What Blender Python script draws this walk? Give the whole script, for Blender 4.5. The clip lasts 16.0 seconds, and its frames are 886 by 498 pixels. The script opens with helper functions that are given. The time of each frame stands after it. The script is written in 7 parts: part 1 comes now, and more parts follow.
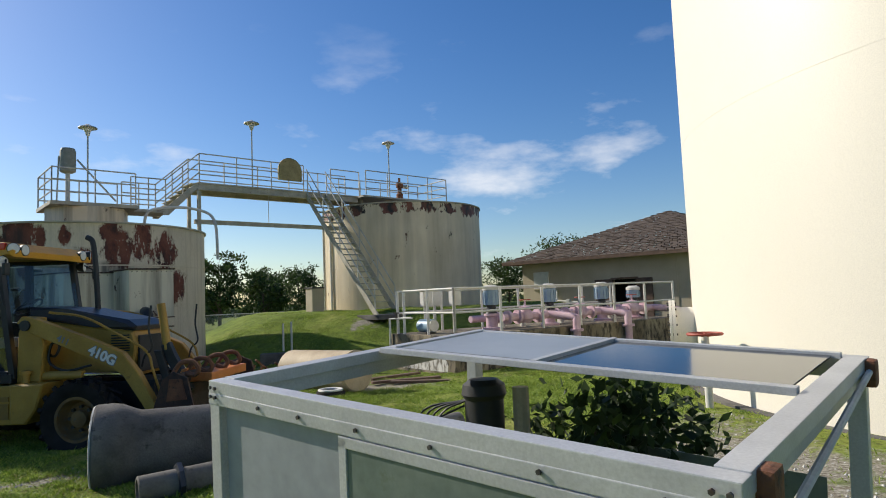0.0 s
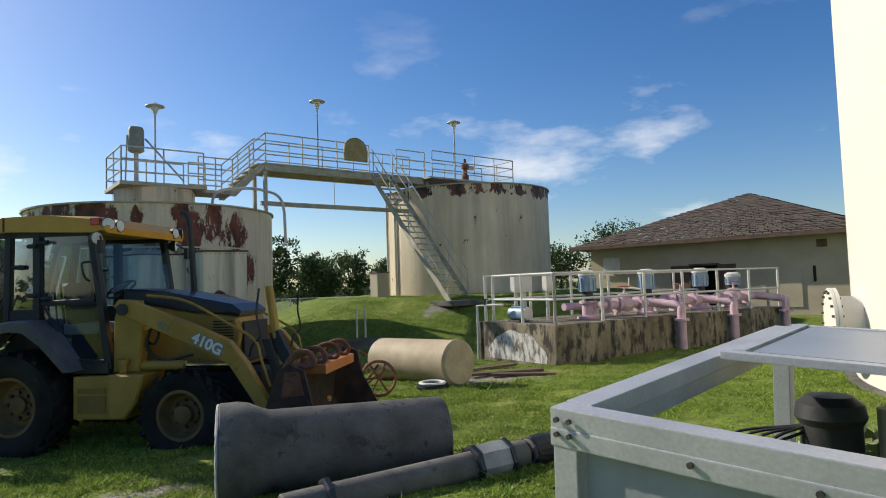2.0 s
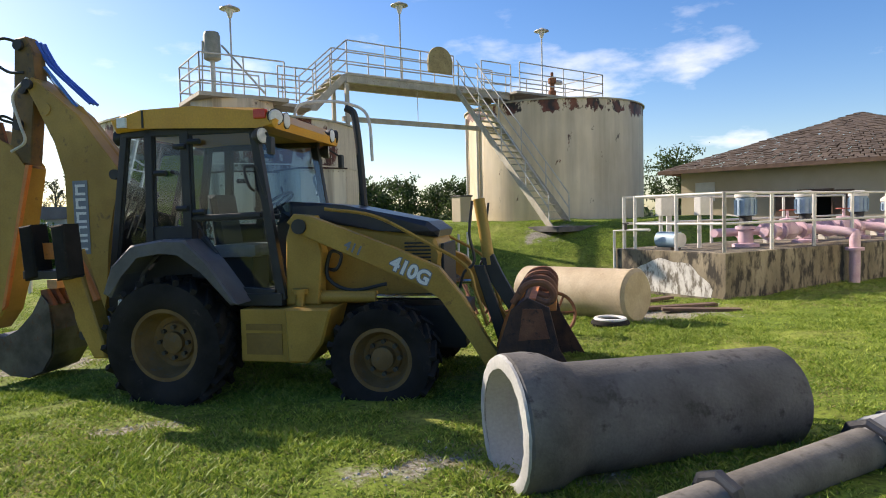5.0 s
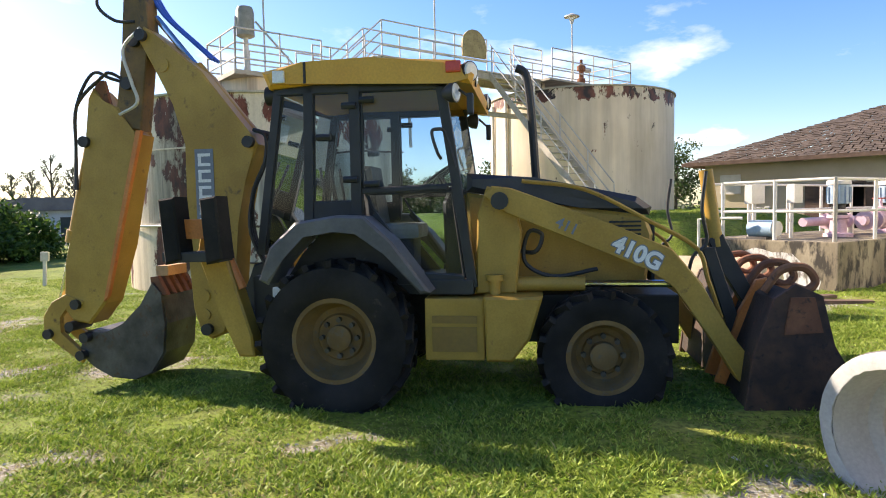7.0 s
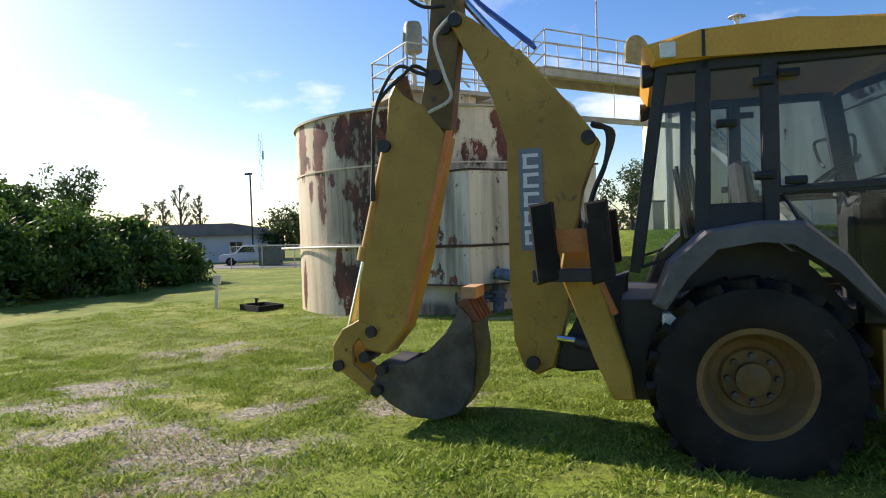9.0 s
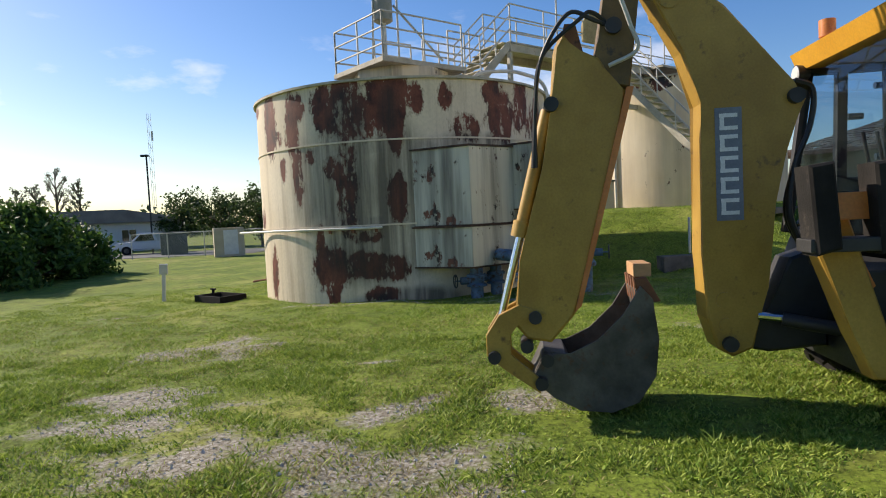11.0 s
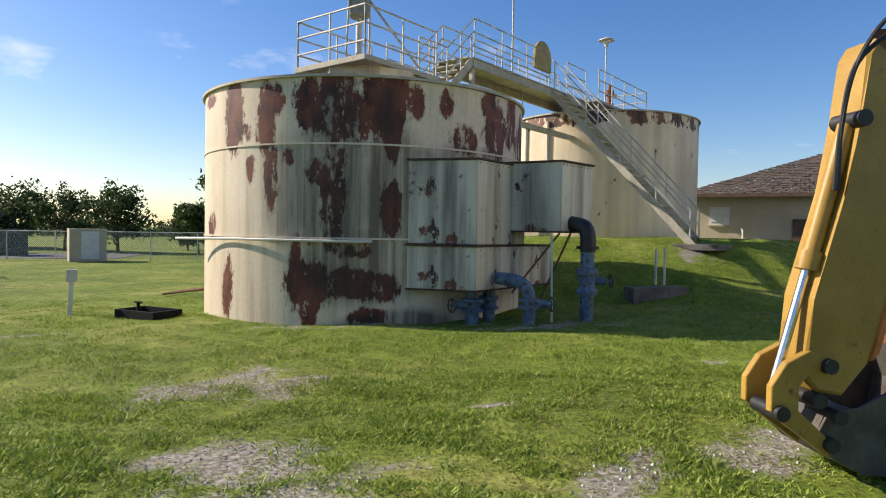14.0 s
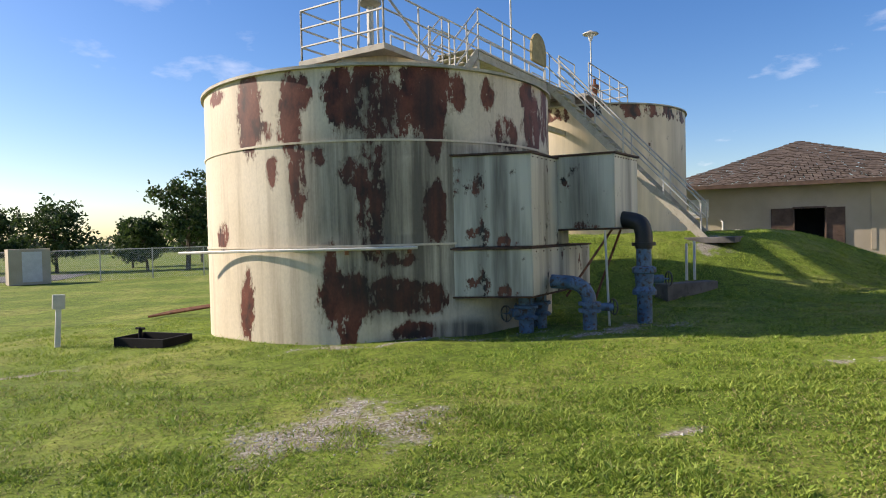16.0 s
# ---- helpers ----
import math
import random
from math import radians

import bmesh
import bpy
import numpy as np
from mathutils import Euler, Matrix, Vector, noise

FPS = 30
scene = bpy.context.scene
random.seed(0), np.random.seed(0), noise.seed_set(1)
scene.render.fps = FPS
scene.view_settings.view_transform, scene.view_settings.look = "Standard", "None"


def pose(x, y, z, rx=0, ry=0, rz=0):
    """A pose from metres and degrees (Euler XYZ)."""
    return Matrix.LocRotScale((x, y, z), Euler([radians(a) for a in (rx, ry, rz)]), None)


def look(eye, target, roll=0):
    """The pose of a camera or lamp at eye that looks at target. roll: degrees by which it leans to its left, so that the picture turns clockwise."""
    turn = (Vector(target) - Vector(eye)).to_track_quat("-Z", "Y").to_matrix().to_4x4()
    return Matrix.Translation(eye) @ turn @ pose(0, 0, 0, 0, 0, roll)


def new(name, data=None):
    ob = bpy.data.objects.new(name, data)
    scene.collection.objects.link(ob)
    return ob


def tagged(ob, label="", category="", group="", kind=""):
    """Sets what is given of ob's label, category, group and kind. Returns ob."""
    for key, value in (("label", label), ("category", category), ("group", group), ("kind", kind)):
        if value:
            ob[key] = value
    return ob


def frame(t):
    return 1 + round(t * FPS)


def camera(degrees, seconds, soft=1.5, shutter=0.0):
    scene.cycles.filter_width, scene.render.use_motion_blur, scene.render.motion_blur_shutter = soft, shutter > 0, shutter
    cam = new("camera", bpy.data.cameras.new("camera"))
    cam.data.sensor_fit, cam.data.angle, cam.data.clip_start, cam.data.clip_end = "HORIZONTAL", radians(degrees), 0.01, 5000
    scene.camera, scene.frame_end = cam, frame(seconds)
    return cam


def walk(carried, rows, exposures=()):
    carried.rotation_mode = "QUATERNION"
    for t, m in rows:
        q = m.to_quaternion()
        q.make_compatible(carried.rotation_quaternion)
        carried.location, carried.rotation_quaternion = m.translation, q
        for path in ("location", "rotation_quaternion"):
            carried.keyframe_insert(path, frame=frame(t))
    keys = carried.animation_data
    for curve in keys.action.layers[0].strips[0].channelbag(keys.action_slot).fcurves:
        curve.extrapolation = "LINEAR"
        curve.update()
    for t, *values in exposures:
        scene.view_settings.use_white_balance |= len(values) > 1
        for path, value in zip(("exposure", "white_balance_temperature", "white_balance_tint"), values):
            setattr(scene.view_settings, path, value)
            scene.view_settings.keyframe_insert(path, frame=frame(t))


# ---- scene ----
cam = camera(69.5, 16.0, 1.0)
METRES, EYE, TILT, LEAN, TURN = 16.6, 1.547, 0.0, -1.2, 0.0
ROWS = [
    (0.0, 0.0, 0.0, 0.0, 0.27, 4.34, 3.54),
    (0.5, -0.0216, 0.0186, 0.0017, -0.81, 3.88, 1.94),
    (1.0, -0.0374, 0.039, 0.0032, 3.53, 6.78, 0.48),
    (1.5, -0.0561, 0.0537, 0.002, 3.26, 5.68, 1.51),
    (2.0, -0.0756, 0.0667, 0.0026, 3.76, 3.33, 3.07),
    (2.5, -0.0923, 0.0845, 0.0029, 4.78, 3.77, 4.02),
    (3.0, -0.1124, 0.1004, 0.0025, 3.26, 4.03, 2.74),
    (5.5, -0.24, 0.1692, -0.002, 6.91, -4.21, 2.63),
    (6.0, -0.2695, 0.1777, -0.0046, 4.54, -5.5, 3.91),
    (6.5, -0.3009, 0.1894, -0.0044, -0.37, -9.03, 3.21),
    (7.0, -0.3367, 0.2007, -0.0054, 4.35, -3.45, 2.27),
    (7.5, -0.3746, 0.2109, -0.0074, 9.54, -5.27, 5.04),
    (8.0, -0.4073, 0.2236, -0.0079, 12.5, -1.86, 5.42),
    (8.5, -0.4407, 0.2344, -0.0079, 13.65, 0.48, 4.48),
    (9.0, -0.4739, 0.2456, -0.0054, 12.64, -1.06, 3.15),
    (9.5, -0.5072, 0.2537, -0.0055, 15.15, 0.54, 1.73),
    (10.0, -0.5427, 0.2569, -0.0033, 11.46, -0.93, 2.47),
    (12.5, -0.6987, 0.3019, -0.0031, -3.89, -3.85, 2.84),
    (13.0, -0.7264, 0.3134, -0.0023, -5.26, -2.84, 1.41),
    (13.5, -0.752, 0.328, -0.0017, -6.76, -1.39, 0.1),
    (14.0, -0.776, 0.3469, 0.0009, -10.39, -1.81, 0.19),
    (14.5, -0.7988, 0.372, 0.0019, -13.19, -4.58, 1.68),
    (15.0, -0.8233, 0.3922, 0.0018, -16.04, -2.09, 3.02),
    (15.5, -0.8514, 0.4141, 0.0007, -18.28, -2.55, 2.3),
    (16.0, -0.8747, 0.435, 0.0017, -15.87, -1.56, 2.55),
]
walk(cam, [(t, pose(0, 0, EYE, TILT, LEAN, TURN) @ pose(METRES * x, METRES * y, METRES * z, 90 + pitch, roll, yaw)) for t, x, y, z, yaw, pitch, roll in ROWS],
     [(0.0, 0.12, 6500, 10), (3.2, 0.22, 6500, 10), (5.3, 0.85, 7000, 18), (7.0, 1.3, 7200, 20), (8.5, 1.1, 7100, 19), (9.5, 0.5, 6900, 15), (12.5, 0.45, 6850, 15), (16.0, 0.6, 6850, 18)])
# ---- light ----
SUN_TO = Vector((-0.90, 0.44, 0.0)).normalized()
SUN_EL = radians(31)
world = bpy.data.worlds.new("world")
scene.world = world
world.use_nodes = True
wn, wl = world.node_tree.nodes, world.node_tree.links
wn.clear()
w_out = wn.new("ShaderNodeOutputWorld")
w_bg = wn.new("ShaderNodeBackground")
sky = wn.new("ShaderNodeTexSky")
sky.sky_type, sky.sun_disc = "NISHITA", False
sky.sun_elevation = SUN_EL
sky.sun_rotation = math.atan2(SUN_TO.x, SUN_TO.y)
sky.air_density, sky.dust_density, sky.ozone_density = 1.0, 0.6, 3.0
w_bg.inputs["Strength"].default_value = 0.11
# broken fair-weather clouds low over the horizon
w_tc = wn.new("ShaderNodeTexCoord")
w_map = wn.new("ShaderNodeMapping")
w_map.inputs["Scale"].default_value = (1.0, 1.0, 2.6)
w_noise = wn.new("ShaderNodeTexNoise")
w_noise.inputs["Scale"].default_value, w_noise.inputs["Detail"].default_value, w_noise.inputs["Roughness"].default_value = 4.5, 8, 0.55
w_ramp = wn.new("ShaderNodeValToRGB")
w_ramp.color_ramp.elements[0].position, w_ramp.color_ramp.elements[1].position = 0.595, 0.77
w_sep = wn.new("ShaderNodeSeparateXYZ")
w_alt = wn.new("ShaderNodeMapRange")
w_alt.inputs["From Min"].default_value, w_alt.inputs["From Max"].default_value = 0.42, 0.08
w_mul = wn.new("ShaderNodeMath")
w_mul.operation = "MULTIPLY"
w_mix = wn.new("ShaderNodeMixRGB")
w_mix.inputs["Color2"].default_value = (8.5, 8.5, 8.6, 1)
wl.new(w_tc.outputs["Generated"], w_map.inputs["Vector"])
wl.new(w_map.outputs["Vector"], w_noise.inputs["Vector"])
wl.new(w_noise.outputs["Fac"], w_ramp.inputs["Fac"])
wl.new(w_tc.outputs["Generated"], w_sep.inputs["Vector"])
wl.new(w_sep.outputs["Z"], w_alt.inputs["Value"])
wl.new(w_ramp.outputs["Color"], w_mul.inputs[0])
wl.new(w_alt.outputs["Result"], w_mul.inputs[1])
wl.new(w_mul.outputs["Value"], w_mix.inputs["Fac"])
w_sat = wn.new("ShaderNodeHueSaturation")
w_sat.inputs["Saturation"].default_value = 1.3
w_sat.inputs["Hue"].default_value = 0.508
wl.new(sky.outputs["Color"], w_sat.inputs["Color"])
wl.new(w_sat.outputs["Color"], w_mix.inputs["Color1"])
wl.new(w_mix.outputs["Color"], w_bg.inputs["Color"])
wl.new(w_bg.outputs["Background"], w_out.inputs["Surface"])

sun_data = bpy.data.lights.new("sun", "SUN")
sun_data.energy, sun_data.angle, sun_data.color = 5.0, radians(0.6), (1.0, 0.92, 0.79)
sun = new("sun", sun_data)
sun_dir = Vector((SUN_TO.x * math.cos(SUN_EL), SUN_TO.y * math.cos(SUN_EL), math.sin(SUN_EL)))
sun.matrix_world = look(sun_dir * 80, (0, 0, 0))


# ---- materials ----
def base_material(name, rough=0.6, metal=0.0, spec=0.5):
    m = bpy.data.materials.new(name)
    m.use_nodes = True
    b = m.node_tree.nodes["Principled BSDF"]
    b.inputs["Roughness"].default_value, b.inputs["Metallic"].default_value = rough, metal
    b.inputs["Specular IOR Level"].default_value = spec
    return m, m.node_tree.nodes, m.node_tree.links, b


def coords(n, l, scale):
    tc = n.new("ShaderNodeTexCoord")
    mp = n.new("ShaderNodeMapping")
    mp.inputs["Scale"].default_value = scale
    l.new(tc.outputs["Object"], mp.inputs["Vector"])
    return mp.outputs["Vector"]


def noise_tex(n, l, vec, scale, detail=5, rough=0.55):
    t = n.new("ShaderNodeTexNoise")
    t.inputs["Scale"].default_value, t.inputs["Detail"].default_value, t.inputs["Roughness"].default_value = scale, detail, rough
    l.new(vec, t.inputs["Vector"])
    return t.outputs["Fac"]


def ramp(n, l, fac, stops):
    r = n.new("ShaderNodeValToRGB")
    e = r.color_ramp.elements
    while len(e) < len(stops):
        e.new(0.5)
    for el, (p, c) in zip(e, stops):
        el.position = p
        el.color = (*c, 1) if not isinstance(c, (int, float)) else (c, c, c, 1)
    l.new(fac, r.inputs["Fac"])
    return r.outputs["Color"]


def mix(n, l, fac, a, b, mode="MIX"):
    m = n.new("ShaderNodeMixRGB")
    m.blend_type = mode
    for value, slot in ((fac, "Fac"), (a, "Color1"), (b, "Color2")):
        if isinstance(value, (int, float)):
            m.inputs[slot].default_value = value
        elif isinstance(value, tuple):
            m.inputs[slot].default_value = (*value, 1)
        else:
            l.new(value, m.inputs[slot])
    return m.outputs["Color"]


def bump(n, l, b, height, strength, distance):
    k = n.new("ShaderNodeBump")
    k.inputs["Strength"].default_value, k.inputs["Distance"].default_value = strength, distance
    l.new(height, k.inputs["Height"])
    l.new(k.outputs["Normal"], b.inputs["Normal"])


def worn(name, c1, c2, dirt=None, rough=0.6, metal=0.0, big=1.5, fine=30.0, dirt_at=0.62, relief=0.15, stretch=(1, 1, 1), spec=0.5):
    """Two tones in broad clouds, fine grain, and dirt in patches."""
    m, n, l, b = base_material(name, rough, metal, spec)
    v = coords(n, l, stretch)
    f1, f2 = noise_tex(n, l, v, big, 6), noise_tex(n, l, v, fine, 4)
    col = ramp(n, l, f1, [(0.35, c1), (0.65, c2)])
    grain = ramp(n, l, f2, [(0.3, 0.82), (0.7, 1.0)])
    col = mix(n, l, 1.0, col, grain, "MULTIPLY")
    if dirt:
        f3 = noise_tex(n, l, v, big * 3.1, 8, 0.65)
        col = mix(n, l, ramp(n, l, f3, [(dirt_at, 0.0), (dirt_at + 0.12, 1.0)]), col, dirt)
    l.new(col, b.inputs["Base Color"])
    r = n.new("ShaderNodeMapRange")
    r.inputs["To Min"].default_value, r.inputs["To Max"].default_value = max(0.05, rough - 0.12), min(1, rough + 0.12)
    l.new(f2, r.inputs["Value"])
    l.new(r.outputs["Result"], b.inputs["Roughness"])
    if relief:
        bump(n, l, b, f2, relief, 0.01)
    return m


def tank_paint(name, rust_bias, band_lo, band_hi, streak, tone=((0.60, 0.49, 0.32), (0.77, 0.66, 0.48)), band_amount=0.10):
    """Old cream tank paint: rust where it has flaked, most of all in a band under the rim, and grey-black runs."""
    m, n, l, b = base_material(name, 0.55)
    v1, v2 = coords(n, l, (1, 1, 0.62)), coords(n, l, (1, 1, 0.07))
    cream = ramp(n, l, noise_tex(n, l, v1, 0.8, 6), [(0.3, tone[0]), (0.7, tone[1])])
    tc = n.new("ShaderNodeTexCoord")
    sp = n.new("ShaderNodeSeparateXYZ")
    l.new(tc.outputs["Object"], sp.inputs["Vector"])
    # grey-green runs of dirt
    runs = ramp(n, l, noise_tex(n, l, v2, 1.9, 7, 0.6), [(0.43, 0.0), (0.70, 1.0)])
    runs_amt = n.new("ShaderNodeMath")
    runs_amt.operation = "MULTIPLY"
    runs_amt.inputs[1].default_value = streak
    l.new(runs, runs_amt.inputs[0])
    col = mix(n, l, runs_amt.outputs["Value"], cream, (0.062, 0.048, 0.038))
    # flaked patches
    f = noise_tex(n, l, v1, 2.1, 9, 0.66)
    band = n.new("ShaderNodeMapRange")
    band.interpolation_type = "SMOOTHSTEP"
    band.inputs["From Min"].default_value, band.inputs["From Max"].default_value = band_lo, band_hi
    band.inputs["To Min"].default_value, band.inputs["To Max"].default_value = 0.0, band_amount
    l.new(sp.outputs["Z"], band.inputs["Value"])
    add = n.new("ShaderNodeMath")
    l.new(f, add.inputs[0])
    l.new(band.outputs["Result"], add.inputs[1])
    total = add.outputs["Value"]
    lip = rust_bias
    fl = ramp(n, l, total, [(lip, 0.0), (lip + 0.008, 1.0)])
    rust = ramp(n, l, noise_tex(n, l, v1, 3.2, 6), [(0.40, (0.022, 0.015, 0.012)), (0.52, (0.11, 0.034, 0.018)), (0.68, (0.20, 0.062, 0.032))])
    col = mix(n, l, fl, col, rust)
    edge = ramp(n, l, total, [(lip - 0.02, 0.0), (lip - 0.004, 0.7), (lip + 0.0, 0.0)])
    col = mix(n, l, edge, col, (0.10, 0.07, 0.045))
    l.new(col, b.inputs["Base Color"])
    h = mix(n, l, 1.0, fl, ramp(n, l, noise_tex(n, l, v1, 40, 3), [(0.3, 0.0), (0.7, 0.3)]), "SUBTRACT")
    bump(n, l, b, h, -0.25, 0.01)
    return m


def glass_material(name, tint, rough=0.02, mixing=0.75):
    """A thin pane: clear light through it, and gloss on it."""
    m, n, l, b = base_material(name, rough)
    tr, gl, mx, fr = n.new("ShaderNodeBsdfTransparent"), n.new("ShaderNodeBsdfGlossy"), n.new("ShaderNodeMixShader"), n.new("ShaderNodeFresnel")
    tr.inputs["Color"].default_value = (*tint, 1)
    gl.inputs["Roughness"].default_value = rough
    fr.inputs["IOR"].default_value = 1.0 + mixing
    l.new(fr.outputs["Fac"], mx.inputs["Fac"])
    l.new(tr.outputs["BSDF"], mx.inputs[1])
    l.new(gl.outputs["BSDF"], mx.inputs[2])
    l.new(mx.outputs["Shader"], n["Material Output"].inputs["Surface"])
    return m


def leaf_material(name, dark, light):
    m, n, l, b = base_material(name, 0.6, spec=0.3)
    g = n.new("ShaderNodeNewGeometry")
    col = ramp(n, l, g.outputs["Random Per Island"], [(0.0, dark), (0.6, tuple((a + c) / 2 for a, c in zip(dark, light))), (1.0, light)])
    l.new(col, b.inputs["Base Color"])
    tl, mx = n.new("ShaderNodeBsdfTranslucent"), n.new("ShaderNodeMixShader")
    l.new(col, tl.inputs["Color"])
    mx.inputs["Fac"].default_value = 0.3
    l.new(b.outputs["BSDF"], mx.inputs[1])
    l.new(tl.outputs["BSDF"], mx.inputs[2])
    l.new(mx.outputs["Shader"], n["Material Output"].inputs["Surface"])
    return m


YELLOW = worn("machine_yellow", (0.34, 0.195, 0.034), (0.46, 0.28, 0.055), (0.13, 0.075, 0.028), 0.45, 0, 2.2, 60, 0.61, 0.08, spec=0.35)
YELLOW_ROOF = worn("roof_yellow", (0.62, 0.30, 0.025), (0.70, 0.36, 0.035), (0.30, 0.16, 0.04), 0.45, 0, 2.0, 50, 0.72, 0.05)
RIM = worn("dusty_rim", (0.15, 0.085, 0.025), (0.22, 0.13, 0.045), (0.13, 0.10, 0.065), 0.8, 0, 5, 60, 0.55, 0.1)
BLACK = worn("machine_black", (0.012, 0.012, 0.013), (0.03, 0.03, 0.03), (0.07, 0.06, 0.045), 0.55, 0, 3, 40, 0.66, 0.1)
HOOD_BLACK = worn("hood_black", (0.02, 0.022, 0.028), (0.035, 0.038, 0.045), None, 0.35, 0, 3, 40)
FENDER_GREY = worn("fender_grey", (0.07, 0.07, 0.075), (0.12, 0.12, 0.125), (0.17, 0.16, 0.14), 0.5, 0, 3, 40, 0.66)
RUBBER = worn("tyre_rubber", (0.012, 0.011, 0.010), (0.030, 0.027, 0.024), (0.06, 0.05, 0.038), 0.85, 0, 3, 60, 0.62, 0.3, spec=0.2)
STEEL = worn("worn_steel", (0.05, 0.045, 0.04), (0.13, 0.12, 0.105), (0.10, 0.05, 0.03), 0.55, 0.4, 4, 50, 0.58, 0.3)
BUCKET = worn("bucket_steel", (0.030, 0.022, 0.018), (0.075, 0.048, 0.034), (0.13, 0.05, 0.026), 0.7, 0.2, 4, 50, 0.60, 0.4)
CHROME = worn("chrome_rod", (0.6, 0.6, 0.62), (0.75, 0.75, 0.77), None, 0.18, 1.0, 3, 50, relief=0.0)
RUSTY = worn("rusty_steel", (0.16, 0.06, 0.03), (0.26, 0.11, 0.05), (0.05, 0.03, 0.02), 0.8, 0.1, 5, 60, 0.56, 0.4)
RUST_DARK = worn("dark_rust", (0.05, 0.03, 0.022), (0.12, 0.06, 0.035), (0.03, 0.022, 0.018), 0.85, 0, 5, 50, 0.56, 0.4)
ORANGE = worn("orange_paint", (0.55, 0.16, 0.03), (0.65, 0.22, 0.05), (0.2, 0.08, 0.03), 0.5, 0, 5, 60)
WHITE_DECAL = worn("decal_white", (0.68, 0.68, 0.66), (0.78, 0.78, 0.76), None, 0.5, 0, 4, 60, relief=0)
GREY_DECAL = worn("decal_blue_grey", (0.13, 0.15, 0.19), (0.19, 0.21, 0.25), None, 0.5, 0, 4, 60, relief=0)
CAB_GLASS = glass_material("cab_glass", (0.60, 0.72, 0.80), 0.02, 0.5)
LAMP_GLASS = worn("lamp_lens", (0.62, 0.62, 0.6), (0.75, 0.75, 0.72), None, 0.15, 0, 4, 60, relief=0)
RED_LENS = worn("red_lens", (0.6, 0.05, 0.02), (0.7, 0.08, 0.03), None, 0.2, 0, 4, 60, relief=0)
BLUE_HOSE = worn("blue_hose", (0.03, 0.10, 0.45), (0.05, 0.14, 0.55), None, 0.5, 0, 4, 60)
SEAT_GREY = worn("seat_cloth", (0.30, 0.29, 0.27), (0.42, 0.41, 0.38), None, 0.9, 0, 4, 60)


def flaked_paint():
    """Cream paint on the old tank: rust where the shell's "rust" is high, with ragged flaked edges, and black runs where its "soot" is."""
    m, n, l, b = base_material("tank_paint_rusted", 0.6, spec=0.3)
    v1, v2, v3 = coords(n, l, (1, 1, 0.62)), coords(n, l, (1, 1, 0.05)), coords(n, l, (1, 1, 0.30))
    cream = ramp(n, l, noise_tex(n, l, v1, 0.8, 6), [(0.3, (0.60, 0.51, 0.36)), (0.7, (0.74, 0.65, 0.50))])
    cream = mix(n, l, 1.0, cream, ramp(n, l, noise_tex(n, l, v1, 24, 5, 0.7), [(0.3, 0.86), (0.6, 1.0)]), "MULTIPLY")
    rust_at, soot_at = n.new("ShaderNodeAttribute"), n.new("ShaderNodeAttribute")
    rust_at.attribute_name, soot_at.attribute_name = "rust", "soot"
    # brown tea-coloured runs all over, thin
    thin = ramp(n, l, noise_tex(n, l, v2, 4.5, 6, 0.6), [(0.50, 0.0), (0.72, 0.5)])
    col = mix(n, l, thin, cream, (0.26, 0.19, 0.12))
    dark = n.new("ShaderNodeMath")
    dark.operation, dark.use_clamp = "MULTIPLY", True
    l.new(ramp(n, l, noise_tex(n, l, v2, 3.0, 8, 0.65), [(0.36, 0.25), (0.58, 1.0)]), dark.inputs[0])
    l.new(soot_at.outputs["Fac"], dark.inputs[1])
    # flakes
    f = mix(n, l, 0.35, noise_tex(n, l, v3, 2.6, 10, 0.72), noise_tex(n, l, v1, 9.0, 8, 0.7))
    total = n.new("ShaderNodeMath")
    total.operation = "MULTIPLY_ADD"
    total.inputs[1].default_value = 0.25
    l.new(rust_at.outputs["Fac"], total.inputs[0])
    l.new(f, total.inputs[2])
    lip = 0.688
    fl = ramp(n, l, total.outputs["Value"], [(lip, 0.0), (lip + 0.006, 1.0)])
    rust = ramp(n, l, noise_tex(n, l, v1, 3.2, 7, 0.6), [(0.34, (0.05, 0.022, 0.016)), (0.48, (0.14, 0.042, 0.025)), (0.66, (0.21, 0.068, 0.040))])
    rust = mix(n, l, 1.0, rust, ramp(n, l, noise_tex(n, l, v1, 30, 4, 0.7), [(0.3, 0.7), (0.7, 1.1)]), "MULTIPLY")
    halo = ramp(n, l, total.outputs["Value"], [(lip - 0.05, 0.0), (lip - 0.004, 0.6), (lip, 0.0)])
    col = mix(n, l, halo, col, (0.16, 0.10, 0.06))
    col = mix(n, l, fl, col, rust)
    keep = n.new("ShaderNodeMath")
    keep.operation = "MULTIPLY"
    keep.inputs[1].default_value = 0.8
    l.new(dark.outputs["Value"], keep.inputs[0])
    col = mix(n, l, keep.outputs["Value"], col, (0.030, 0.025, 0.021))
    l.new(col, b.inputs["Base Color"])
    h = mix(n, l, 1.0, fl, ramp(n, l, noise_tex(n, l, v1, 40, 3), [(0.3, 0.0), (0.7, 0.3)]), "SUBTRACT")
    bump(n, l, b, h, -0.45, 0.012)
    return m


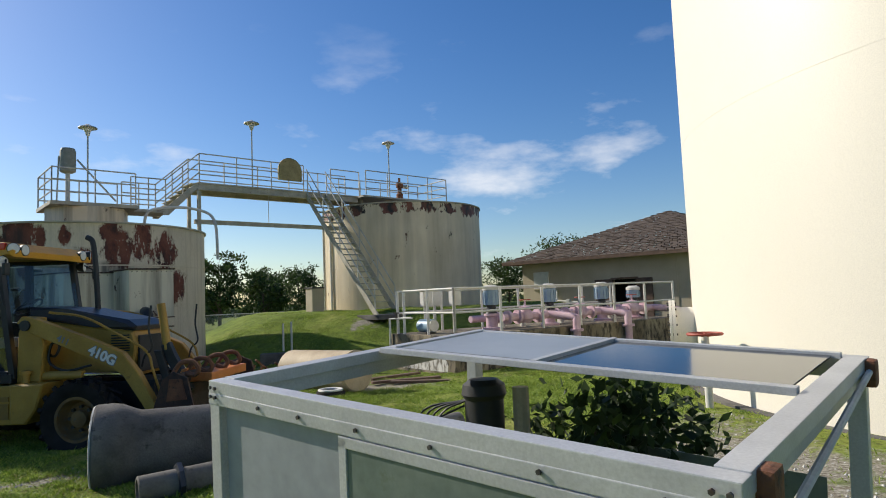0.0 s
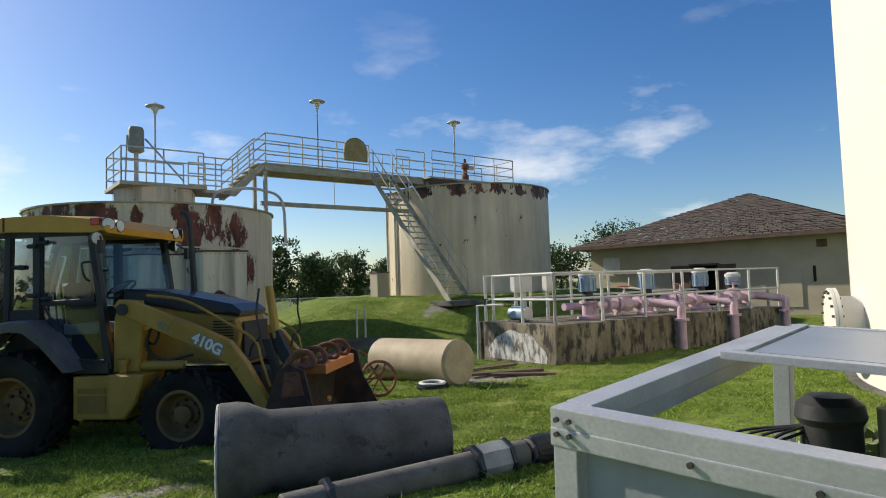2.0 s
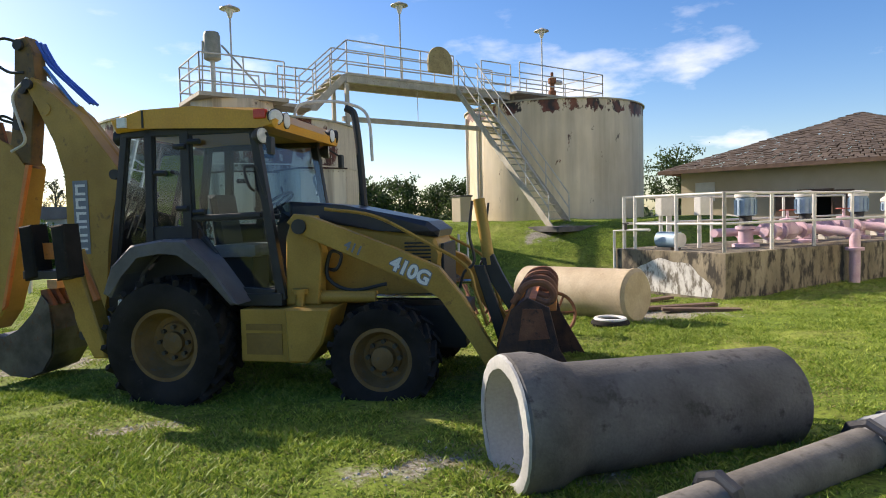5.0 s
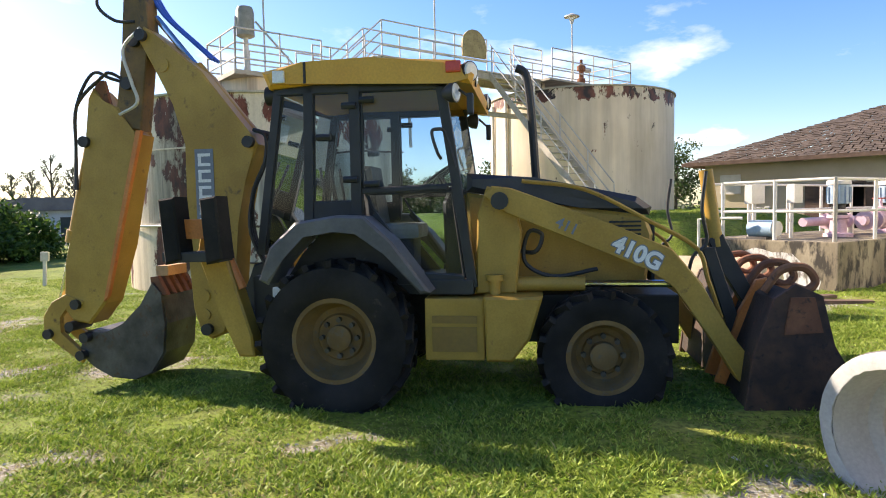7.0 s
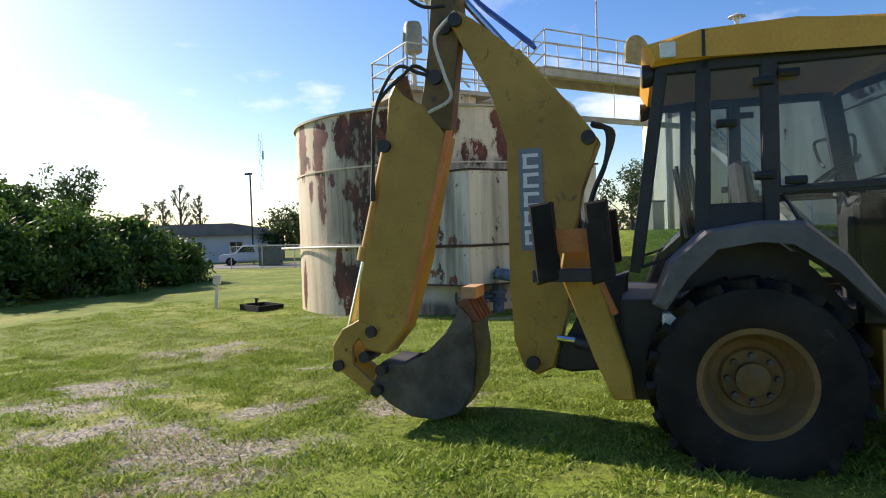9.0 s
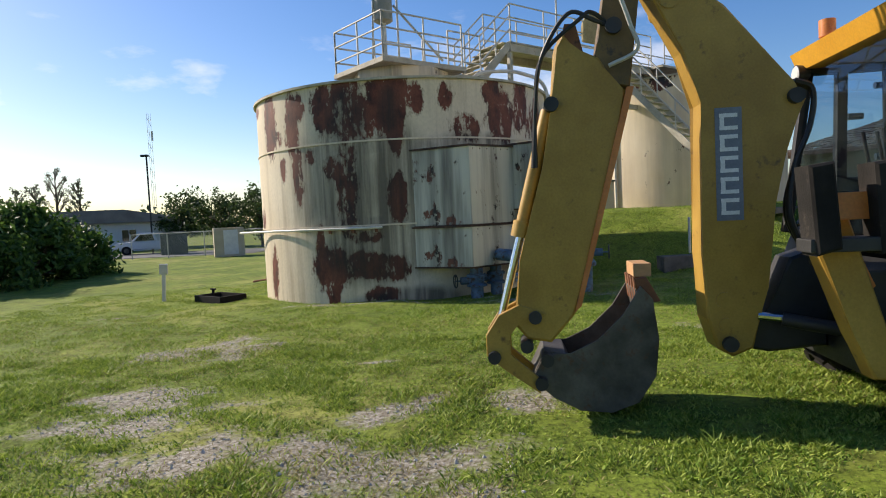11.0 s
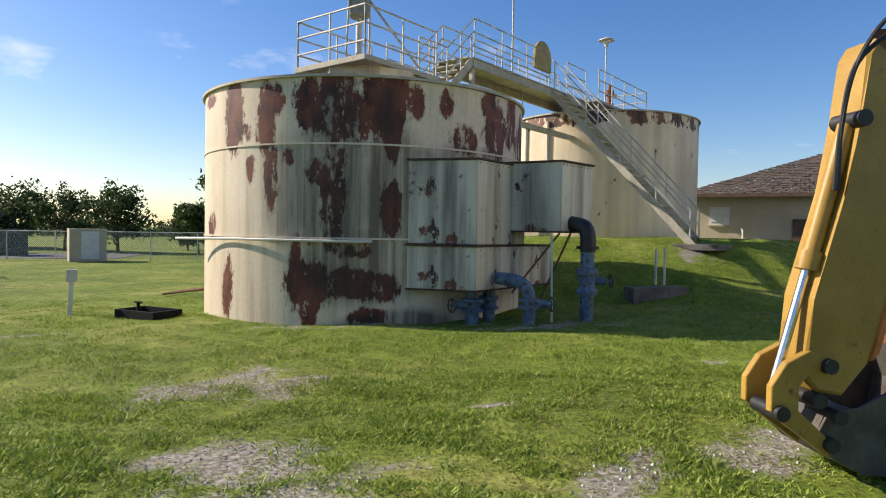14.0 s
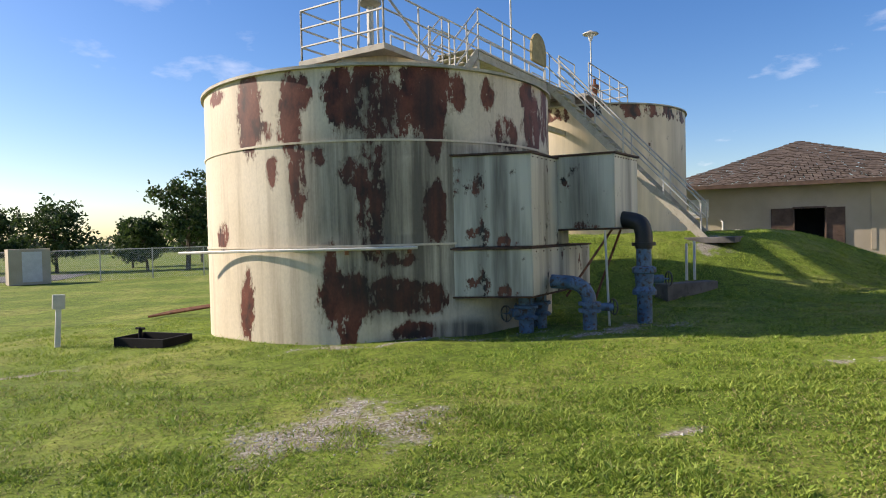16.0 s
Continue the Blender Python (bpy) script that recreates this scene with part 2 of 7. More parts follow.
TANK_RUST = flaked_paint()
DRUM_PAINT = tank_paint("drum_paint", 0.62, 60, 70, 0.7)
TANK_MILD = tank_paint("tank_paint_faded", 0.66, 4.10, 4.42, 0.30, band_amount=0.19)
BOX_PAINT = tank_paint("box_paint", 0.575, 60, 70, 0.95, ((0.54, 0.50, 0.39), (0.66, 0.62, 0.50)))
WHITE_TANK = worn("white_tank_paint", (0.77, 0.72, 0.61), (0.80, 0.755, 0.645), (0.70, 0.64, 0.52), 0.5, 0, 0.22, 90, 0.76, 0.02)
GALV = worn("galvanised_rail", (0.44, 0.43, 0.38), (0.60, 0.59, 0.53), (0.22, 0.13, 0.08), 0.55, 0.15, 3, 40, 0.70, 0.1)
DECK = worn("deck_paint", (0.36, 0.33, 0.25), (0.50, 0.46, 0.36), (0.17, 0.10, 0.06), 0.7, 0, 3, 40, 0.6, 0.2)
ALU = worn("aluminium", (0.50, 0.50, 0.50), (0.62, 0.62, 0.61), (0.38, 0.36, 0.33), 0.5, 0.4, 3, 90, 0.68, 0.05, (1, 1, 1))
FROSTED = worn("frosted_panel", (0.30, 0.32, 0.33), (0.36, 0.38, 0.39), (0.26, 0.28, 0.27), 0.35, 0, 2, 12, 0.7, 0.0)
MURKY = worn("murky_acrylic", (0.16, 0.20, 0.17), (0.24, 0.27, 0.22), (0.12, 0.14, 0.09), 0.2, 0, 1.6, 20, 0.6, 0.02)
DARK_GLASS = worn("dark_glass", (0.008, 0.009, 0.011), (0.014, 0.015, 0.018), None, 0.03, 0, 2, 30, relief=0, spec=1.0)
CONCRETE = worn("pipe_concrete", (0.10, 0.095, 0.088), (0.185, 0.175, 0.16), (0.06, 0.056, 0.05), 0.9, 0, 2.4, 45, 0.57, 0.45, spec=0.2)
CONCRETE_IN = worn("pipe_concrete_inner", (0.36, 0.36, 0.34), (0.48, 0.48, 0.45), (0.3, 0.3, 0.28), 0.85, 0, 2, 45, 0.66, 0.2)
SLAB = worn("stained_concrete", (0.15, 0.12, 0.075), (0.33, 0.28, 0.19), (0.04, 0.034, 0.025), 0.9, 0, 1.6, 30, 0.47, 0.4, (1, 1, 0.45))
LIME = worn("lime_stain", (0.55, 0.53, 0.48), (0.70, 0.68, 0.64), (0.16, 0.14, 0.11), 0.9, 0, 3, 40, 0.47, 0.4, (1, 1, 0.4))
TAN_TANK = worn("tan_cylinder", (0.40, 0.31, 0.19), (0.52, 0.42, 0.27), (0.24, 0.17, 0.09), 0.7, 0, 2.5, 30, 0.64, 0.15)
PINK = worn("pink_pipe_paint", (0.55, 0.36, 0.42), (0.66, 0.48, 0.53), (0.34, 0.20, 0.22), 0.55, 0, 4, 50, 0.66, 0.1)
WHITE_PIPE = worn("white_pipe_paint", (0.58, 0.56, 0.50), (0.70, 0.68, 0.62), (0.36, 0.26, 0.2), 0.6, 0, 4, 50, 0.68, 0.1)
MOTOR_BLUE = worn("motor_blue", (0.22, 0.31, 0.40), (0.32, 0.42, 0.50), (0.4, 0.4, 0.38), 0.5, 0, 5, 50, 0.64, 0.1)
VALVE_BLUE = worn("valve_blue", (0.06, 0.12, 0.20), (0.13, 0.22, 0.33), (0.07, 0.045, 0.03), 0.6, 0, 5, 50, 0.50, 0.25)
STUCCO = worn("stucco", (0.46, 0.39, 0.28), (0.56, 0.49, 0.37), (0.38, 0.31, 0.21), 0.9, 0, 0.7, 40, 0.66, 0.25)
SHINGLE = worn("roof_shingle", (0.065, 0.047, 0.034), (0.12, 0.088, 0.064), (0.20, 0.16, 0.12), 0.95, 0, 2.5, 40, 0.64, 0.5)
WOOD_DARK = worn("door_wood", (0.10, 0.06, 0.04), (0.17, 0.11, 0.075), None, 0.8, 0, 3, 40, relief=0.2)
# Near-black colour that stands for the shade inside the house and its wall slot.
SHADE_BLACK = worn("interior_shade", (0.02, 0.018, 0.016), (0.03, 0.028, 0.025), None, 0.95, 0, 2, 20)
WINDOW_WHITE = worn("window_board", (0.62, 0.62, 0.60), (0.72, 0.72, 0.70), None, 0.6, 0, 3, 40)
RED_WHEEL = worn("red_handwheel", (0.35, 0.06, 0.035), (0.45, 0.10, 0.06), None, 0.6, 0, 3, 40)
BARK = worn("bark", (0.07, 0.052, 0.038), (0.13, 0.10, 0.075), None, 0.95, 0, 4, 30, relief=0.5, stretch=(1, 1, 0.3))
LEAF_TREE = leaf_material("tree_leaf", (0.022, 0.045, 0.012), (0.085, 0.13, 0.035))
LEAF_BUSH = leaf_material("bush_leaf", (0.025, 0.06, 0.010), (0.11, 0.20, 0.035))
LEAF_PINE = leaf_material("casuarina_needle", (0.10, 0.11, 0.075), (0.17, 0.18, 0.13))
LEAF_FAR = leaf_material("far_leaf", (0.035, 0.055, 0.025), (0.08, 0.11, 0.05))
LEAF_VINE = leaf_material("vine_leaf", (0.018, 0.035, 0.012), (0.06, 0.10, 0.03))
BLADE = leaf_material("grass_blade", (0.10, 0.19, 0.016), (0.40, 0.48, 0.09))
STRAW = leaf_material("dry_blade", (0.22, 0.19, 0.07), (0.45, 0.40, 0.18))
WEED = leaf_material("weed_leaf", (0.11, 0.22, 0.02), (0.28, 0.42, 0.05))
ASPHALT = worn("asphalt", (0.10, 0.10, 0.105), (0.15, 0.15, 0.15), None, 0.9, 0, 1, 40)
CAR_WHITE = worn("car_white", (0.7, 0.7, 0.7), (0.78, 0.78, 0.78), None, 0.3, 0, 2, 30, relief=0)
GREEN_BOX = worn("dark_green_steel", (0.02, 0.035, 0.03), (0.035, 0.05, 0.045), None, 0.5, 0, 2, 30)
BLUE_WALL = worn("pale_blue_wall", (0.56, 0.60, 0.62), (0.64, 0.68, 0.70), None, 0.9, 0, 0.6, 30)
ROOF_GREY = worn("grey_roof", (0.17, 0.15, 0.14), (0.23, 0.21, 0.19), None, 0.9, 0, 1, 20)
DRAIN = worn("drain_pipe_grey", (0.13, 0.12, 0.105), (0.22, 0.205, 0.18), (0.08, 0.07, 0.055), 0.8, 0, 3, 45, 0.58, 0.3, spec=0.25)
DRAIN_PALE = worn("coupling_grey", (0.30, 0.30, 0.29), (0.42, 0.42, 0.40), (0.16, 0.15, 0.13), 0.6, 0, 3, 40, 0.6)
PIT_BLACK = worn("pit_black", (0.006, 0.006, 0.006), (0.014, 0.013, 0.012), None, 0.8, 0, 3, 40, spec=0.2)
WOOD_NEW = worn("raw_timber", (0.46, 0.25, 0.11), (0.56, 0.33, 0.16), None, 0.8, 0, 3, 40, stretch=(0.3, 1, 1))
GRAVEL = worn("gravel_stone", (0.38, 0.37, 0.33), (0.62, 0.61, 0.57), None, 0.95, 0, 6, 60, relief=0.3)


def ground_material():
    m, n, l, b = base_material("ground_turf", 0.95, spec=0.2)
    v = coords(n, l, (1, 1, 1))
    turf = ramp(n, l, noise_tex(n, l, v, 0.35, 8, 0.65), [(0.32, (0.11, 0.175, 0.018)), (0.50, (0.18, 0.245, 0.03)), (0.66, (0.30, 0.31, 0.075))])
    turf = mix(n, l, 1.0, turf, ramp(n, l, noise_tex(n, l, v, 3.2, 8, 0.72), [(0.36, 0.62), (0.52, 1.0), (0.66, 1.22)]), "MULTIPLY")
    turf = mix(n, l, 1.0, turf, ramp(n, l, noise_tex(n, l, v, 18, 6, 0.7), [(0.32, 0.28), (0.5, 0.85), (0.7, 1.15)]), "MULTIPLY")
    soil = ramp(n, l, noise_tex(n, l, v, 25, 6, 0.7), [(0.35, (0.10, 0.08, 0.05)), (0.52, (0.29, 0.265, 0.21)), (0.70, (0.54, 0.52, 0.46))])
    at = n.new("ShaderNodeAttribute")
    at.attribute_name = "bare"
    broken = n.new("ShaderNodeMath")
    broken.operation = "ADD"
    wob = n.new("ShaderNodeMapRange")
    wob.inputs["To Min"].default_value, wob.inputs["To Max"].default_value = -0.9, 0.9
    l.new(noise_tex(n, l, v, 5.5, 8, 0.7), wob.inputs["Value"])
    l.new(at.outputs["Fac"], broken.inputs[0])
    l.new(wob.outputs["Result"], broken.inputs[1])
    l.new(mix(n, l, ramp(n, l, broken.outputs["Value"], [(0.44, 0.0), (0.8, 1.0)]), turf, soil), b.inputs["Base Color"])
    bump(n, l, b, noise_tex(n, l, v, 30, 6, 0.7), 0.6, 0.03)
    return m


TURF = ground_material()


# ---- mesh helpers ----
def part(name, bm, material, parent=None, label="", smooth=False):
    """Links a bmesh as one mesh object, under a thing or a part."""
    me = bpy.data.meshes.new(name)
    bmesh.ops.recalc_face_normals(bm, faces=bm.faces[:])
    if smooth:
        for f in bm.faces:
            f.smooth = True
        for e in bm.edges:
            if len(e.link_faces) == 2 and e.calc_face_angle(0) > 0.6:
                e.smooth = False
    bm.to_mesh(me)
    bm.free()
    me.materials.append(material)
    ob = new(name, me)
    ob.parent = parent
    if label:
        ob["label"] = label
    return ob


def thing(name, m, label, category, group="", kind=""):
    ob = new(name)
    ob.matrix_world = m
    ob.empty_display_size = 0.2
    return tagged(ob, label, category, group, kind)


def box(bm, c, s, m=None, bevel=0.0):
    """A box of size s round c, in the frame m."""
    r = bmesh.ops.create_cube(bm, size=1.0, matrix=(m or Matrix()) @ Matrix.Translation(c) @ Matrix.Diagonal((*s, 1)))
    if bevel:
        edges = list({e for v in r["verts"] for e in v.link_edges})
        bmesh.ops.bevel(bm, geom=edges, offset=bevel, segments=2, affect="EDGES", profile=0.7)
    return bm


def B(*boxes, bevel=0.0):
    bm = bmesh.new()
    for c, s in boxes:
        box(bm, c, s, None, bevel)
    return bm


def rod(bm, p, q, r, seg=8, r2=None):
    p, q = Vector(p), Vector(q)
    d = q - p
    m = Matrix.Translation((p + q) / 2) @ d.to_track_quat("Z", "Y").to_matrix().to_4x4()
    bmesh.ops.create_cone(bm, cap_ends=True, segments=seg, radius1=r, radius2=r if r2 is None else r2, depth=d.length, matrix=m)
    return bm


def R(*rods, seg=8):
    bm = bmesh.new()
    for p, q, r in rods:
        rod(bm, p, q, r, seg)
    return bm


def tube(bm, pts, r, seg=7):
    """A round tube along a bent line."""
    pts = [Vector(p) for p in pts]
    rings = []
    for i, p in enumerate(pts):
        d = (pts[min(i + 1, len(pts) - 1)] - pts[max(i - 1, 0)]).normalized()
        a = d.orthogonal().normalized() if i == 0 else (a - d * a.dot(d)).normalized()
        b = d.cross(a)
        rings.append([bm.verts.new(p + (a * math.cos(k) + b * math.sin(k)) * r) for k in (2 * math.pi * j / seg for j in range(seg))])
    for u, v in zip(rings, rings[1:]):
        for j in range(seg):
            bm.faces.new((u[j], u[(j + 1) % seg], v[(j + 1) % seg], v[j]))
    bm.faces.new(rings[0])
    bm.faces.new(rings[-1][::-1])
    return bm


def bend(pts, n=6):
    """A smooth line through a few points."""
    p = [Vector(a) for a in pts]
    p = [2 * p[0] - p[1], *p, 2 * p[-1] - p[-2]]
    out = []
    for a, b, c, d in zip(p, p[1:], p[2:], p[3:]):
        for k in range(n):
            t = k / n
            out.append(0.5 * (2 * b + (c - a) * t + (2 * a - 5 * b + 4 * c - d) * t * t + (3 * b - a - 3 * c + d) * t ** 3))
    return out + [p[-2]]


def prism(bm, outline, y0, y1, bevel=0.0):
    """A plate: an outline in x and z, from y0 to y1."""
    a = [bm.verts.new((x, y0, z)) for x, z in outline]
    b = [bm.verts.new((x, y1, z)) for x, z in outline]
    n = len(a)
    faces = [bm.faces.new(a), bm.faces.new(b[::-1])]
    for i in range(n):
        faces.append(bm.faces.new((a[i], b[i], b[(i + 1) % n], a[(i + 1) % n])))
    if bevel:
        edges = [e for f in faces[:2] for e in f.edges]
        bmesh.ops.bevel(bm, geom=edges, offset=bevel, segments=1, affect="EDGES")
    return bm


def P(outline, y0, y1, bevel=0.0):
    return prism(bmesh.new(), outline, y0, y1, bevel)


def lathe(bm, profile, seg=32, m=None, closed=False, open_start=False):
    """A profile of (radius, height) turned round z, in the frame m."""
    m = m or Matrix()
    rings = []
    for r, z in profile:
        rings.append([bm.verts.new(m @ Vector((r * math.cos(k), r * math.sin(k), z))) for k in (2 * math.pi * j / seg for j in range(seg))])
    pairs = list(zip(rings, rings[1:])) + ([(rings[-1], rings[0])] if closed else [])
    for u, v in pairs:
        for j in range(seg):
            bm.faces.new((u[j], u[(j + 1) % seg], v[(j + 1) % seg], v[j]))
    if not closed:
        for ring in rings[-1:] if open_start else (rings[0], rings[-1]):
            bm.faces.new(ring)
    return bm


def from_arrays(name, verts, faces, material, parent=None):
    me = bpy.data.meshes.new(name)
    me.from_pydata(verts, [], faces)
    me.materials.append(material)
    ob = new(name, me)
    ob.parent = parent
    return ob


def lettering(name, words, size, m, material, parent, depth=0.004, squash=1.0, bold=0.02):
    """Raised letters in Blender's own font as a mesh."""
    cu = bpy.data.curves.new(name, "FONT")
    cu.body, cu.size, cu.extrude, cu.offset = words, size, depth, size * bold
    cu.align_x, cu.align_y = "CENTER", "CENTER"
    tmp = new(name + "_curve", cu)
    bpy.context.view_layer.update()
    me = bpy.data.meshes.new_from_object(tmp.evaluated_get(bpy.context.evaluated_depsgraph_get()))
    bpy.data.objects.remove(tmp)
    me.transform(m @ Matrix.Diagonal((squash, 1, 1, 1)))
    me.materials.clear()
    me.materials.append(material)
    ob = new(name, me)
    ob.parent = parent
    return ob


# ---- ground ----
T1, T2, T3 = Vector((-11.91, 21.24, 0)), Vector((-1.94, 30.16, 0)), Vector((9.78, 8.77, 0))
TANK_R = 3.66


def smooth(a, b, x):
    t = np.clip((x - a) / (b - a), 0, 1)
    return t * t * (3 - 2 * t)


def ground_z(x, y):
    x, y = np.asarray(x, float), np.asarray(y, float)
    z = 0.021 * np.clip(x, -25, 15) - 0.012 * np.clip(y, -5, 25)
    r = np.hypot(x - T2.x, y - T2.y)
    z = z + (1.16 - z) * smooth(11.5, 6.6, r)
    wave = 0.03 * np.sin(x * 1.3 + 0.5 * y) * np.sin(y * 1.1 - 0.4 * x) + 0.015 * np.sin(x * 3.1 + y * 2.2)
    return z + wave * smooth(60, 20, np.hypot(x + 7, y - 12))


def gz(x, y):
    return float(ground_z(x, y))


# worn bare places: centre, half sizes, turn
BARE = [(-14.1, 12.9, 1.2, 0.75, 25), (-13.5, 13.3, 0.6, 0.25, 40), (-13.6, 10.5, 0.75, 0.5, 10), (-12.9, 9.9, 0.7, 0.5, -10), (-12.3, 8.8, 1.2, 0.5, 0), (-10.9, 8.6, 1.0, 0.55, 5), (-9.6, 9.9, 0.6, 0.35, -10),
        (-11.0, 9.8, 0.6, 0.3, 0), (-9.4, 10.4, 0.5, 0.2, 0), (-13.9, 9.6, 0.6, 0.35, 20), (-6.4, 7.45, 0.42, 0.16, -10), (-8.4, 7.0, 0.5, 0.25, 20), (-4.3, 6.5, 0.4, 0.18, -10), (-3.2, 7.0, 0.8, 0.4, 10),
        (-12.4, 17.35, 2.4, 0.2, -5), (-9.0, 16.7, 1.8, 0.3, 8), (-1.0, 13.2, 1.4, 0.7, 25), (-11.35, 11.7, 0.35, 0.15, 0), (-7.76, 13.0, 0.8, 0.15, 5), (2.6, 5.6, 1.3, 2.6, 0), (-2.6, 22.0, 1.0, 0.6, 30),
        (-10.6, 7.7, 0.8, 0.4, 0), (-17.8, 17.6, 0.9, 0.25, 15)]


def bareness(x, y):
    x, y = np.asarray(x, float), np.asarray(y, float)
    wx = x + 0.28 * np.sin(2.9 * y + 1.3 * np.sin(2.1 * x)) + 0.12 * np.sin(8.3 * y - 3.1 * x)
    y = y + 0.22 * np.sin(3.3 * x + 1.1 * np.sin(2.7 * y)) + 0.10 * np.sin(9.1 * x + 4.3 * y)
    x = wx
    out = np.zeros_like(x)
    for cx, cy, a, b, turn in BARE:
        c, s = math.cos(radians(turn)), math.sin(radians(turn))
        u, v = ((x - cx) * c + (y - cy) * s) / a, (-(x - cx) * s + (y - cy) * c) / b
        out = np.maximum(out, np.exp(-(u * u + v * v) * 0.9))
    return out


def axis(lo, hi, step, far):
    inner = np.arange(lo, hi + step / 2, step)
    grow = step * 1.25 ** np.arange(1, 60)
    out_hi = hi + np.cumsum(grow)
    out_lo = lo - np.cumsum(grow)
    return np.concatenate([out_lo[out_lo > -far][::-1], inner, out_hi[out_hi < far]])


def build_ground():
    xs, ys = axis(-24, 10, 0.22, 2500), axis(-4, 36, 0.22, 2500)
    gx, gy = np.meshgrid(xs, ys)
    g = ground_z(gx, gy)
    nx, ny = len(xs), len(ys)
    verts = np.stack([gx.ravel(), gy.ravel(), g.ravel()], 1)
    i = np.arange(nx * ny).reshape(ny, nx)
    faces = np.stack([i[:-1, :-1].ravel(), i[:-1, 1:].ravel(), i[1:, 1:].ravel(), i[1:, :-1].ravel()], 1)
    ob = from_arrays("ground", verts.tolist(), faces.tolist(), TURF)
    at = ob.data.attributes.new("bare", "FLOAT", "POINT")
    at.data.foreach_set("value", bareness(gx, gy).ravel().astype(np.float32))
    ob.data.polygons.foreach_set("use_smooth", [True] * len(faces))
    tagged(ob, "sunlit mown lawn with worn gravelly bare patches", "ground", kind="structure")


build_ground()


def sward(name, seed, stretches, height, width, upright, material, label, dry=False):
    """Loose blades over some stretches of the lawn, thick and thin in tufts, few where the ground is bare."""
    rng = np.random.default_rng(seed)
    x = np.concatenate([rng.uniform(a, b, c) for a, b, _, _, c in stretches])
    y = np.concatenate([rng.uniform(a, b, c) for _, _, a, b, c in stretches])
    tuft = np.sin(x * 2.3 + 1.7 * np.sin(y * 1.9)) * np.sin(y * 2.7 + 1.3 * np.sin(x * 2.1)) + 0.7 * np.sin(x * 7.1 + y * 3.3 + np.sin(y * 5)) * np.sin(y * 6.3 - x * 2.9) + 0.5 * np.sin(x * 17 + 2 * np.sin(y * 11)) * np.sin(y * 19 - x * 5)
    broad = np.sin(x * 0.9 + 1.2 * np.sin(y * 0.7)) * np.sin(y * 1.1 - 0.5 * x)
    want = (0.52 + 0.36 * tuft) * (1 - 0.9 * np.clip(bareness(x, y) * 1.25, 0, 1))
    if dry:
        want = np.clip(0.35 + 0.6 * broad, 0.05, 1)
    keep = rng.uniform(0, 1, len(x)) < want
    keep &= np.hypot(x - T1.x, y - T1.y) > TANK_R + 0.05
    keep &= np.hypot(x - T3.x, y - T3.y) > 6.1
    u, v = (x - 0.15) * 0.8 + (y - 14.39) * 0.6, -(x - 0.15) * 0.6 + (y - 14.39) * 0.8
    keep &= ~((u > 0) & (u < 8.8) & (v > 0) & (v < 2.7))
    x, y, tuft = x[keep], y[keep], tuft[keep]
    n = len(x)
    h = rng.uniform(*height, n) * (1 + 0.55 * np.clip(tuft, -0.6, 1)) * np.where(rng.uniform(0, 1, n) < 0.012, 1.9, 1.0)
    w = rng.uniform(*width, n)
    a, la, lean = rng.uniform(0, 2 * np.pi, n), rng.uniform(0, 2 * np.pi, n), rng.uniform(*upright, n) * h
    z = ground_z(x, y) - 0.008
    dx, dy, ex, ey = np.cos(a) * w, np.sin(a) * w, np.cos(la) * lean, np.sin(la) * lean
    verts = np.empty((n, 4, 3))
    verts[:, 0] = np.stack([x, y, z], 1)
    verts[:, 1] = np.stack([x + dx + ex * 0.45, y + dy + ey * 0.45, z + h * 0.6], 1)
    verts[:, 2] = np.stack([x + ex, y + ey, z + h], 1)
    verts[:, 3] = np.stack([x - dx + ex * 0.45, y - dy + ey * 0.45, z + h * 0.6], 1)
    me = bpy.data.meshes.new(name)
    me.vertices.add(n * 4)
    me.vertices.foreach_set("co", verts.ravel())
    me.loops.add(n * 4)
    me.loops.foreach_set("vertex_index", np.arange(n * 4))
    me.polygons.add(n)
    me.polygons.foreach_set("loop_start", np.arange(0, n * 4, 4))
    me.update()
    me.materials.append(material)
    tagged(new(name, me), label, "grass", kind="stuff")


def build_grass():
    lawn = ((-17, -0.5, 4.0, 13, 760000), (-22, 4, 9, 24, 380000), (-8, 6, 18, 27, 60000), (-0.5, 7, 4.0, 15, 130000))
    sward("grass", 4, lawn, (0.014, 0.048), (0.0035, 0.008), (0.3, 1.6), BLADE, "short uneven green grass blades on the lawn")
    sward("dry_grass", 5, ((-17, -0.5, 4.0, 13, 260000), (-22, 4, 13, 18, 90000)), (0.012, 0.036), (0.002, 0.006), (0.6, 2.2), STRAW, "dry straw-coloured grass among the green", True)
    sward("weeds", 6, ((-9, -0.5, 4.2, 9.5, 22000), (-16, -6, 8, 17, 20000)), (0.016, 0.036), (0.006, 0.012), (0.8, 2.0), WEED, "broad-leaved low weeds in the lawn")


build_grass()


# ---- two round clarifier tanks ----
def tank_shell(parent, z0, z1, material, r=TANK_R, seg=72, rows=1):
    bm = bmesh.new()
    lathe(bm, [(r, z0 + (z1 - z0) * k / rows) for k in range(rows + 1)] + [(r - 0.03, z1), (r - 0.03, z0 + 0.3)], seg)
    shell = part("shell", bm, material, parent, smooth=True)
    bm = bmesh.new()
    lathe(bm, [(r + 0.002, z1 - 0.02), (r + 0.06, z1 - 0.02), (r + 0.06, z1 + 0.03), (r - 0.05, z1 + 0.03), (r - 0.05, z1 - 0.02)], seg, None, True)
    part("rim", bm, DECK, parent, "weathered angle-iron rim", True)
    return shell


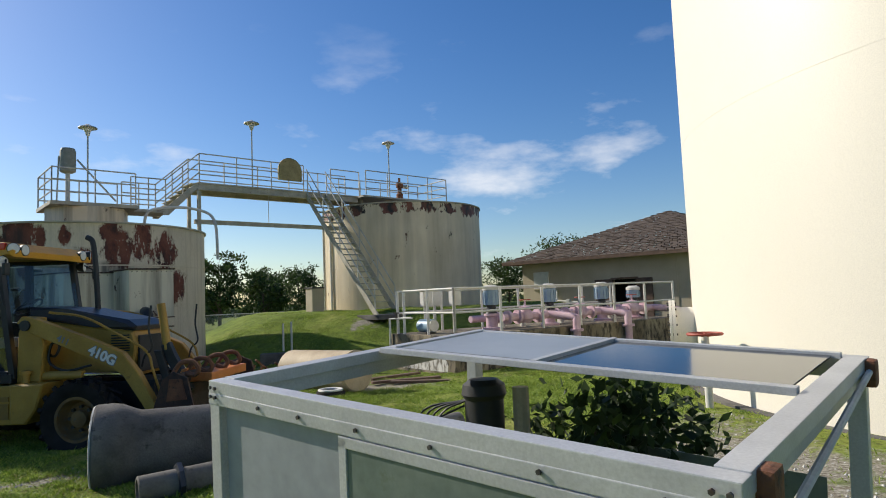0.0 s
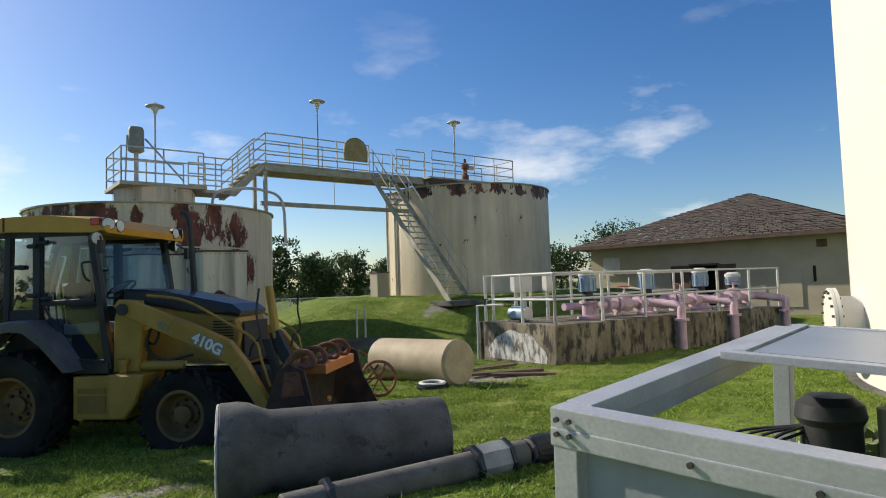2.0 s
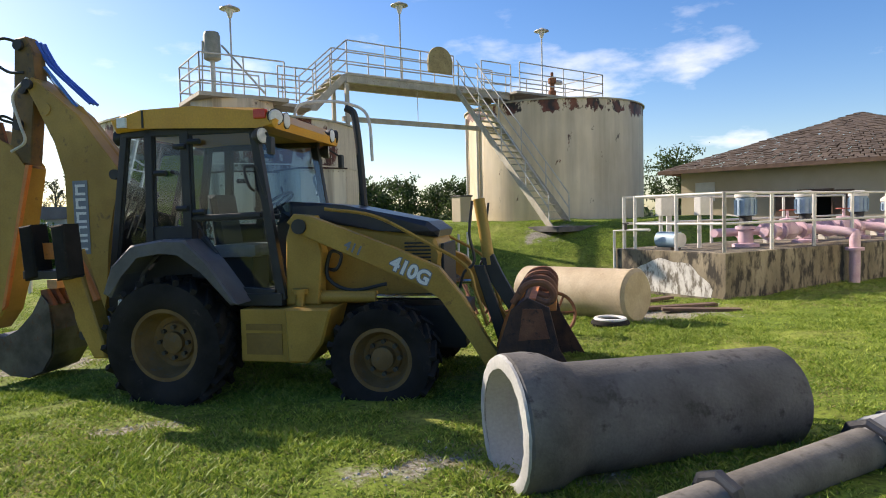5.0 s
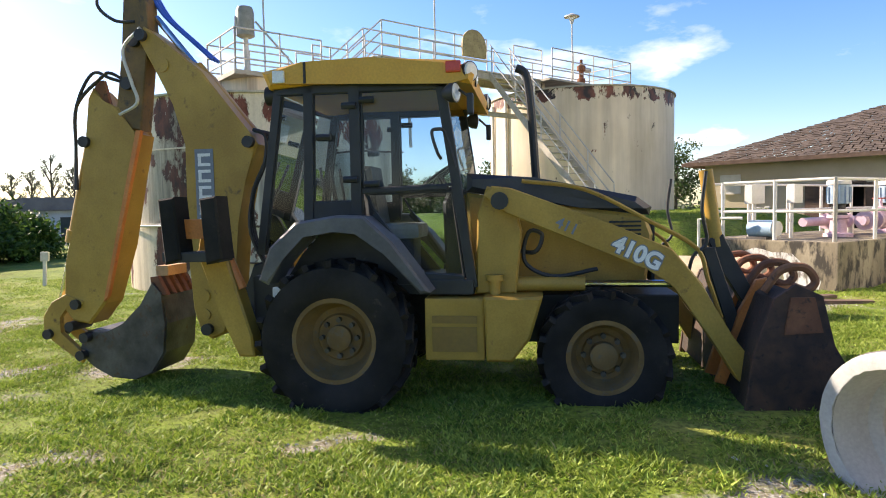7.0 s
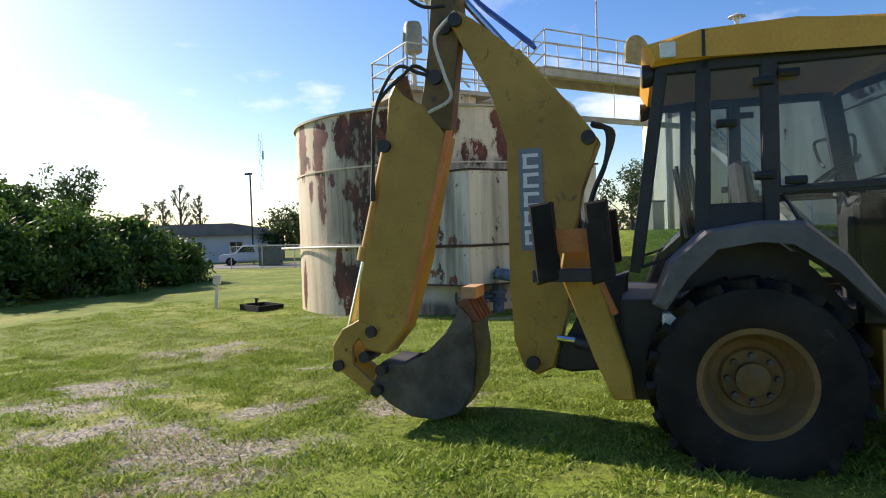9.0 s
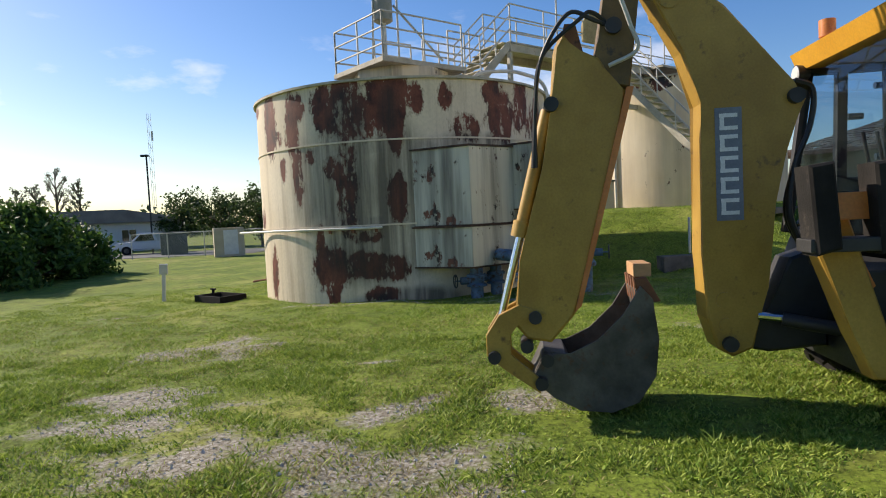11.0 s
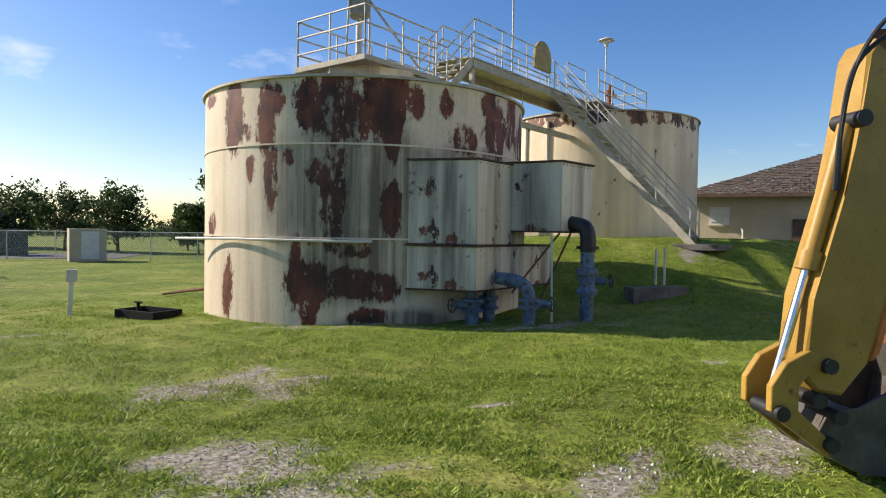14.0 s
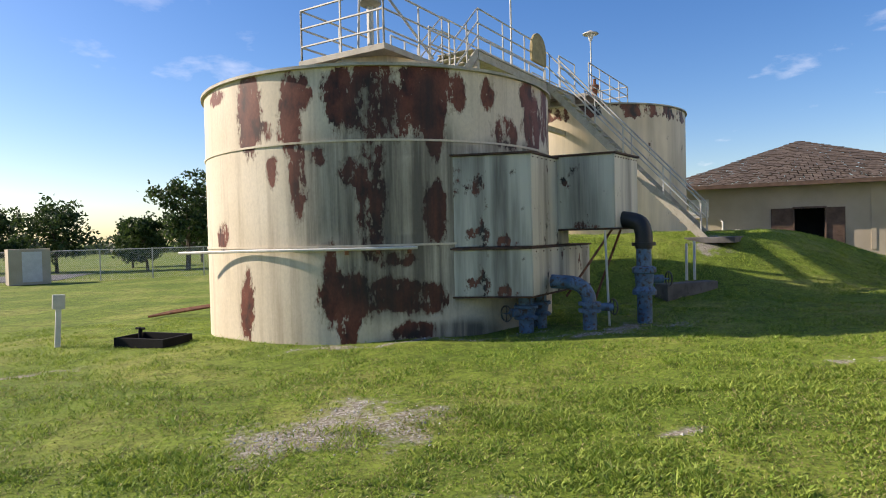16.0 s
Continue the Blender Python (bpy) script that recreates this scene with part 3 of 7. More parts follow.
# where the old tank has flaked and run: turn round the tank in degrees, height, half width in degrees, half height
RUST_HIGH = [(204, 4.64, 4, 0.1), (221, 4.19, 3.7, 0.48), (228, 3.86, 1.2, 0.14), (235, 4.11, 2.7, 0.52), (239, 4.42, 1.9, 0.23), (249.8, 4.39, 3.6, 0.37), (257, 4.24, 5.5, 0.54), (263.5, 4.06, 3.7, 0.39),
             (271, 4.4, 5.2, 0.49), (273.5, 3.94, 2.2, 0.4), (280.7, 4.45, 1.7, 0.21), (290.8, 4.51, 2.2, 0.22), (297, 3.83, 4.2, 0.23), (308, 4.6, 3.0, 0.2), (311.5, 4.1, 4.3, 0.44), (322, 4.3, 4, 0.4), (334, 4.0, 5, 0.4)]
RUST_LOW = [(229, 3.18, 1.7, 0.21), (237, 3.0, 2.2, 0.43), (242.5, 3.38, 1.6, 0.13), (257, 2.79, 2.9, 0.85), (252, 3.08, 2.2, 0.19), (273.4, 2.4, 2.2, 0.34), (206, 2.09, 2.5, 0.21), (251, 1.02, 6.6, 0.34),
            (261.5, 1.06, 8.9, 0.21), (250, 0.57, 1.9, 0.33), (270, 0.96, 4.6, 0.21), (245.3, 1.39, 1.2, 0.36), (267, 0.44, 4.5, 0.12), (218, 0.88, 2.3, 0.45), (264, 1.65, 3.0, 0.1), (340, 3.0, 5, 0.4)]
SOOT = [(255, 2.75, 11, 0.95), (274, 2.69, 8, 0.95), (263, 3.5, 20, 0.13), (266, 1.91, 19, 0.12), (265, 1.36, 15, 0.55), (277, 0.26, 13, 0.24), (257, 4.1, 6, 0.5), (272, 4.2, 3, 0.4), (240, 2.72, 4, 0.76), (300, 3.4, 14, 0.25)]


def spread(deg, z, places, edge):
    """How deep each point lies inside the nearest of some oval places, with a soft edge."""
    out = np.zeros_like(z)
    for a, h, da, dh in places:
        q = np.sqrt(((deg - a) / da) ** 2 + ((z - h) / dh) ** 2)
        out = np.maximum(out, np.clip((1 + edge - q) / edge, 0, 1))
    return out


tank_a = thing("clarifier_tank", Matrix.Translation((T1.x, T1.y, -0.75)), "cream steel tank with large rust patches standing on grass", "tank")
shell_a = tank_shell(tank_a, 0, 4.85, TANK_RUST, TANK_R, 288, 96)
co = np.empty(len(shell_a.data.vertices) * 3)
shell_a.data.vertices.foreach_get("co", co)
co = co.reshape(-1, 3)
deg = np.degrees(np.arctan2(co[:, 1], co[:, 0])) % 360
for key, values in (("rust", spread(deg, co[:, 2], RUST_HIGH + RUST_LOW, 1.2)), ("soot", spread(deg, co[:, 2], SOOT, 0.6))):
    shell_a.data.attributes.new(key, "FLOAT", "POINT").data.foreach_set("value", values.astype(np.float32))
for zz in (3.60, 1.86):
    bm = bmesh.new()
    lathe(bm, [(TANK_R + 0.003, zz), (TANK_R + 0.022, zz), (TANK_R + 0.022, zz + 0.035), (TANK_R + 0.003, zz + 0.035)], 72, None, True)
    part("seam_band", bm, TANK_RUST, tank_a, smooth=True)
bm = bmesh.new()
lathe(bm, [(TANK_R - 0.05, 3.9), (TANK_R - 0.05, 3.95)], 48)
part("water_surface", bm, DARK_GLASS, tank_a, "dark water inside the tank")
# thin pipe that comes in past the tank and touches it
bm = bmesh.new()
tube(bm, [(-4.12, -0.98, 1.80)] + [(3.74 * math.cos(radians(k)), 3.74 * math.sin(radians(k)), 1.83) for k in range(224, 272, 4)], 0.028)
part("ring_pipe", bm, WHITE_PIPE, tank_a, "thin white pipe along the tank")
for k in (250, 258, 266):
    c = (TANK_R + 0.05) * Vector((math.cos(radians(k)), math.sin(radians(k)), 0)) + Vector((0, 0, 1.77))
    part("pipe_bracket", B((c, (0.06, 0.06, 0.07)), bevel=0.005), RUSTY, tank_a)

tank_b = thing("clarifier_tank", Matrix.Translation((T2.x, T2.y, 0.85)), "faded cream steel tank with rusty rim on a mound", "tank")
tank_shell(tank_b, 0, 4.76, TANK_MILD)
bm = bmesh.new()
lathe(bm, [(TANK_R - 0.05, 4.0), (TANK_R - 0.05, 4.05)], 48)
part("water_surface", bm, DARK_GLASS, tank_b, "dark water inside the tank")
for k in (198, 215):
    c = (TANK_R + 0.06) * Vector((math.cos(radians(k)), math.sin(radians(k)), 0))
    part("downpipe", R((c + Vector((0, 0, 0.2)), c + Vector((0, 0, 4.5)), 0.05)), WHITE_PIPE, tank_b, smooth=True)


# troughs on the rusted tank's side
def slab_of(ring, z0, z1, grow=0.0):
    """An upright block on a footprint, grown outwards a little."""
    c = sum((Vector(p) for p in ring), Vector((0, 0))) / len(ring)
    pts = [Vector(p) + (Vector(p) - c).normalized() * grow for p in ring]
    bm = bmesh.new()
    lo, hi = [bm.verts.new((p.x, p.y, z0)) for p in pts], [bm.verts.new((p.x, p.y, z1)) for p in pts]
    bm.faces.new(lo)
    bm.faces.new(hi[::-1])
    for k in range(len(pts)):
        bm.faces.new((lo[k], lo[k - 1], hi[k - 1], hi[k]))
    return bm


def trough(x, y, z0, z1, ring, label):
    """A welded steel box on the tank's side: its near corner at x, y, its footprint round from there."""
    t = thing("overflow_box", Matrix.Translation((x, y, z0)), label, "steel box")
    h = z1 - z0
    body = slab_of(ring, 0, h)
    bmesh.ops.bevel(body, geom=body.edges[:], offset=0.008, segments=1, affect="EDGES")
    part("body", body, BOX_PAINT, t)
    part("lid", slab_of(ring, h + 0.002, h + 0.035, 0.05), RUST_DARK, t, "rusting flat steel lid")
    part("bottom_flange", slab_of(ring, -0.03, -0.002, 0.03), RUST_DARK, t, "rusted bottom flange")
    part("corner_angle", R(((-0.004, -0.006, 0.01), (0, 0, h - 0.01), 0.016), seg=6), BOX_PAINT, t, smooth=True)
    for k in range(9):
        p = Vector(ring[0]).lerp(Vector(ring[1]), (k + 0.5) / 9)
        part("rivet", R(((p.x, p.y - 0.012, h - 0.05), (p.x, p.y + 0.01, h - 0.05), 0.012), seg=6), RUST_DARK, t)
    return t


trough(-10.19, 17.04, 1.06, 2.60, [(0, 0), (1.28, 1.19), (0.2, 2.4), (-1.25, 0.62)], "pale grey steel overflow box welded to the tank")
trough(-10.20, 17.02, 0.22, 1.01, [(0, 0), (2.1, 1.90), (1.1, 2.9), (-1.22, 0.62)], "rust-stained lower steel box under the overflow box")
trough(-8.52, 17.22, 1.33, 2.64, [(0, 0), (0.9, 0.68), (0.1, 1.7), (-0.9, 0.75)], "smaller rust-streaked steel box beside the overflow box")

# blue valves and pipes under the troughs


def valve(x, y, z, h, r, turn, wheel=True):
    t = thing("gate_valve", pose(x, y, z, 0, 0, turn), "chipped blue cast-iron pipe with a gate valve", "valve", "valves under the troughs")
    bm = bmesh.new()
    lathe(bm, [(r, -0.2), (r, h * 0.35), (r * 1.6, h * 0.35), (r * 1.6, h * 0.40), (r * 1.15, h * 0.45), (r * 1.3, h * 0.6), (r * 1.6, h * 0.62), (r * 1.6, h * 0.68), (r, h * 0.70), (r, h)], 18)
    part("pipe", bm, VALVE_BLUE, t, smooth=True)
    for zz in (0.36, 0.645):
        for k in range(6):
            a = k * math.pi / 3
            c = Vector((math.cos(a), math.sin(a), 0)) * r * 1.38 + Vector((0, 0, h * zz))
            part("bolt", R((c, c + Vector((0, 0, 0.05)), 0.012), seg=6), VALVE_BLUE, t)
    bm = R(((0, 0, h * 0.53), (r * 2.6, 0, h * 0.53), r * 0.6), ((r * 2.6, 0, h * 0.53), (r * 3.6, 0, h * 0.53), 0.015), seg=12)
    part("bonnet", bm, VALVE_BLUE, t, smooth=True)
    if wheel:
        bm = bmesh.new()
        m = Matrix.Translation((r * 3.5, 0, h * 0.53)) @ Matrix.Rotation(radians(90), 4, "Y")
        lathe(bm, [(0.13 + 0.014 * math.cos(k), 0.014 * math.sin(k)) for k in (i * math.pi / 3 for i in range(6))], 20, m, True)
        for k in range(4):
            rod(bm, m @ Vector((0, 0, 0)), m @ Vector((0.13 * math.cos(k * 1.571), 0.13 * math.sin(k * 1.571), 0)), 0.009, 6)
        part("handwheel", bm, STEEL, t, smooth=True)
    return t


valve(-10.15, 17.45, gz(-10.15, 17.4) - 0.02, 0.72, 0.13, 200)
valve(-9.75, 17.75, gz(-9.75, 17.7) - 0.02, 0.72, 0.12, 200, False)
valve(-8.0, 17.15, gz(-8, 17.1), 1.45, 0.13, -10)
blue_bend = thing("blue_pipe_bend", Matrix.Translation((-9.2, 16.95, gz(-9.2, 16.95))), "chipped blue pipe bend turning down into the ground", "pipe")
bm = tube(bmesh.new(), bend([(0, 0, -0.3), (0, 0, 0.35), (-0.03, 0.02, 0.62), (-0.18, 0.12, 0.78), (-0.5, 0.4, 0.82)]), 0.12, 14)
part("bend", bm, VALVE_BLUE, blue_bend, smooth=True)
bm = R(((0, 0, 0.30), (0, 0, 0.36), 0.19), ((0, 0, 0.42), (0, 0, 0.47), 0.19), ((0, 0, 0.38), (0.38, -0.1, 0.38), 0.07), seg=14)
part("flange", bm, VALVE_BLUE, blue_bend, smooth=True)
bm = bmesh.new()
m = Matrix.Translation((0.40, -0.1, 0.38)) @ Matrix.Rotation(radians(90), 4, "Y")
lathe(bm, [(0.13 + 0.014 * math.cos(k), 0.014 * math.sin(k)) for k in (i * math.pi / 3 for i in range(6))], 20, m, True)
for k in range(4):
    rod(bm, m @ Vector((0, 0, 0)), m @ Vector((0.13 * math.cos(k * 1.571), 0.13 * math.sin(k * 1.571), 0)), 0.009, 6)
part("handwheel", bm, STEEL, blue_bend, smooth=True)
elbow = thing("black_pipe_elbow", Matrix.Translation((-8.0, 17.15, 1.0)), "black pipe elbow from the steel box down to the blue pipe", "pipe")
part("elbow", tube(bmesh.new(), bend([(0, 0, -0.05), (0, 0, 0.22), (-0.06, 0.08, 0.42), (-0.3, 0.45, 0.5)]), 0.15, 14), BLACK, elbow, smooth=True)
part("flange", R(((0, 0, 0.0), (0, 0, 0.06), 0.21), seg=16), BLACK, elbow, smooth=True)
brace = thing("support_brace", Matrix.Translation((-8.9, 17.3, gz(-8.9, 17.3))), "thin rusty diagonal braces under the steel box", "brace")
part("strut", R(((-0.5, 0.1, 0.55), (0.45, 0.15, 1.7), 0.022)), RUSTY, brace)
part("strut", R(((0.05, 0.2, 0.3), (0.75, 0.35, 1.7), 0.022)), RUSTY, brace)
part("strut", R(((0.25, -0.05, 0.0), (0.25, 0.05, 1.7), 0.022)), WHITE_PIPE, brace)

# ---- walkway between the tanks: x runs along it from the first tank's middle, -y faces the camera's side ----
bridge = thing("catwalk", pose(T1.x, T1.y, 0, 0, 0, 41.8), "weathered steel catwalk with pipe railings between two tanks", "catwalk")


def railing(parent, pts, h=1.07, rails=3, gap=1.3):
    """Pipe railing along pts at deck height: posts, a top rail and knee rails; every post and rail a part."""
    for a, b in zip(pts, pts[1:]):
        a, b = Vector(a), Vector(b)
        up = Vector((0, 0, h))
        for k in range(rails):
            f = 1 - k * 0.36
            part("rail", R((a + up * f, b + up * f, 0.024), seg=6), GALV, parent, smooth=True)
        n = max(1, round((b - a).length / gap))
        for i in range(n + 1):
            c = a.lerp(b, i / n)
            part("post", R((c, c + up, 0.024), seg=6), GALV, parent, smooth=True)


# drum platform on the first tank
part("platform", B(((0.0, 0, 4.99), (2.6, 2.3, 0.12)), bevel=0.01), DECK, bridge)
bm = bmesh.new()
lathe(bm, [(1.25, 4.0), (1.25, 4.93)], 8)
part("centre_drum", bm, DRUM_PAINT, bridge)
part("platform_leg", B(((0, 0, 4.0), (0.5, 0.5, 1.9))), DECK, bridge)
railing(bridge, [(1.2, -1.1, 5.05), (-1.25, -1.1, 5.05), (-1.25, 1.1, 5.05), (1.2, 1.1, 5.05)])
railing(bridge, [(1.2, -0.55, 5.05), (2.35, -0.55, 5.05)], gap=0.6)
railing(bridge, [(1.2, 0.55, 5.05), (2.35, 0.55, 5.05)], gap=0.6)
part("deck", B(((1.8, 0, 4.97), (1.3, 1.1, 0.10))), DECK, bridge)
for s in (-0.55, 0.55):
    # short flight up to the high deck
    bm = bmesh.new()
    prism(bm, [(2.25, 4.85), (2.45, 4.85), (3.6, 6.02), (3.6, 6.16), (3.4, 6.1), (2.25, 5.02)], s - 0.02, s + 0.02)
    part("stringer", bm, DECK, bridge)
    for k in (0.36, 0.72, 1.07):
        part("rail", R(((2.35, s, 5.05 + k), (3.55, s, 6.14 + k), 0.024), seg=6), GALV, bridge, smooth=True)
    part("post", R(((2.95, s, 5.6), (2.95, s, 6.67), 0.024), seg=6), GALV, bridge, smooth=True)
for k in range(5):
    part("tread", B(((2.45 + k * 0.23, 0, 5.2 + k * 0.22), (0.24, 1.06, 0.03))), DECK, bridge)
# high deck
part("deck", B(((7.0, 0, 6.11), (7.0, 1.16, 0.06))), DECK, bridge)
for s in (-0.56, 0.56):
    part("girder", B(((7.0, s, 5.97), (7.0, 0.07, 0.22)), ((7.0, s, 5.85), (7.0, 0.14, 0.02)), ((7.0, s, 6.085), (7.0, 0.14, 0.02))), DECK, bridge)
railing(bridge, [(3.55, -0.56, 6.14), (7.85, -0.56, 6.14)])
railing(bridge, [(9.15, -0.56, 6.14), (10.6, -0.56, 6.14)])
railing(bridge, [(3.55, 0.56, 6.14), (10.6, 0.56, 6.14)])
for s in (-0.5, 0.5):
    part("column", B(((3.55, s, 4.7), (0.12, 0.12, 2.3)), bevel=0.01), DECK, bridge)
part("pipe_beam", B(((6.6, -0.45, 4.68), (6.4, 0.14, 0.15)), ((6.6, -0.45, 4.75), (6.4, 0.2, 0.012)), bevel=0.004), DECK, bridge)
part("hanger_rod", R(((6.3, -0.5, 4.78), (6.3, -0.5, 5.9), 0.012), seg=6), GALV, bridge)
# platform over the second tank
part("platform", B(((12.9, 0, 6.08), (4.9, 2.2, 0.08))), DECK, bridge)
railing(bridge, [(10.6, -1.08, 6.14), (15.3, -1.08, 6.14), (15.3, 1.08, 6.14), (10.6, 1.08, 6.14)])
for u in (10.8, 13.4, 15.1):
    part("column", B(((u, 0, 5.2), (0.14, 0.9, 1.8))), DECK, bridge)
bm = tube(bmesh.new(), bend([(1.5, -0.9, 4.3), (1.6, -1.1, 4.85), (2.2, -1.3, 5.0), (3.0, -1.5, 4.98), (3.6, -1.75, 4.6), (3.7, -1.8, 3.2)]), 0.05, 8)
part("vent_pipe", bm, WHITE_PIPE, bridge, smooth=True)

# round-topped plate on the railing
plate = thing("rail_sign", pose(T1.x, T1.y, 0, 0, 0, 41.8), "faded yellow round-topped metal plate fixed to the railing", "sign")
out = [(6.68, 6.50), (7.68, 6.50), (7.70, 6.55)] + [(7.18 + 0.52 * math.cos(k), 6.93 + 0.50 * math.sin(k)) for k in (i * math.pi / 12 for i in range(13))] + [(6.66, 6.55)]
part("plate", P(out, -0.72, -0.62, 0.02), worn("sign_ochre", (0.30, 0.23, 0.09), (0.42, 0.33, 0.14), (0.10, 0.07, 0.04), 0.7, 0, 5, 40, 0.56), plate)
part("bracket", B(((7.18, -0.60, 6.9), (0.7, 0.04, 0.05))), GALV, plate)


# lamps on posts
def post_lamp(u, v, z0, z1):
    m = pose(T1.x, T1.y, 0, 0, 0, 41.8) @ Matrix.Translation((u, v, z0))
    t = thing("post_lamp", m, "slim pole lamp with a flat round hood on the catwalk", "lamp", "catwalk lamps")
    h = z1 - z0
    part("pole", R(((0, 0, 0), (0, 0, h - 0.3), 0.028), seg=8), GALV, t, smooth=True)
    bm = bmesh.new()
    lathe(bm, [(0.03, h - 0.36), (0.06, h - 0.34), (0.09, h - 0.22), (0.15, h - 0.12), (0.15, h - 0.10), (0.08, h - 0.10)], 16)
    part("globe", bm, LAMP_GLASS, t, smooth=True)
    bm = bmesh.new()
    lathe(bm, [(0.15, h - 0.12), (0.30, h - 0.10), (0.29, h - 0.07), (0.12, h), (0.03, h + 0.05)], 20)
    part("hood", bm, GALV, t, smooth=True)


post_lamp(0.0, 0.0, 5.05, 7.85)
post_lamp(5.65, -0.50, 6.14, 8.75)
post_lamp(12.25, -0.60, 6.12, 8.80)

drive = thing("drive_motor", pose(T1.x, T1.y, 5.05, 0, 0, 41.8) @ Matrix.Translation((-0.65, -0.3, 0)), "grey cylindrical drive motor on the tank platform", "motor")
bm = bmesh.new()
lathe(bm, [(0.16, 1.05), (0.24, 1.1), (0.24, 1.75), (0.20, 1.86)], 16)
part("housing", bm, worn("grey_green_motor", (0.22, 0.22, 0.17), (0.32, 0.31, 0.25), (0.12, 0.08, 0.05), 0.6, 0, 5, 40), drive, smooth=True)
part("stand", R(((0, 0, 0), (0, 0, 1.1), 0.07), seg=10), GALV, drive)
part("brace", R(((0.25, -0.1, 1.5), (1.25, -0.75, 0.1), 0.03)), GALV, drive)
part("brace", R(((-0.3, 0.1, 0.0), (-0.25, 0.05, 1.6), 0.025)), GALV, drive)
gear = thing("valve_actuator", pose(T1.x, T1.y, 6.12, 0, 0, 41.8) @ Matrix.Translation((12.9, -0.5, 0)), "rusty valve actuator standing on the far platform", "actuator")
bm = bmesh.new()
lathe(bm, [(0.16, 0.0), (0.16, 0.3), (0.10, 0.34), (0.10, 0.6), (0.17, 0.62), (0.17, 0.8), (0.06, 0.85), (0.06, 1.05)], 14)
part("body", bm, RUSTY, gear, smooth=True)
part("motor", R(((0.15, 0, 0.68), (0.5, 0, 0.68), 0.1), seg=12), GALV, gear, smooth=True)

# ---- stair from the catwalk to the mound ----
stair = thing("steel_stair", pose(T1.x, T1.y, 0, 0, 0, 41.8), "steep weathered open steel stair with pipe handrails", "stair")
SX0, SX1 = 7.95, 8.85
top, foot = Vector((0, -0.62, 6.1)), Vector((0, -5.25, 1.0))
for x in (SX0, SX1):
    bm = bmesh.new()
    prism(bm, [(top.y, top.z), (top.y, top.z - 0.28), (foot.y + 0.12, foot.z), (foot.y - 0.12, foot.z), (foot.y - 0.12, foot.z + 0.06)], -0.02, 0.02)
    bmesh.ops.transform(bm, matrix=Matrix.Translation((x, 0, 0)) @ Matrix.Rotation(radians(90), 4, "Z"), verts=bm.verts)
    part("stringer", bm, DECK, stair)
    for k in (0.5, 0.95):
        part("handrail", R((Vector((x, top.y, top.z + k)), Vector((x, foot.y + 0.05, foot.z + k + 0.1)), 0.024), seg=6), GALV, stair, smooth=True)
    for f in (0.02, 0.27, 0.52, 0.77, 0.99):
        c = top.lerp(foot, f)
        part("post", R(((x, c.y, c.z - 0.05), (x, c.y, c.z + 0.96), 0.022), seg=6), GALV, stair, smooth=True)
N_TREAD = 22
for k in range(N_TREAD):
    c = top.lerp(foot, (k + 0.5) / N_TREAD)
    part("tread", B((((SX0 + SX1) / 2, c.y, c.z - 0.1), (SX1 - SX0 - 0.05, 0.23, 0.03))), DECK, stair)
pad_ = thing("concrete_pad", pose(T1.x, T1.y, 0, 0, 0, 41.8) @ Matrix.Translation((8.5, -5.5, 0.86)), "worn concrete pad at the foot of the stair", "concrete pad")
part("slab", B(((0, 0, 0.1), (2.2, 1.3, 0.16)), bevel=0.02), CONCRETE, pad_)
cabinet = thing("concrete_box", pose(-5.6, 27.3, 1.05, 0, 0, 42), "pale concrete box beside the tank", "box")
part("body", B(((0, 0, 0.55), (0.55, 0.55, 1.1)), bevel=0.02), STUCCO, cabinet)
part("cap", B(((0, 0, 1.12), (0.62, 0.62, 0.06)), bevel=0.015), CONCRETE, cabinet)

# ---- white tank ----
white = thing("storage_tank", Matrix.Translation((T3.x, T3.y, -0.15)), "tall smooth white painted storage tank", "tank")
bm = bmesh.new()
lathe(bm, [(6.0, 0), (6.0, 13.0), (4.0, 14.2), (0.3, 15.0)], 120)
part("shell", bm, WHITE_TANK, white, smooth=True)
bm = bmesh.new()
lathe(bm, [(6.02, 0.0), (6.16, 0.0), (6.16, 0.16), (6.02, 0.16)], 96, None, True)
part("footing", bm, CONCRETE, white, smooth=True)
for zz in (4.05, 8.0):
    bm = bmesh.new()
    lathe(bm, [(5.999, zz), (6.002, zz), (6.002, zz + 0.008), (5.999, zz + 0.008)], 120, None, True)
    part("weld_seam", bm, WHITE_TANK, white, smooth=True)
# manway on the tank's flank
a = radians(161)
mw = Matrix.Translation((6.0 * math.cos(a), 6.0 * math.sin(a), 0.95)) @ Matrix.Rotation(a, 4, "Z") @ Matrix.Rotation(radians(90), 4, "Y")
bm = bmesh.new()
lathe(bm, [(0.42, -0.1), (0.42, 0.28), (0.54, 0.28), (0.54, 0.33)], 28, mw)
manway = part("manway", bm, WHITE_TANK, white, smooth=True)
bm = bmesh.new()
lathe(bm, [(0.54, 0.335), (0.54, 0.375), (0.05, 0.38)], 28, mw)
part("cover", bm, WHITE_TANK, manway, smooth=True)
for k in range(20):
    c = Vector((0.49 * math.cos(k * math.pi / 10), 0.49 * math.sin(k * math.pi / 10), 0))
    part("bolt", R((mw @ (c + Vector((0, 0, 0.26))), mw @ (c + Vector((0, 0, 0.41))), 0.018), seg=6), STEEL, manway)
hydrant = thing("hand_valve", Matrix.Translation((3.35, 8.4, gz(3.35, 8.4))), "small red iron handwheel on a white riser pipe", "valve")
part("riser", R(((0, 0, -0.1), (0, 0, 0.92), 0.05), seg=12), WHITE_PIPE, hydrant, smooth=True)
bm = bmesh.new()
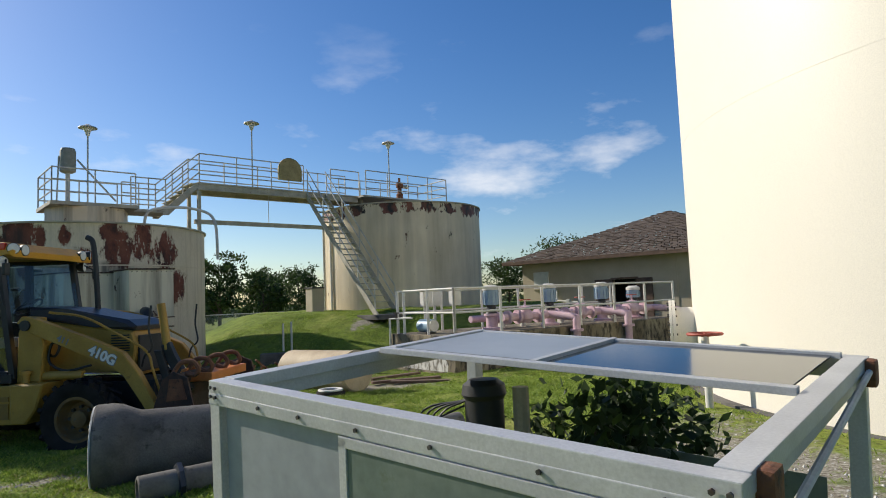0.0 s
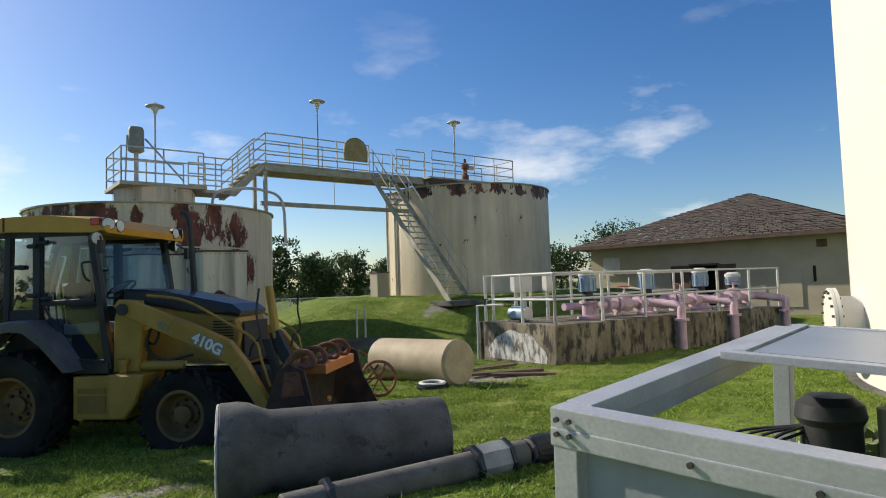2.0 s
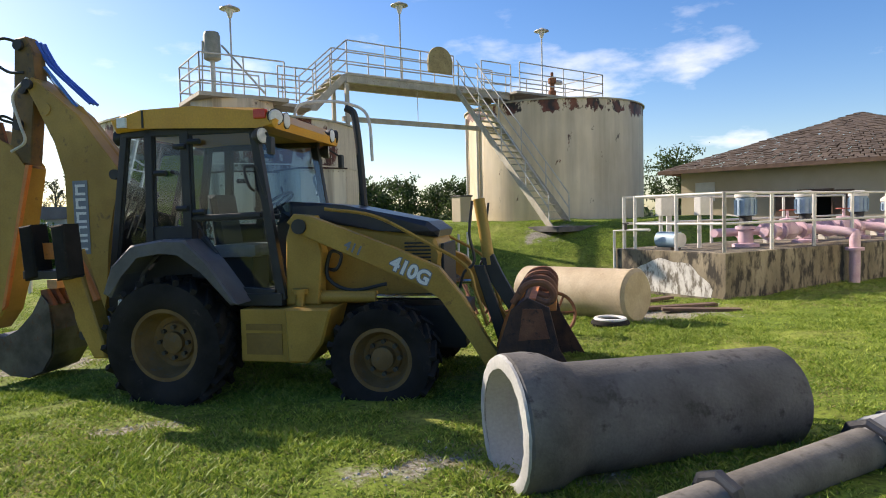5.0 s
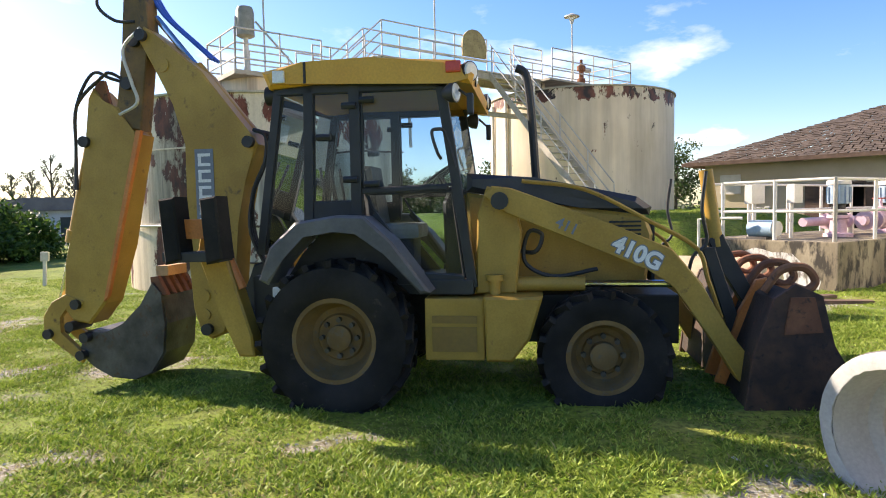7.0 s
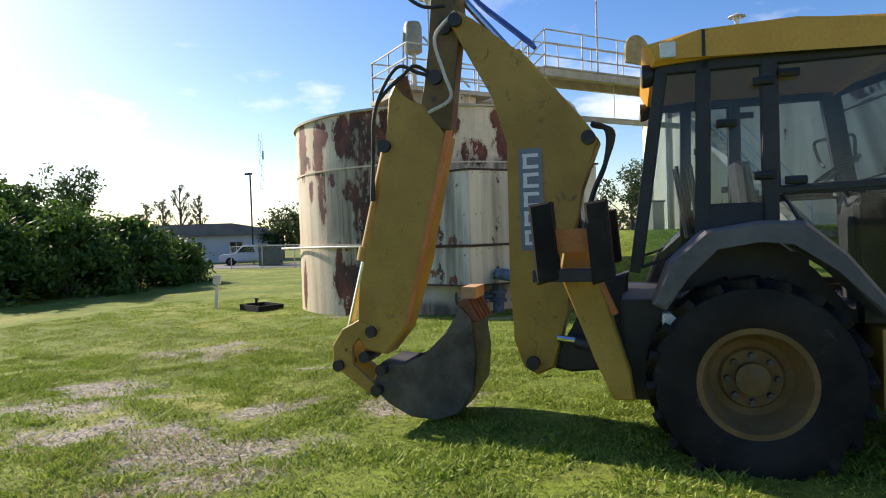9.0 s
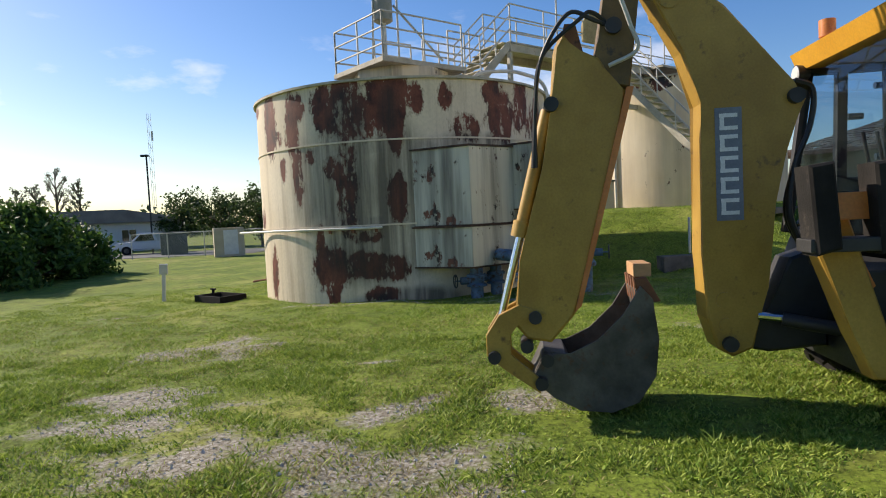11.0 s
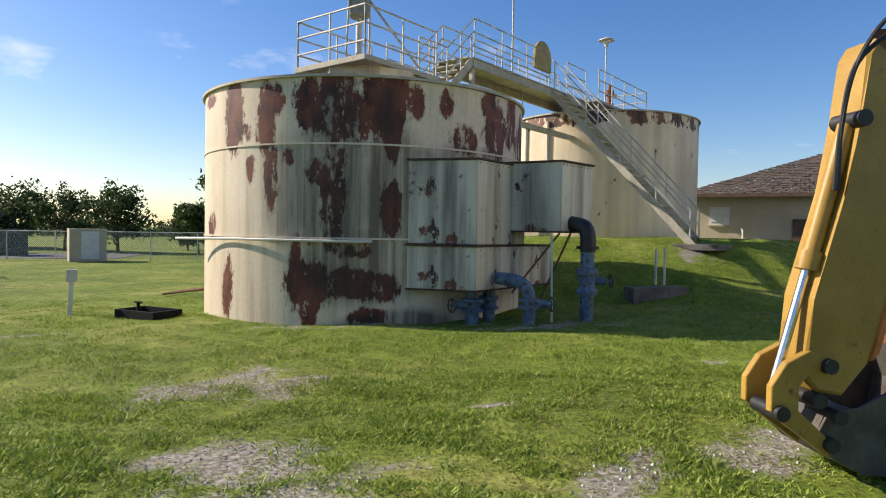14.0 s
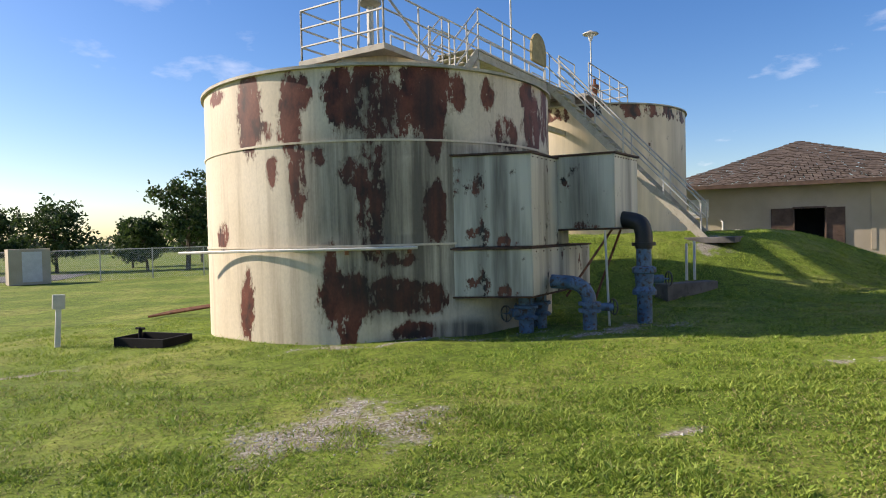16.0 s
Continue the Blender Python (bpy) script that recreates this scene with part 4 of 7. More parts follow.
lathe(bm, [(0.21 + 0.02 * math.cos(k), 0.95 + 0.02 * math.sin(k)) for k in (i * math.pi / 3 for i in range(6))], 24, None, True)
for k in range(5):
    rod(bm, (0, 0, 0.92), (0.21 * math.cos(k * 1.257), 0.21 * math.sin(k * 1.257), 0.95), 0.014, 6)
part("handwheel", bm, RED_WHEEL, hydrant, smooth=True)

# ---- pump slab ----
SL = pose(0.15, 14.39, 0, 0, 0, 36.9)
slab = thing("pump_plinth", SL, "stained concrete plinth streaked with black and lime", "plinth")
part("body", B(((4.4, 1.33, 0.18), (8.8, 2.66, 0.98)), bevel=0.025), SLAB, slab)
out = [(0.30, -0.15)] + [(1.30 + 1.0 * math.cos(k) * (1 + 0.05 * math.sin(7 * k)), -0.12 + 0.62 * math.sin(k) * (1 + 0.06 * math.cos(9 * k))) for k in (math.pi - i * math.pi / 18 for i in range(19))] + [(2.3, -0.15)]
bm = P(out, -0.006, 0.004)
bmesh.ops.transform(bm, matrix=Matrix.Rotation(radians(90), 4, "Z"), verts=bm.verts)
part("lime_patch", bm, LIME, slab, "white lime crust spreading down the side")
fence_rail = thing("pump_railing", SL, "rusty white pipe railing round the pumps", "railing")


def slab_rail(a, b, n):
    a, b = Vector(a), Vector(b)
    for i in range(n + 1):
        c = a.lerp(b, i / n)
        part("post", R((c, c + Vector((0, 0, 1.09)), 0.035), seg=8), WHITE_PIPE, fence_rail, smooth=True)
    for h in (0.52, 1.07):
        part("rail", R((a + Vector((0, 0, h)), b + Vector((0, 0, h)), 0.026), seg=8), WHITE_PIPE, fence_rail, smooth=True)


slab_rail((0.12, 0.12, 0.67), (8.6, 0.12, 0.67), 6)
slab_rail((0.12, 0.12, 0.67), (0.12, 2.2, 0.67), 2)
slab_rail((0.12, 2.5, 0.67), (8.6, 2.5, 0.67), 6)


def pump(u, v, tall=1.12, motor_mat=MOTOR_BLUE):
    t = thing("turbine_pump", SL @ Matrix.Translation((u, v, 0.67)), "pink vertical pump with a blue-grey motor on top", "pump", "pumps on the plinth")
    bm = bmesh.new()
    lathe(bm, [(0.26, 0.0), (0.26, 0.06), (0.15, 0.08), (0.14, 0.34), (0.20, 0.36), (0.20, 0.42)], 18)
    part("discharge_head", bm, PINK, t, smooth=True)
    bm = bmesh.new()
    lathe(bm, [(0.16, 0.42), (0.12, 0.5), (0.12, 0.62), (0.18, 0.64)], 16)
    part("lantern", bm, BLACK, t, smooth=True)
    bm = bmesh.new()
    lathe(bm, [(0.19, 0.64), (0.19, tall - 0.12), (0.17, tall - 0.11)], 18)
    motor = part("motor", bm, motor_mat, t, smooth=True)
    for k in range(12):
        a = k * math.pi / 6
        part("fin", B(((0, 0, 0), (0.03, 0.012, tall - 0.82)), bevel=0.0), motor_mat, motor).matrix_local = Matrix.Rotation(a, 4, "Z") @ Matrix.Translation((0.2, 0, (tall + 0.5) / 2))
    bm = bmesh.new()
    lathe(bm, [(0.21, tall - 0.11), (0.21, tall - 0.04), (0.12, tall + 0.02)], 18)
    part("motor_cap", bm, WHITE_PIPE, t, smooth=True)


for u in (1.95, 4.05, 6.25):
    pump(u, 0.95)
pump(7.75, 0.95, 0.98)


def header(u0, u1, v, z, foot_u):
    """Pink discharge line: flanges along it, a globe valve, and a drop outside the plinth."""
    t = thing("discharge_pipe", SL @ Matrix.Translation((0, 0, 0)), "flanged pink discharge pipe running down beside the plinth", "pipe", "discharge pipes")
    bm = tube(bmesh.new(), bend([(u0, v, z), (u1 - 0.5, v, z), (u1 - 0.25, v - 0.1, z), (foot_u, -0.16, z - 0.08), (foot_u, -0.22, z - 0.25), (foot_u, -0.22, -0.5)], 5), 0.10, 12)
    part("pipe", bm, PINK, t, smooth=True)
    n = 4
    for i in range(n):
        u = u0 + (u1 - 0.5 - u0) * (i + 0.5) / n
        part("flange", R(((u - 0.035, v, z), (u + 0.035, v, z), 0.18), seg=16), PINK, t, smooth=True)
    uv = u0 + (u1 - u0) * 0.42
    bm = bmesh.new()
    lathe(bm, [(0.13, -0.16), (0.20, -0.06), (0.20, 0.06), (0.12, 0.18), (0.15, 0.2), (0.15, 0.24), (0.03, 0.26), (0.02, 0.42)], 16, Matrix.Translation((uv, v, z)))
    part("valve_body", bm, PINK, t, smooth=True)
    bm = bmesh.new()
    lathe(bm, [(0.14 + 0.014 * math.cos(k), 0.42 + 0.014 * math.sin(k)) for k in (i * math.pi / 3 for i in range(6))], 18, Matrix.Translation((uv, v, z)), True)
    for k in range(4):
        rod(bm, (uv, v, z + 0.42), (uv + 0.14 * math.cos(k * 1.571), v + 0.14 * math.sin(k * 1.571), z + 0.42), 0.01, 6)
    part("handwheel", bm, RED_WHEEL, t, smooth=True)
    part("foot_flange", R(((foot_u, -0.22, 0.55), (foot_u, -0.22, 0.61), 0.17), seg=16), PINK, t, smooth=True)


header(1.95, 3.85, 0.55, 0.98, 3.8)
header(4.05, 5.95, 0.55, 0.98, 5.9)
header(6.25, 8.35, 0.55, 0.98, 8.3)
bm_cross = thing("cross_pipe", SL, "pink header pipe joining the pumps", "pipe")
part("pipe", R(((1.7, 1.5, 0.95), (8.4, 1.5, 0.95), 0.09), seg=12), PINK, bm_cross, smooth=True)
for u in (2.6, 3.4, 4.9, 5.6, 7.1, 8.0):
    part("flange", R(((u - 0.03, 1.5, 0.95), (u + 0.03, 1.5, 0.95), 0.16), seg=16), PINK, bm_cross, smooth=True)
    part("saddle", B(((u + 0.15, 1.5, 0.77), (0.1, 0.16, 0.22))), WHITE_PIPE, bm_cross)
blue_m = thing("blue_motor", SL @ Matrix.Translation((0.45, 1.55, 0.67)), "small light blue horizontal motor on the plinth", "motor")
part("casing", R(((-0.12, -0.28, 0.2), (-0.12, 0.20, 0.2), 0.16), seg=18), worn("sky_blue_motor", (0.25, 0.38, 0.48), (0.33, 0.46, 0.56), None, 0.5, 0, 4, 50), blue_m, smooth=True)
part("end_cover", R(((-0.12, -0.34, 0.2), (-0.12, -0.275, 0.2), 0.14), seg=18), WHITE_PIPE, blue_m, smooth=True)
part("base", B(((-0.12, 0, 0.025), (0.3, 0.4, 0.05)), bevel=0.005), STEEL, blue_m)
wl_ = thing("water_line", SL, "thin white water pipe with a tap at the plinth's end", "pipe")
part("pipe", tube(bmesh.new(), [(-0.05, 2.62, -0.3), (-0.05, 2.62, 1.05), (-0.02, 2.0, 1.07), (0.05, 1.75, 1.07)], 0.03, 8), WHITE_PIPE, wl_, smooth=True)
part("tap", R(((-0.05, 2.3, 1.07), (-0.05, 2.3, 1.2), 0.03), ((-0.13, 2.3, 1.2), (0.03, 2.3, 1.2), 0.015)), STEEL, wl_)
for u, v in ((0.6, 1.95), (1.1, 1.4), (1.0, 2.1)):
    cb = thing("control_box", SL @ Matrix.Translation((u, v, 0.67)), "white electrical control box on a post", "control box", "control boxes on the plinth")
    part("post", R(((0, 0, 0), (0, 0, 0.95), 0.04), seg=8), WHITE_PIPE, cb, smooth=True)
    part("enclosure", B(((0, -0.06, 0.85), (0.28, 0.16, 0.36)), bevel=0.012), WHITE_PIPE, cb)

# ---- pump house: x runs along the wall with the doors, +y into the house ----
HO = pose(4.0, 32.97, 0, 0, 0, -39.7)
HL, HD = 11.4, 14.5
house = thing("pump_house", HO, "low stucco pump house with a brown hipped shingle roof", "house")
OPEN0, OPEN1, DOOR_TOP = 4.95, 6.1, 2.05
part("wall", B(((OPEN0 / 2, 0.1, 1.3), (OPEN0, 0.2, 3.9))), STUCCO, house)
part("wall", B((((OPEN1 + HL) / 2, 0.1, 1.3), (HL - OPEN1, 0.2, 3.9))), STUCCO, house)
part("wall", B((((OPEN0 + OPEN1) / 2, 0.1, (DOOR_TOP + 3.25) / 2), (OPEN1 - OPEN0, 0.2, 3.25 - DOOR_TOP))), STUCCO, house)
part("wall", B(((0.1, HD / 2 + 0.1, 1.3), (0.2, HD - 0.22, 3.9))), STUCCO, house)
part("wall", B(((HL - 0.1, HD / 2 + 0.1, 1.3), (0.2, HD - 0.22, 3.9))), STUCCO, house)
part("wall", B(((HL / 2, HD + 0.1, 1.3), (HL, 0.18, 3.9))), STUCCO, house)
# Floor and an added back wall, coloured near black for the doorway's shade.
part("floor", B(((HL / 2, HD / 2, 0.2), (HL - 0.45, HD - 0.3, 0.1))), SHADE_BLACK, house)
part("shade_wall", B(((HL / 2, 1.8, 1.7), (HL - 0.45, 0.1, 2.9))), SHADE_BLACK, house, "added near-black wall standing for the shade indoors")
part("wall_band", B(((HL * 0.69, -0.012, 1.75), (0.18, 0.024, 3.0))), STUCCO, house)
# hipped roof of shingle courses
OV, EAVE, RIDGE = 0.75, 3.14, 5.62
rx0, rx1, ry0, ry1 = -OV, HL + OV, -OV, HD + OV
half = (rx1 - rx0) / 2
bm = bmesh.new()
courses = 26
rng = random.Random(3)


def roof_ring(f, z_off):
    d = half * f
    return [(rx0 + d, ry0 + d, EAVE + (RIDGE - EAVE) * f + z_off), (rx1 - d, ry0 + d, EAVE + (RIDGE - EAVE) * f + z_off),
            (rx1 - d, ry1 - d, EAVE + (RIDGE - EAVE) * f + z_off), (rx0 + d, ry1 - d, EAVE + (RIDGE - EAVE) * f + z_off)]


for c in range(courses):
    lo, hi = roof_ring(c / courses, 0.05), roof_ring(min(0.999, (c + 1.15) / courses), 0.03)
    for s in range(4):
        p0, p1, q0, q1 = (Vector(v) for v in (lo[s], lo[(s + 1) % 4], hi[s], hi[(s + 1) % 4]))
        n = max(1, int((p1 - p0).length / 0.35))
        for i in range(n):
            j = rng.uniform(-0.02, 0.03)
            va = p0.lerp(p1, i / n) + Vector((0, 0, j))
            vb = p0.lerp(p1, (i + 1) / n - 0.004) + Vector((0, 0, j))
            vc, vd = q0.lerp(q1, (i + 1) / n - 0.004), q0.lerp(q1, i / n)
            down = Vector((0, 0, -0.03))
            v = [bm.verts.new(k) for k in (va, vb, vc, vd, va + down, vb + down)]
            bm.faces.new(v[:4])
            bm.faces.new((v[4], v[5], v[1], v[0]))
part("roof", bm, SHINGLE, house, "brown weathered shingles")
bm = bmesh.new()
lo = roof_ring(0.0, 0.0)
bm.faces.new([bm.verts.new(Vector(p) + Vector((0, 0, 0.0))) for p in lo])
part("soffit", bm, WOOD_DARK, house)
for i in range(4):
    p, q = Vector(lo[i]), Vector(lo[(i + 1) % 4])
    d = (q - p).normalized()
    part("fascia", B(((0, 0, 0), ((q - p).length, 0.03, 0.16)), bevel=0.0), WOOD_DARK, house).matrix_local = Matrix.Translation((p + q) / 2 + Vector((0, 0, -0.03))) @ d.to_track_quat("X", "Z").to_matrix().to_4x4()
# barn-like door leaves folded open, of boards
for x0, x1 in ((4.05, OPEN0 - 0.03), (OPEN1 + 0.03, 6.85)):
    leaf = part("door_leaf", B((((x0 + x1) / 2, -0.05, 1.15), (x1 - x0, 0.04, 1.85))), WOOD_DARK, house, "brown boarded door leaf standing open")
    n = 9
    for i in range(n):
        part("board", B((((x0 + x1) / 2, -0.076, 0.33 + i * 0.205), (x1 - x0 - 0.06, 0.02, 0.185)), bevel=0.004), WOOD_DARK, leaf)
part("door_frame", B(((OPEN0 - 0.03, -0.01, 1.1), (0.06, 0.26, 2.0)), ((OPEN1 + 0.03, -0.01, 1.1), (0.06, 0.26, 2.0)), (((OPEN0 + OPEN1) / 2, -0.01, DOOR_TOP + 0.04), (OPEN1 - OPEN0 + 0.12, 0.26, 0.08))), WOOD_DARK, house)
win = part("window", B(((1.1, -0.02, 2.2), (0.86, 0.05, 0.82)), bevel=0.005), WINDOW_WHITE, house, "white boarded window")
for z in (1.95, 2.2, 2.45):
    part("louvre", B(((1.1, -0.06, z), (0.74, 0.03, 0.03))), WINDOW_WHITE, win)
part("window_sill", B(((1.1, -0.06, 1.75), (0.95, 0.12, 0.05))), STUCCO, house)
vent = part("vent", B(((10.05, -0.01, 2.72), (0.36, 0.04, 0.3))), WOOD_DARK, house)
# The slot is a thin plate with its inner shade put into the colour.
part("slot", B(((9.75, -0.015, 1.55), (0.1, 0.03, 0.62))), SHADE_BLACK, house)
part("side_hatch", B(((8.9, -0.02, 1.0), (0.8, 0.04, 1.5)), bevel=0.005), STUCCO, house)
pw = thing("wall_pipe", HO, "white pipes and valves along the house wall", "pipe")
part("pipe", tube(bmesh.new(), [(2.1, -0.25, 0.2), (2.1, -0.25, 1.55), (2.0, -0.12, 1.65), (2.0, -0.03, 1.65)], 0.04, 8), WHITE_PIPE, pw, smooth=True)
part("pipe", tube(bmesh.new(), [(2.1, -0.25, 1.15), (3.2, -0.25, 1.05), (3.2, -0.25, 0.7)], 0.05, 8), WHITE_PIPE, pw, smooth=True)
part("valve", B(((2.7, -0.25, 1.12), (0.2, 0.16, 0.2)), bevel=0.03), WHITE_PIPE, pw)

# ---- backhoe loader: x forward, y to its left, origin on the ground under the rear axle ----
BH = pose(-6.79, 9.348, -0.30, 0, 0, -4.0)
hoe = thing("backhoe_loader", BH, "yellow backhoe loader with a black cab parked on grass", "backhoe loader")


def wheel(x, y, zc, r, w, side, rim_r, lugs):
    """side -1: the outer face looks to -y."""
    m = Matrix.Translation((x, y, zc)) @ Matrix.Rotation(radians(90), 4, "X")   # local z looks to -y
    if side > 0:
        m = m @ Matrix.Rotation(math.pi, 4, "Y")
    h = w / 2
    bm = bmesh.new()
    lathe(bm, [(rim_r, -h * 0.75), (rim_r + 0.06, -h * 0.95), (r * 0.80, -h), (r * 0.93, -h * 0.92), (r - 0.035, -h * 0.6), (r - 0.03, 0), (r - 0.035, h * 0.6), (r * 0.93, h * 0.92),
               (r * 0.80, h), (rim_r + 0.06, h * 0.95), (rim_r, h * 0.75)], 48, m, True)
    wh = part("wheel", bm, RUBBER, hoe, "dusty black tractor tyre", True)
    bm = bmesh.new()
    for k in range(lugs):
        a = 2 * math.pi * k / lugs
        for s in (-1, 1):
            mm = m @ Matrix.Rotation(a + (math.pi / lugs if s > 0 else 0), 4, "Z") @ Matrix.Translation((r - 0.02, 0, s * h * 0.48)) @ Matrix.Rotation(s * radians(38), 4, "X")
            box(bm, (0, 0, 0), (0.055, 0.05, h * 1.18), mm)
    part("tread_lug", bm, RUBBER, wh)
    bm = bmesh.new()
    lathe(bm, [(rim_r, h * 0.72), (rim_r + 0.02, h * 0.80), (rim_r - 0.02, h * 0.80), (rim_r * 0.90, h * 0.55), (rim_r * 0.84, h * 0.1), (rim_r * 0.74, -h * 0.1), (rim_r * 0.60, -h * 0.12), (rim_r * 0.55, 0.0), (0.02, 0.0)], 32, m, False, True)
    rim = part("rim", bm, RIM, wh, "dusty yellow rim", True)
    bm = bmesh.new()
    lathe(bm, [(0.105, -h * 0.05), (0.105, h * 0.5 if r < 0.55 else h * 0.22), (0.07, h * 0.58 if r < 0.55 else h * 0.28)], 16, m)
    part("hub", bm, RIM, rim, smooth=True)
    for k in range(8):
        a = k * math.pi / 4
        c = Vector((0.15 * math.cos(a), 0.15 * math.sin(a), -h * 0.02))
        part("lug_nut", R((m @ c, m @ (c + Vector((0, 0, 0.05))), 0.022), seg=6), STEEL, rim)


wheel(0.0, -0.86, 0.60, 0.64, 0.46, -1, 0.335, 20)
wheel(0.0, 0.86, 0.60, 0.64, 0.46, 1, 0.335, 20)
wheel(2.12, -0.87, 0.49, 0.50, 0.34, -1, 0.275, 18)
wheel(2.12, 0.87, 0.49, 0.50, 0.34, 1, 0.275, 18)
part("rear_axle", R(((0, -0.7, 0.6), (0, 0.7, 0.6), 0.13), seg=12), BLACK, hoe)
part("front_axle", B(((2.12, 0, 0.49), (0.2, 1.4, 0.2)), bevel=0.02), YELLOW, hoe)
part("chassis", B(((1.0, 0, 0.68), (3.6, 0.7, 0.42)), ((-0.55, 0, 0.75), (0.5, 1.5, 0.7)), bevel=0.02), BLACK, hoe)
# tank and step box
part("step_box", B(((0.96, -0.72, 0.68), (0.48, 0.36, 0.5)), bevel=0.015), YELLOW, hoe)
# No real hollow: flat plates whose darker yellow imitates the recess's shade.
part("step_recess", B(((0.96, -0.905, 0.76), (0.36, 0.012, 0.06)), ((0.96, -0.905, 0.6), (0.36, 0.012, 0.2))), worn("shadow_yellow", (0.2, 0.11, 0.02), (0.26, 0.15, 0.03), None, 0.6), hoe, "recessed step shown by plates in a shaded yellow")
part("fuel_tank", P([(1.20, 0.95), (1.66, 0.95), (1.56, 0.62), (1.42, 0.44), (1.22, 0.44)], -0.98, -0.5, 0.02), YELLOW, hoe)
part("filler_neck", R(((1.28, -0.78, 0.94), (1.28, -0.78, 1.08), 0.045), ((1.28, -0.78, 1.06), (1.28, -0.78, 1.11), 0.075), seg=14), YELLOW, hoe, smooth=True)
# engine hood
bm = bmesh.new()
prism(bm, [(1.02, 1.05), (2.52, 0.95), (2.58, 1.40), (2.52, 1.56), (1.02, 1.78)], -0.40, 0.40, 0.03)
part("engine_side", bm, YELLOW, hoe)
bm = bmesh.new()
prism(bm, [(1.02, 1.79), (2.0, 1.63), (2.55, 1.565), (2.57, 1.63), (2.45, 1.72), (1.6, 1.90), (1.02, 1.95)], -0.42, 0.42, 0.05)
part("hood", bm, HOOD_BLACK, hoe, "black engine hood")
part("grille", B(((2.585, 0, 1.25), (0.03, 0.7, 0.5)), bevel=0.01), BLACK, hoe)
for i in range(7):
    part("louvre", B(((2.35, -0.405, 1.30 + i * 0.035), (0.26, 0.015, 0.016))), BLACK, hoe)
part("exhaust_pipe", tube(bmesh.new(), bend([(1.62, 0.25, 1.85), (1.58, 0.25, 2.5), (1.54, 0.25, 2.85), (1.50, 0.25, 2.93), (1.44, 0.25, 2.96)]), 0.04, 10), BLACK, hoe, "dark exhaust stack", True)
# loader frame and arms
for s in (-1, 1):
    y = s * 0.66
    part("loader_tower", P([(1.12, 0.95), (1.45, 0.95), (1.50, 1.45), (1.42, 1.80), (1.22, 1.82), (1.14, 1.6)], y - 0.09, y + 0.09, 0.015), YELLOW, hoe)
    arm = [(1.20, 1.74), (1.27, 1.82), (1.42, 1.80), (2.20, 1.50), (2.64, 1.31), (2.86, 1.04), (3.08, 0.62), (3.30, 0.36), (3.28, 0.18), (3.12, 0.30), (2.90, 0.66), (2.66, 1.03), (2.46, 1.15), (1.38, 1.60)]
    la = part("loader_arm", P(arm, s * 0.80 - 0.06, s * 0.80 + 0.06, 0.012), YELLOW, hoe)
    part("arm_pin", R(((1.33, s * 0.80 - 0.09, 1.70), (1.33, s * 0.80 + 0.09, 1.70), 0.07), seg=14), BLACK, la, smooth=True)
    part("lift_cylinder", R(((1.25, y, 1.02), (2.0, y, 1.02), 0.06), seg=12), YELLOW, hoe, smooth=True)
    part("lift_rod", R(((2.0, y, 1.02), (2.72, y, 1.02), 0.03), seg=10), CHROME, hoe, smooth=True)
    bm = tube(bmesh.new(), bend([(1.5, y - s * 0.02, 1.86), (2.0, y, 1.78), (2.5, y, 1.52), (2.86, y, 1.30), (2.95, y, 1.05), (3.05, y, 0.75)]), 0.018, 6)
    part("arm_pipe", bm, YELLOW, hoe, smooth=True)
    part("hose", tube(bmesh.new(), bend([(2.93, s * 0.66, 1.90), (2.90, s * 0.67, 1.6), (2.94, s * 0.66, 1.35), (2.84, s * 0.66, 1.24), (2.80, s * 0.66, 1.1)]), 0.014, 6), BLACK, hoe, smooth=True)
    part("hose", tube(bmesh.new(), bend([(1.35, y, 1.5), (1.42, y - s * 0.1, 1.32), (1.6, y, 1.28), (1.66, y, 1.42), (1.55, y, 1.44), (1.52, y, 1.2), (1.75, y, 1.08), (2.1, y, 1.14)]), 0.018, 6), BLACK, hoe, smooth=True)
TILT_Y = -0.48
# bucket cylinder raised above the arm, and its links
part("bucket_cylinder", R(((2.97, TILT_Y, 1.92), (3.06, TILT_Y, 1.30), 0.055), seg=12), YELLOW, hoe, smooth=True)
part("tilt_lever", P([(2.98, 1.36), (3.10, 1.40), (3.18, 1.22), (3.42, 0.78), (3.34, 0.70), (3.06, 1.16)], TILT_Y - 0.05, TILT_Y + 0.05, 0.01), BLACK, hoe)
part("tilt_link", P([(2.92, 1.30), (3.02, 1.30), (3.24, 0.62), (3.14, 0.58)], (TILT_Y - 0.08) - 0.03, (TILT_Y - 0.08) + 0.03, 0.006), BLACK, hoe)
# front bucket with grab hooks
bk = part("loader_bucket", P([(3.12, 0.14), (3.17, 0.55), (3.31, 0.95), (3.40, 1.02), (3.42, 0.98), (3.30, 0.66), (3.27, 0.36), (3.40, 0.14), (3.98, 0.06), (4.0, 0.02), (3.3, 0.02)], -1.08, 1.08, 0.01), BUCKET, hoe, "scraped dark steel front bucket")
for s in (-1.07, 1.07):
    part("side_plate", P([(3.10, 0.10), (3.16, 0.55), (3.30, 0.96), (3.44, 1.06), (3.62, 0.98), (3.70, 0.62), (4.02, 0.06), (3.3, 0.02)], s - 0.02, s + 0.02, 0.004), RUST_DARK, bk, "dark rusty bucket side plate")
part("rusty_plate", P([(3.36, 0.70), (3.40, 0.97), (3.56, 0.97), (3.62, 0.72)], -1.106, -1.092), RUSTY, bk, "rusty orange plate on the bucket side")
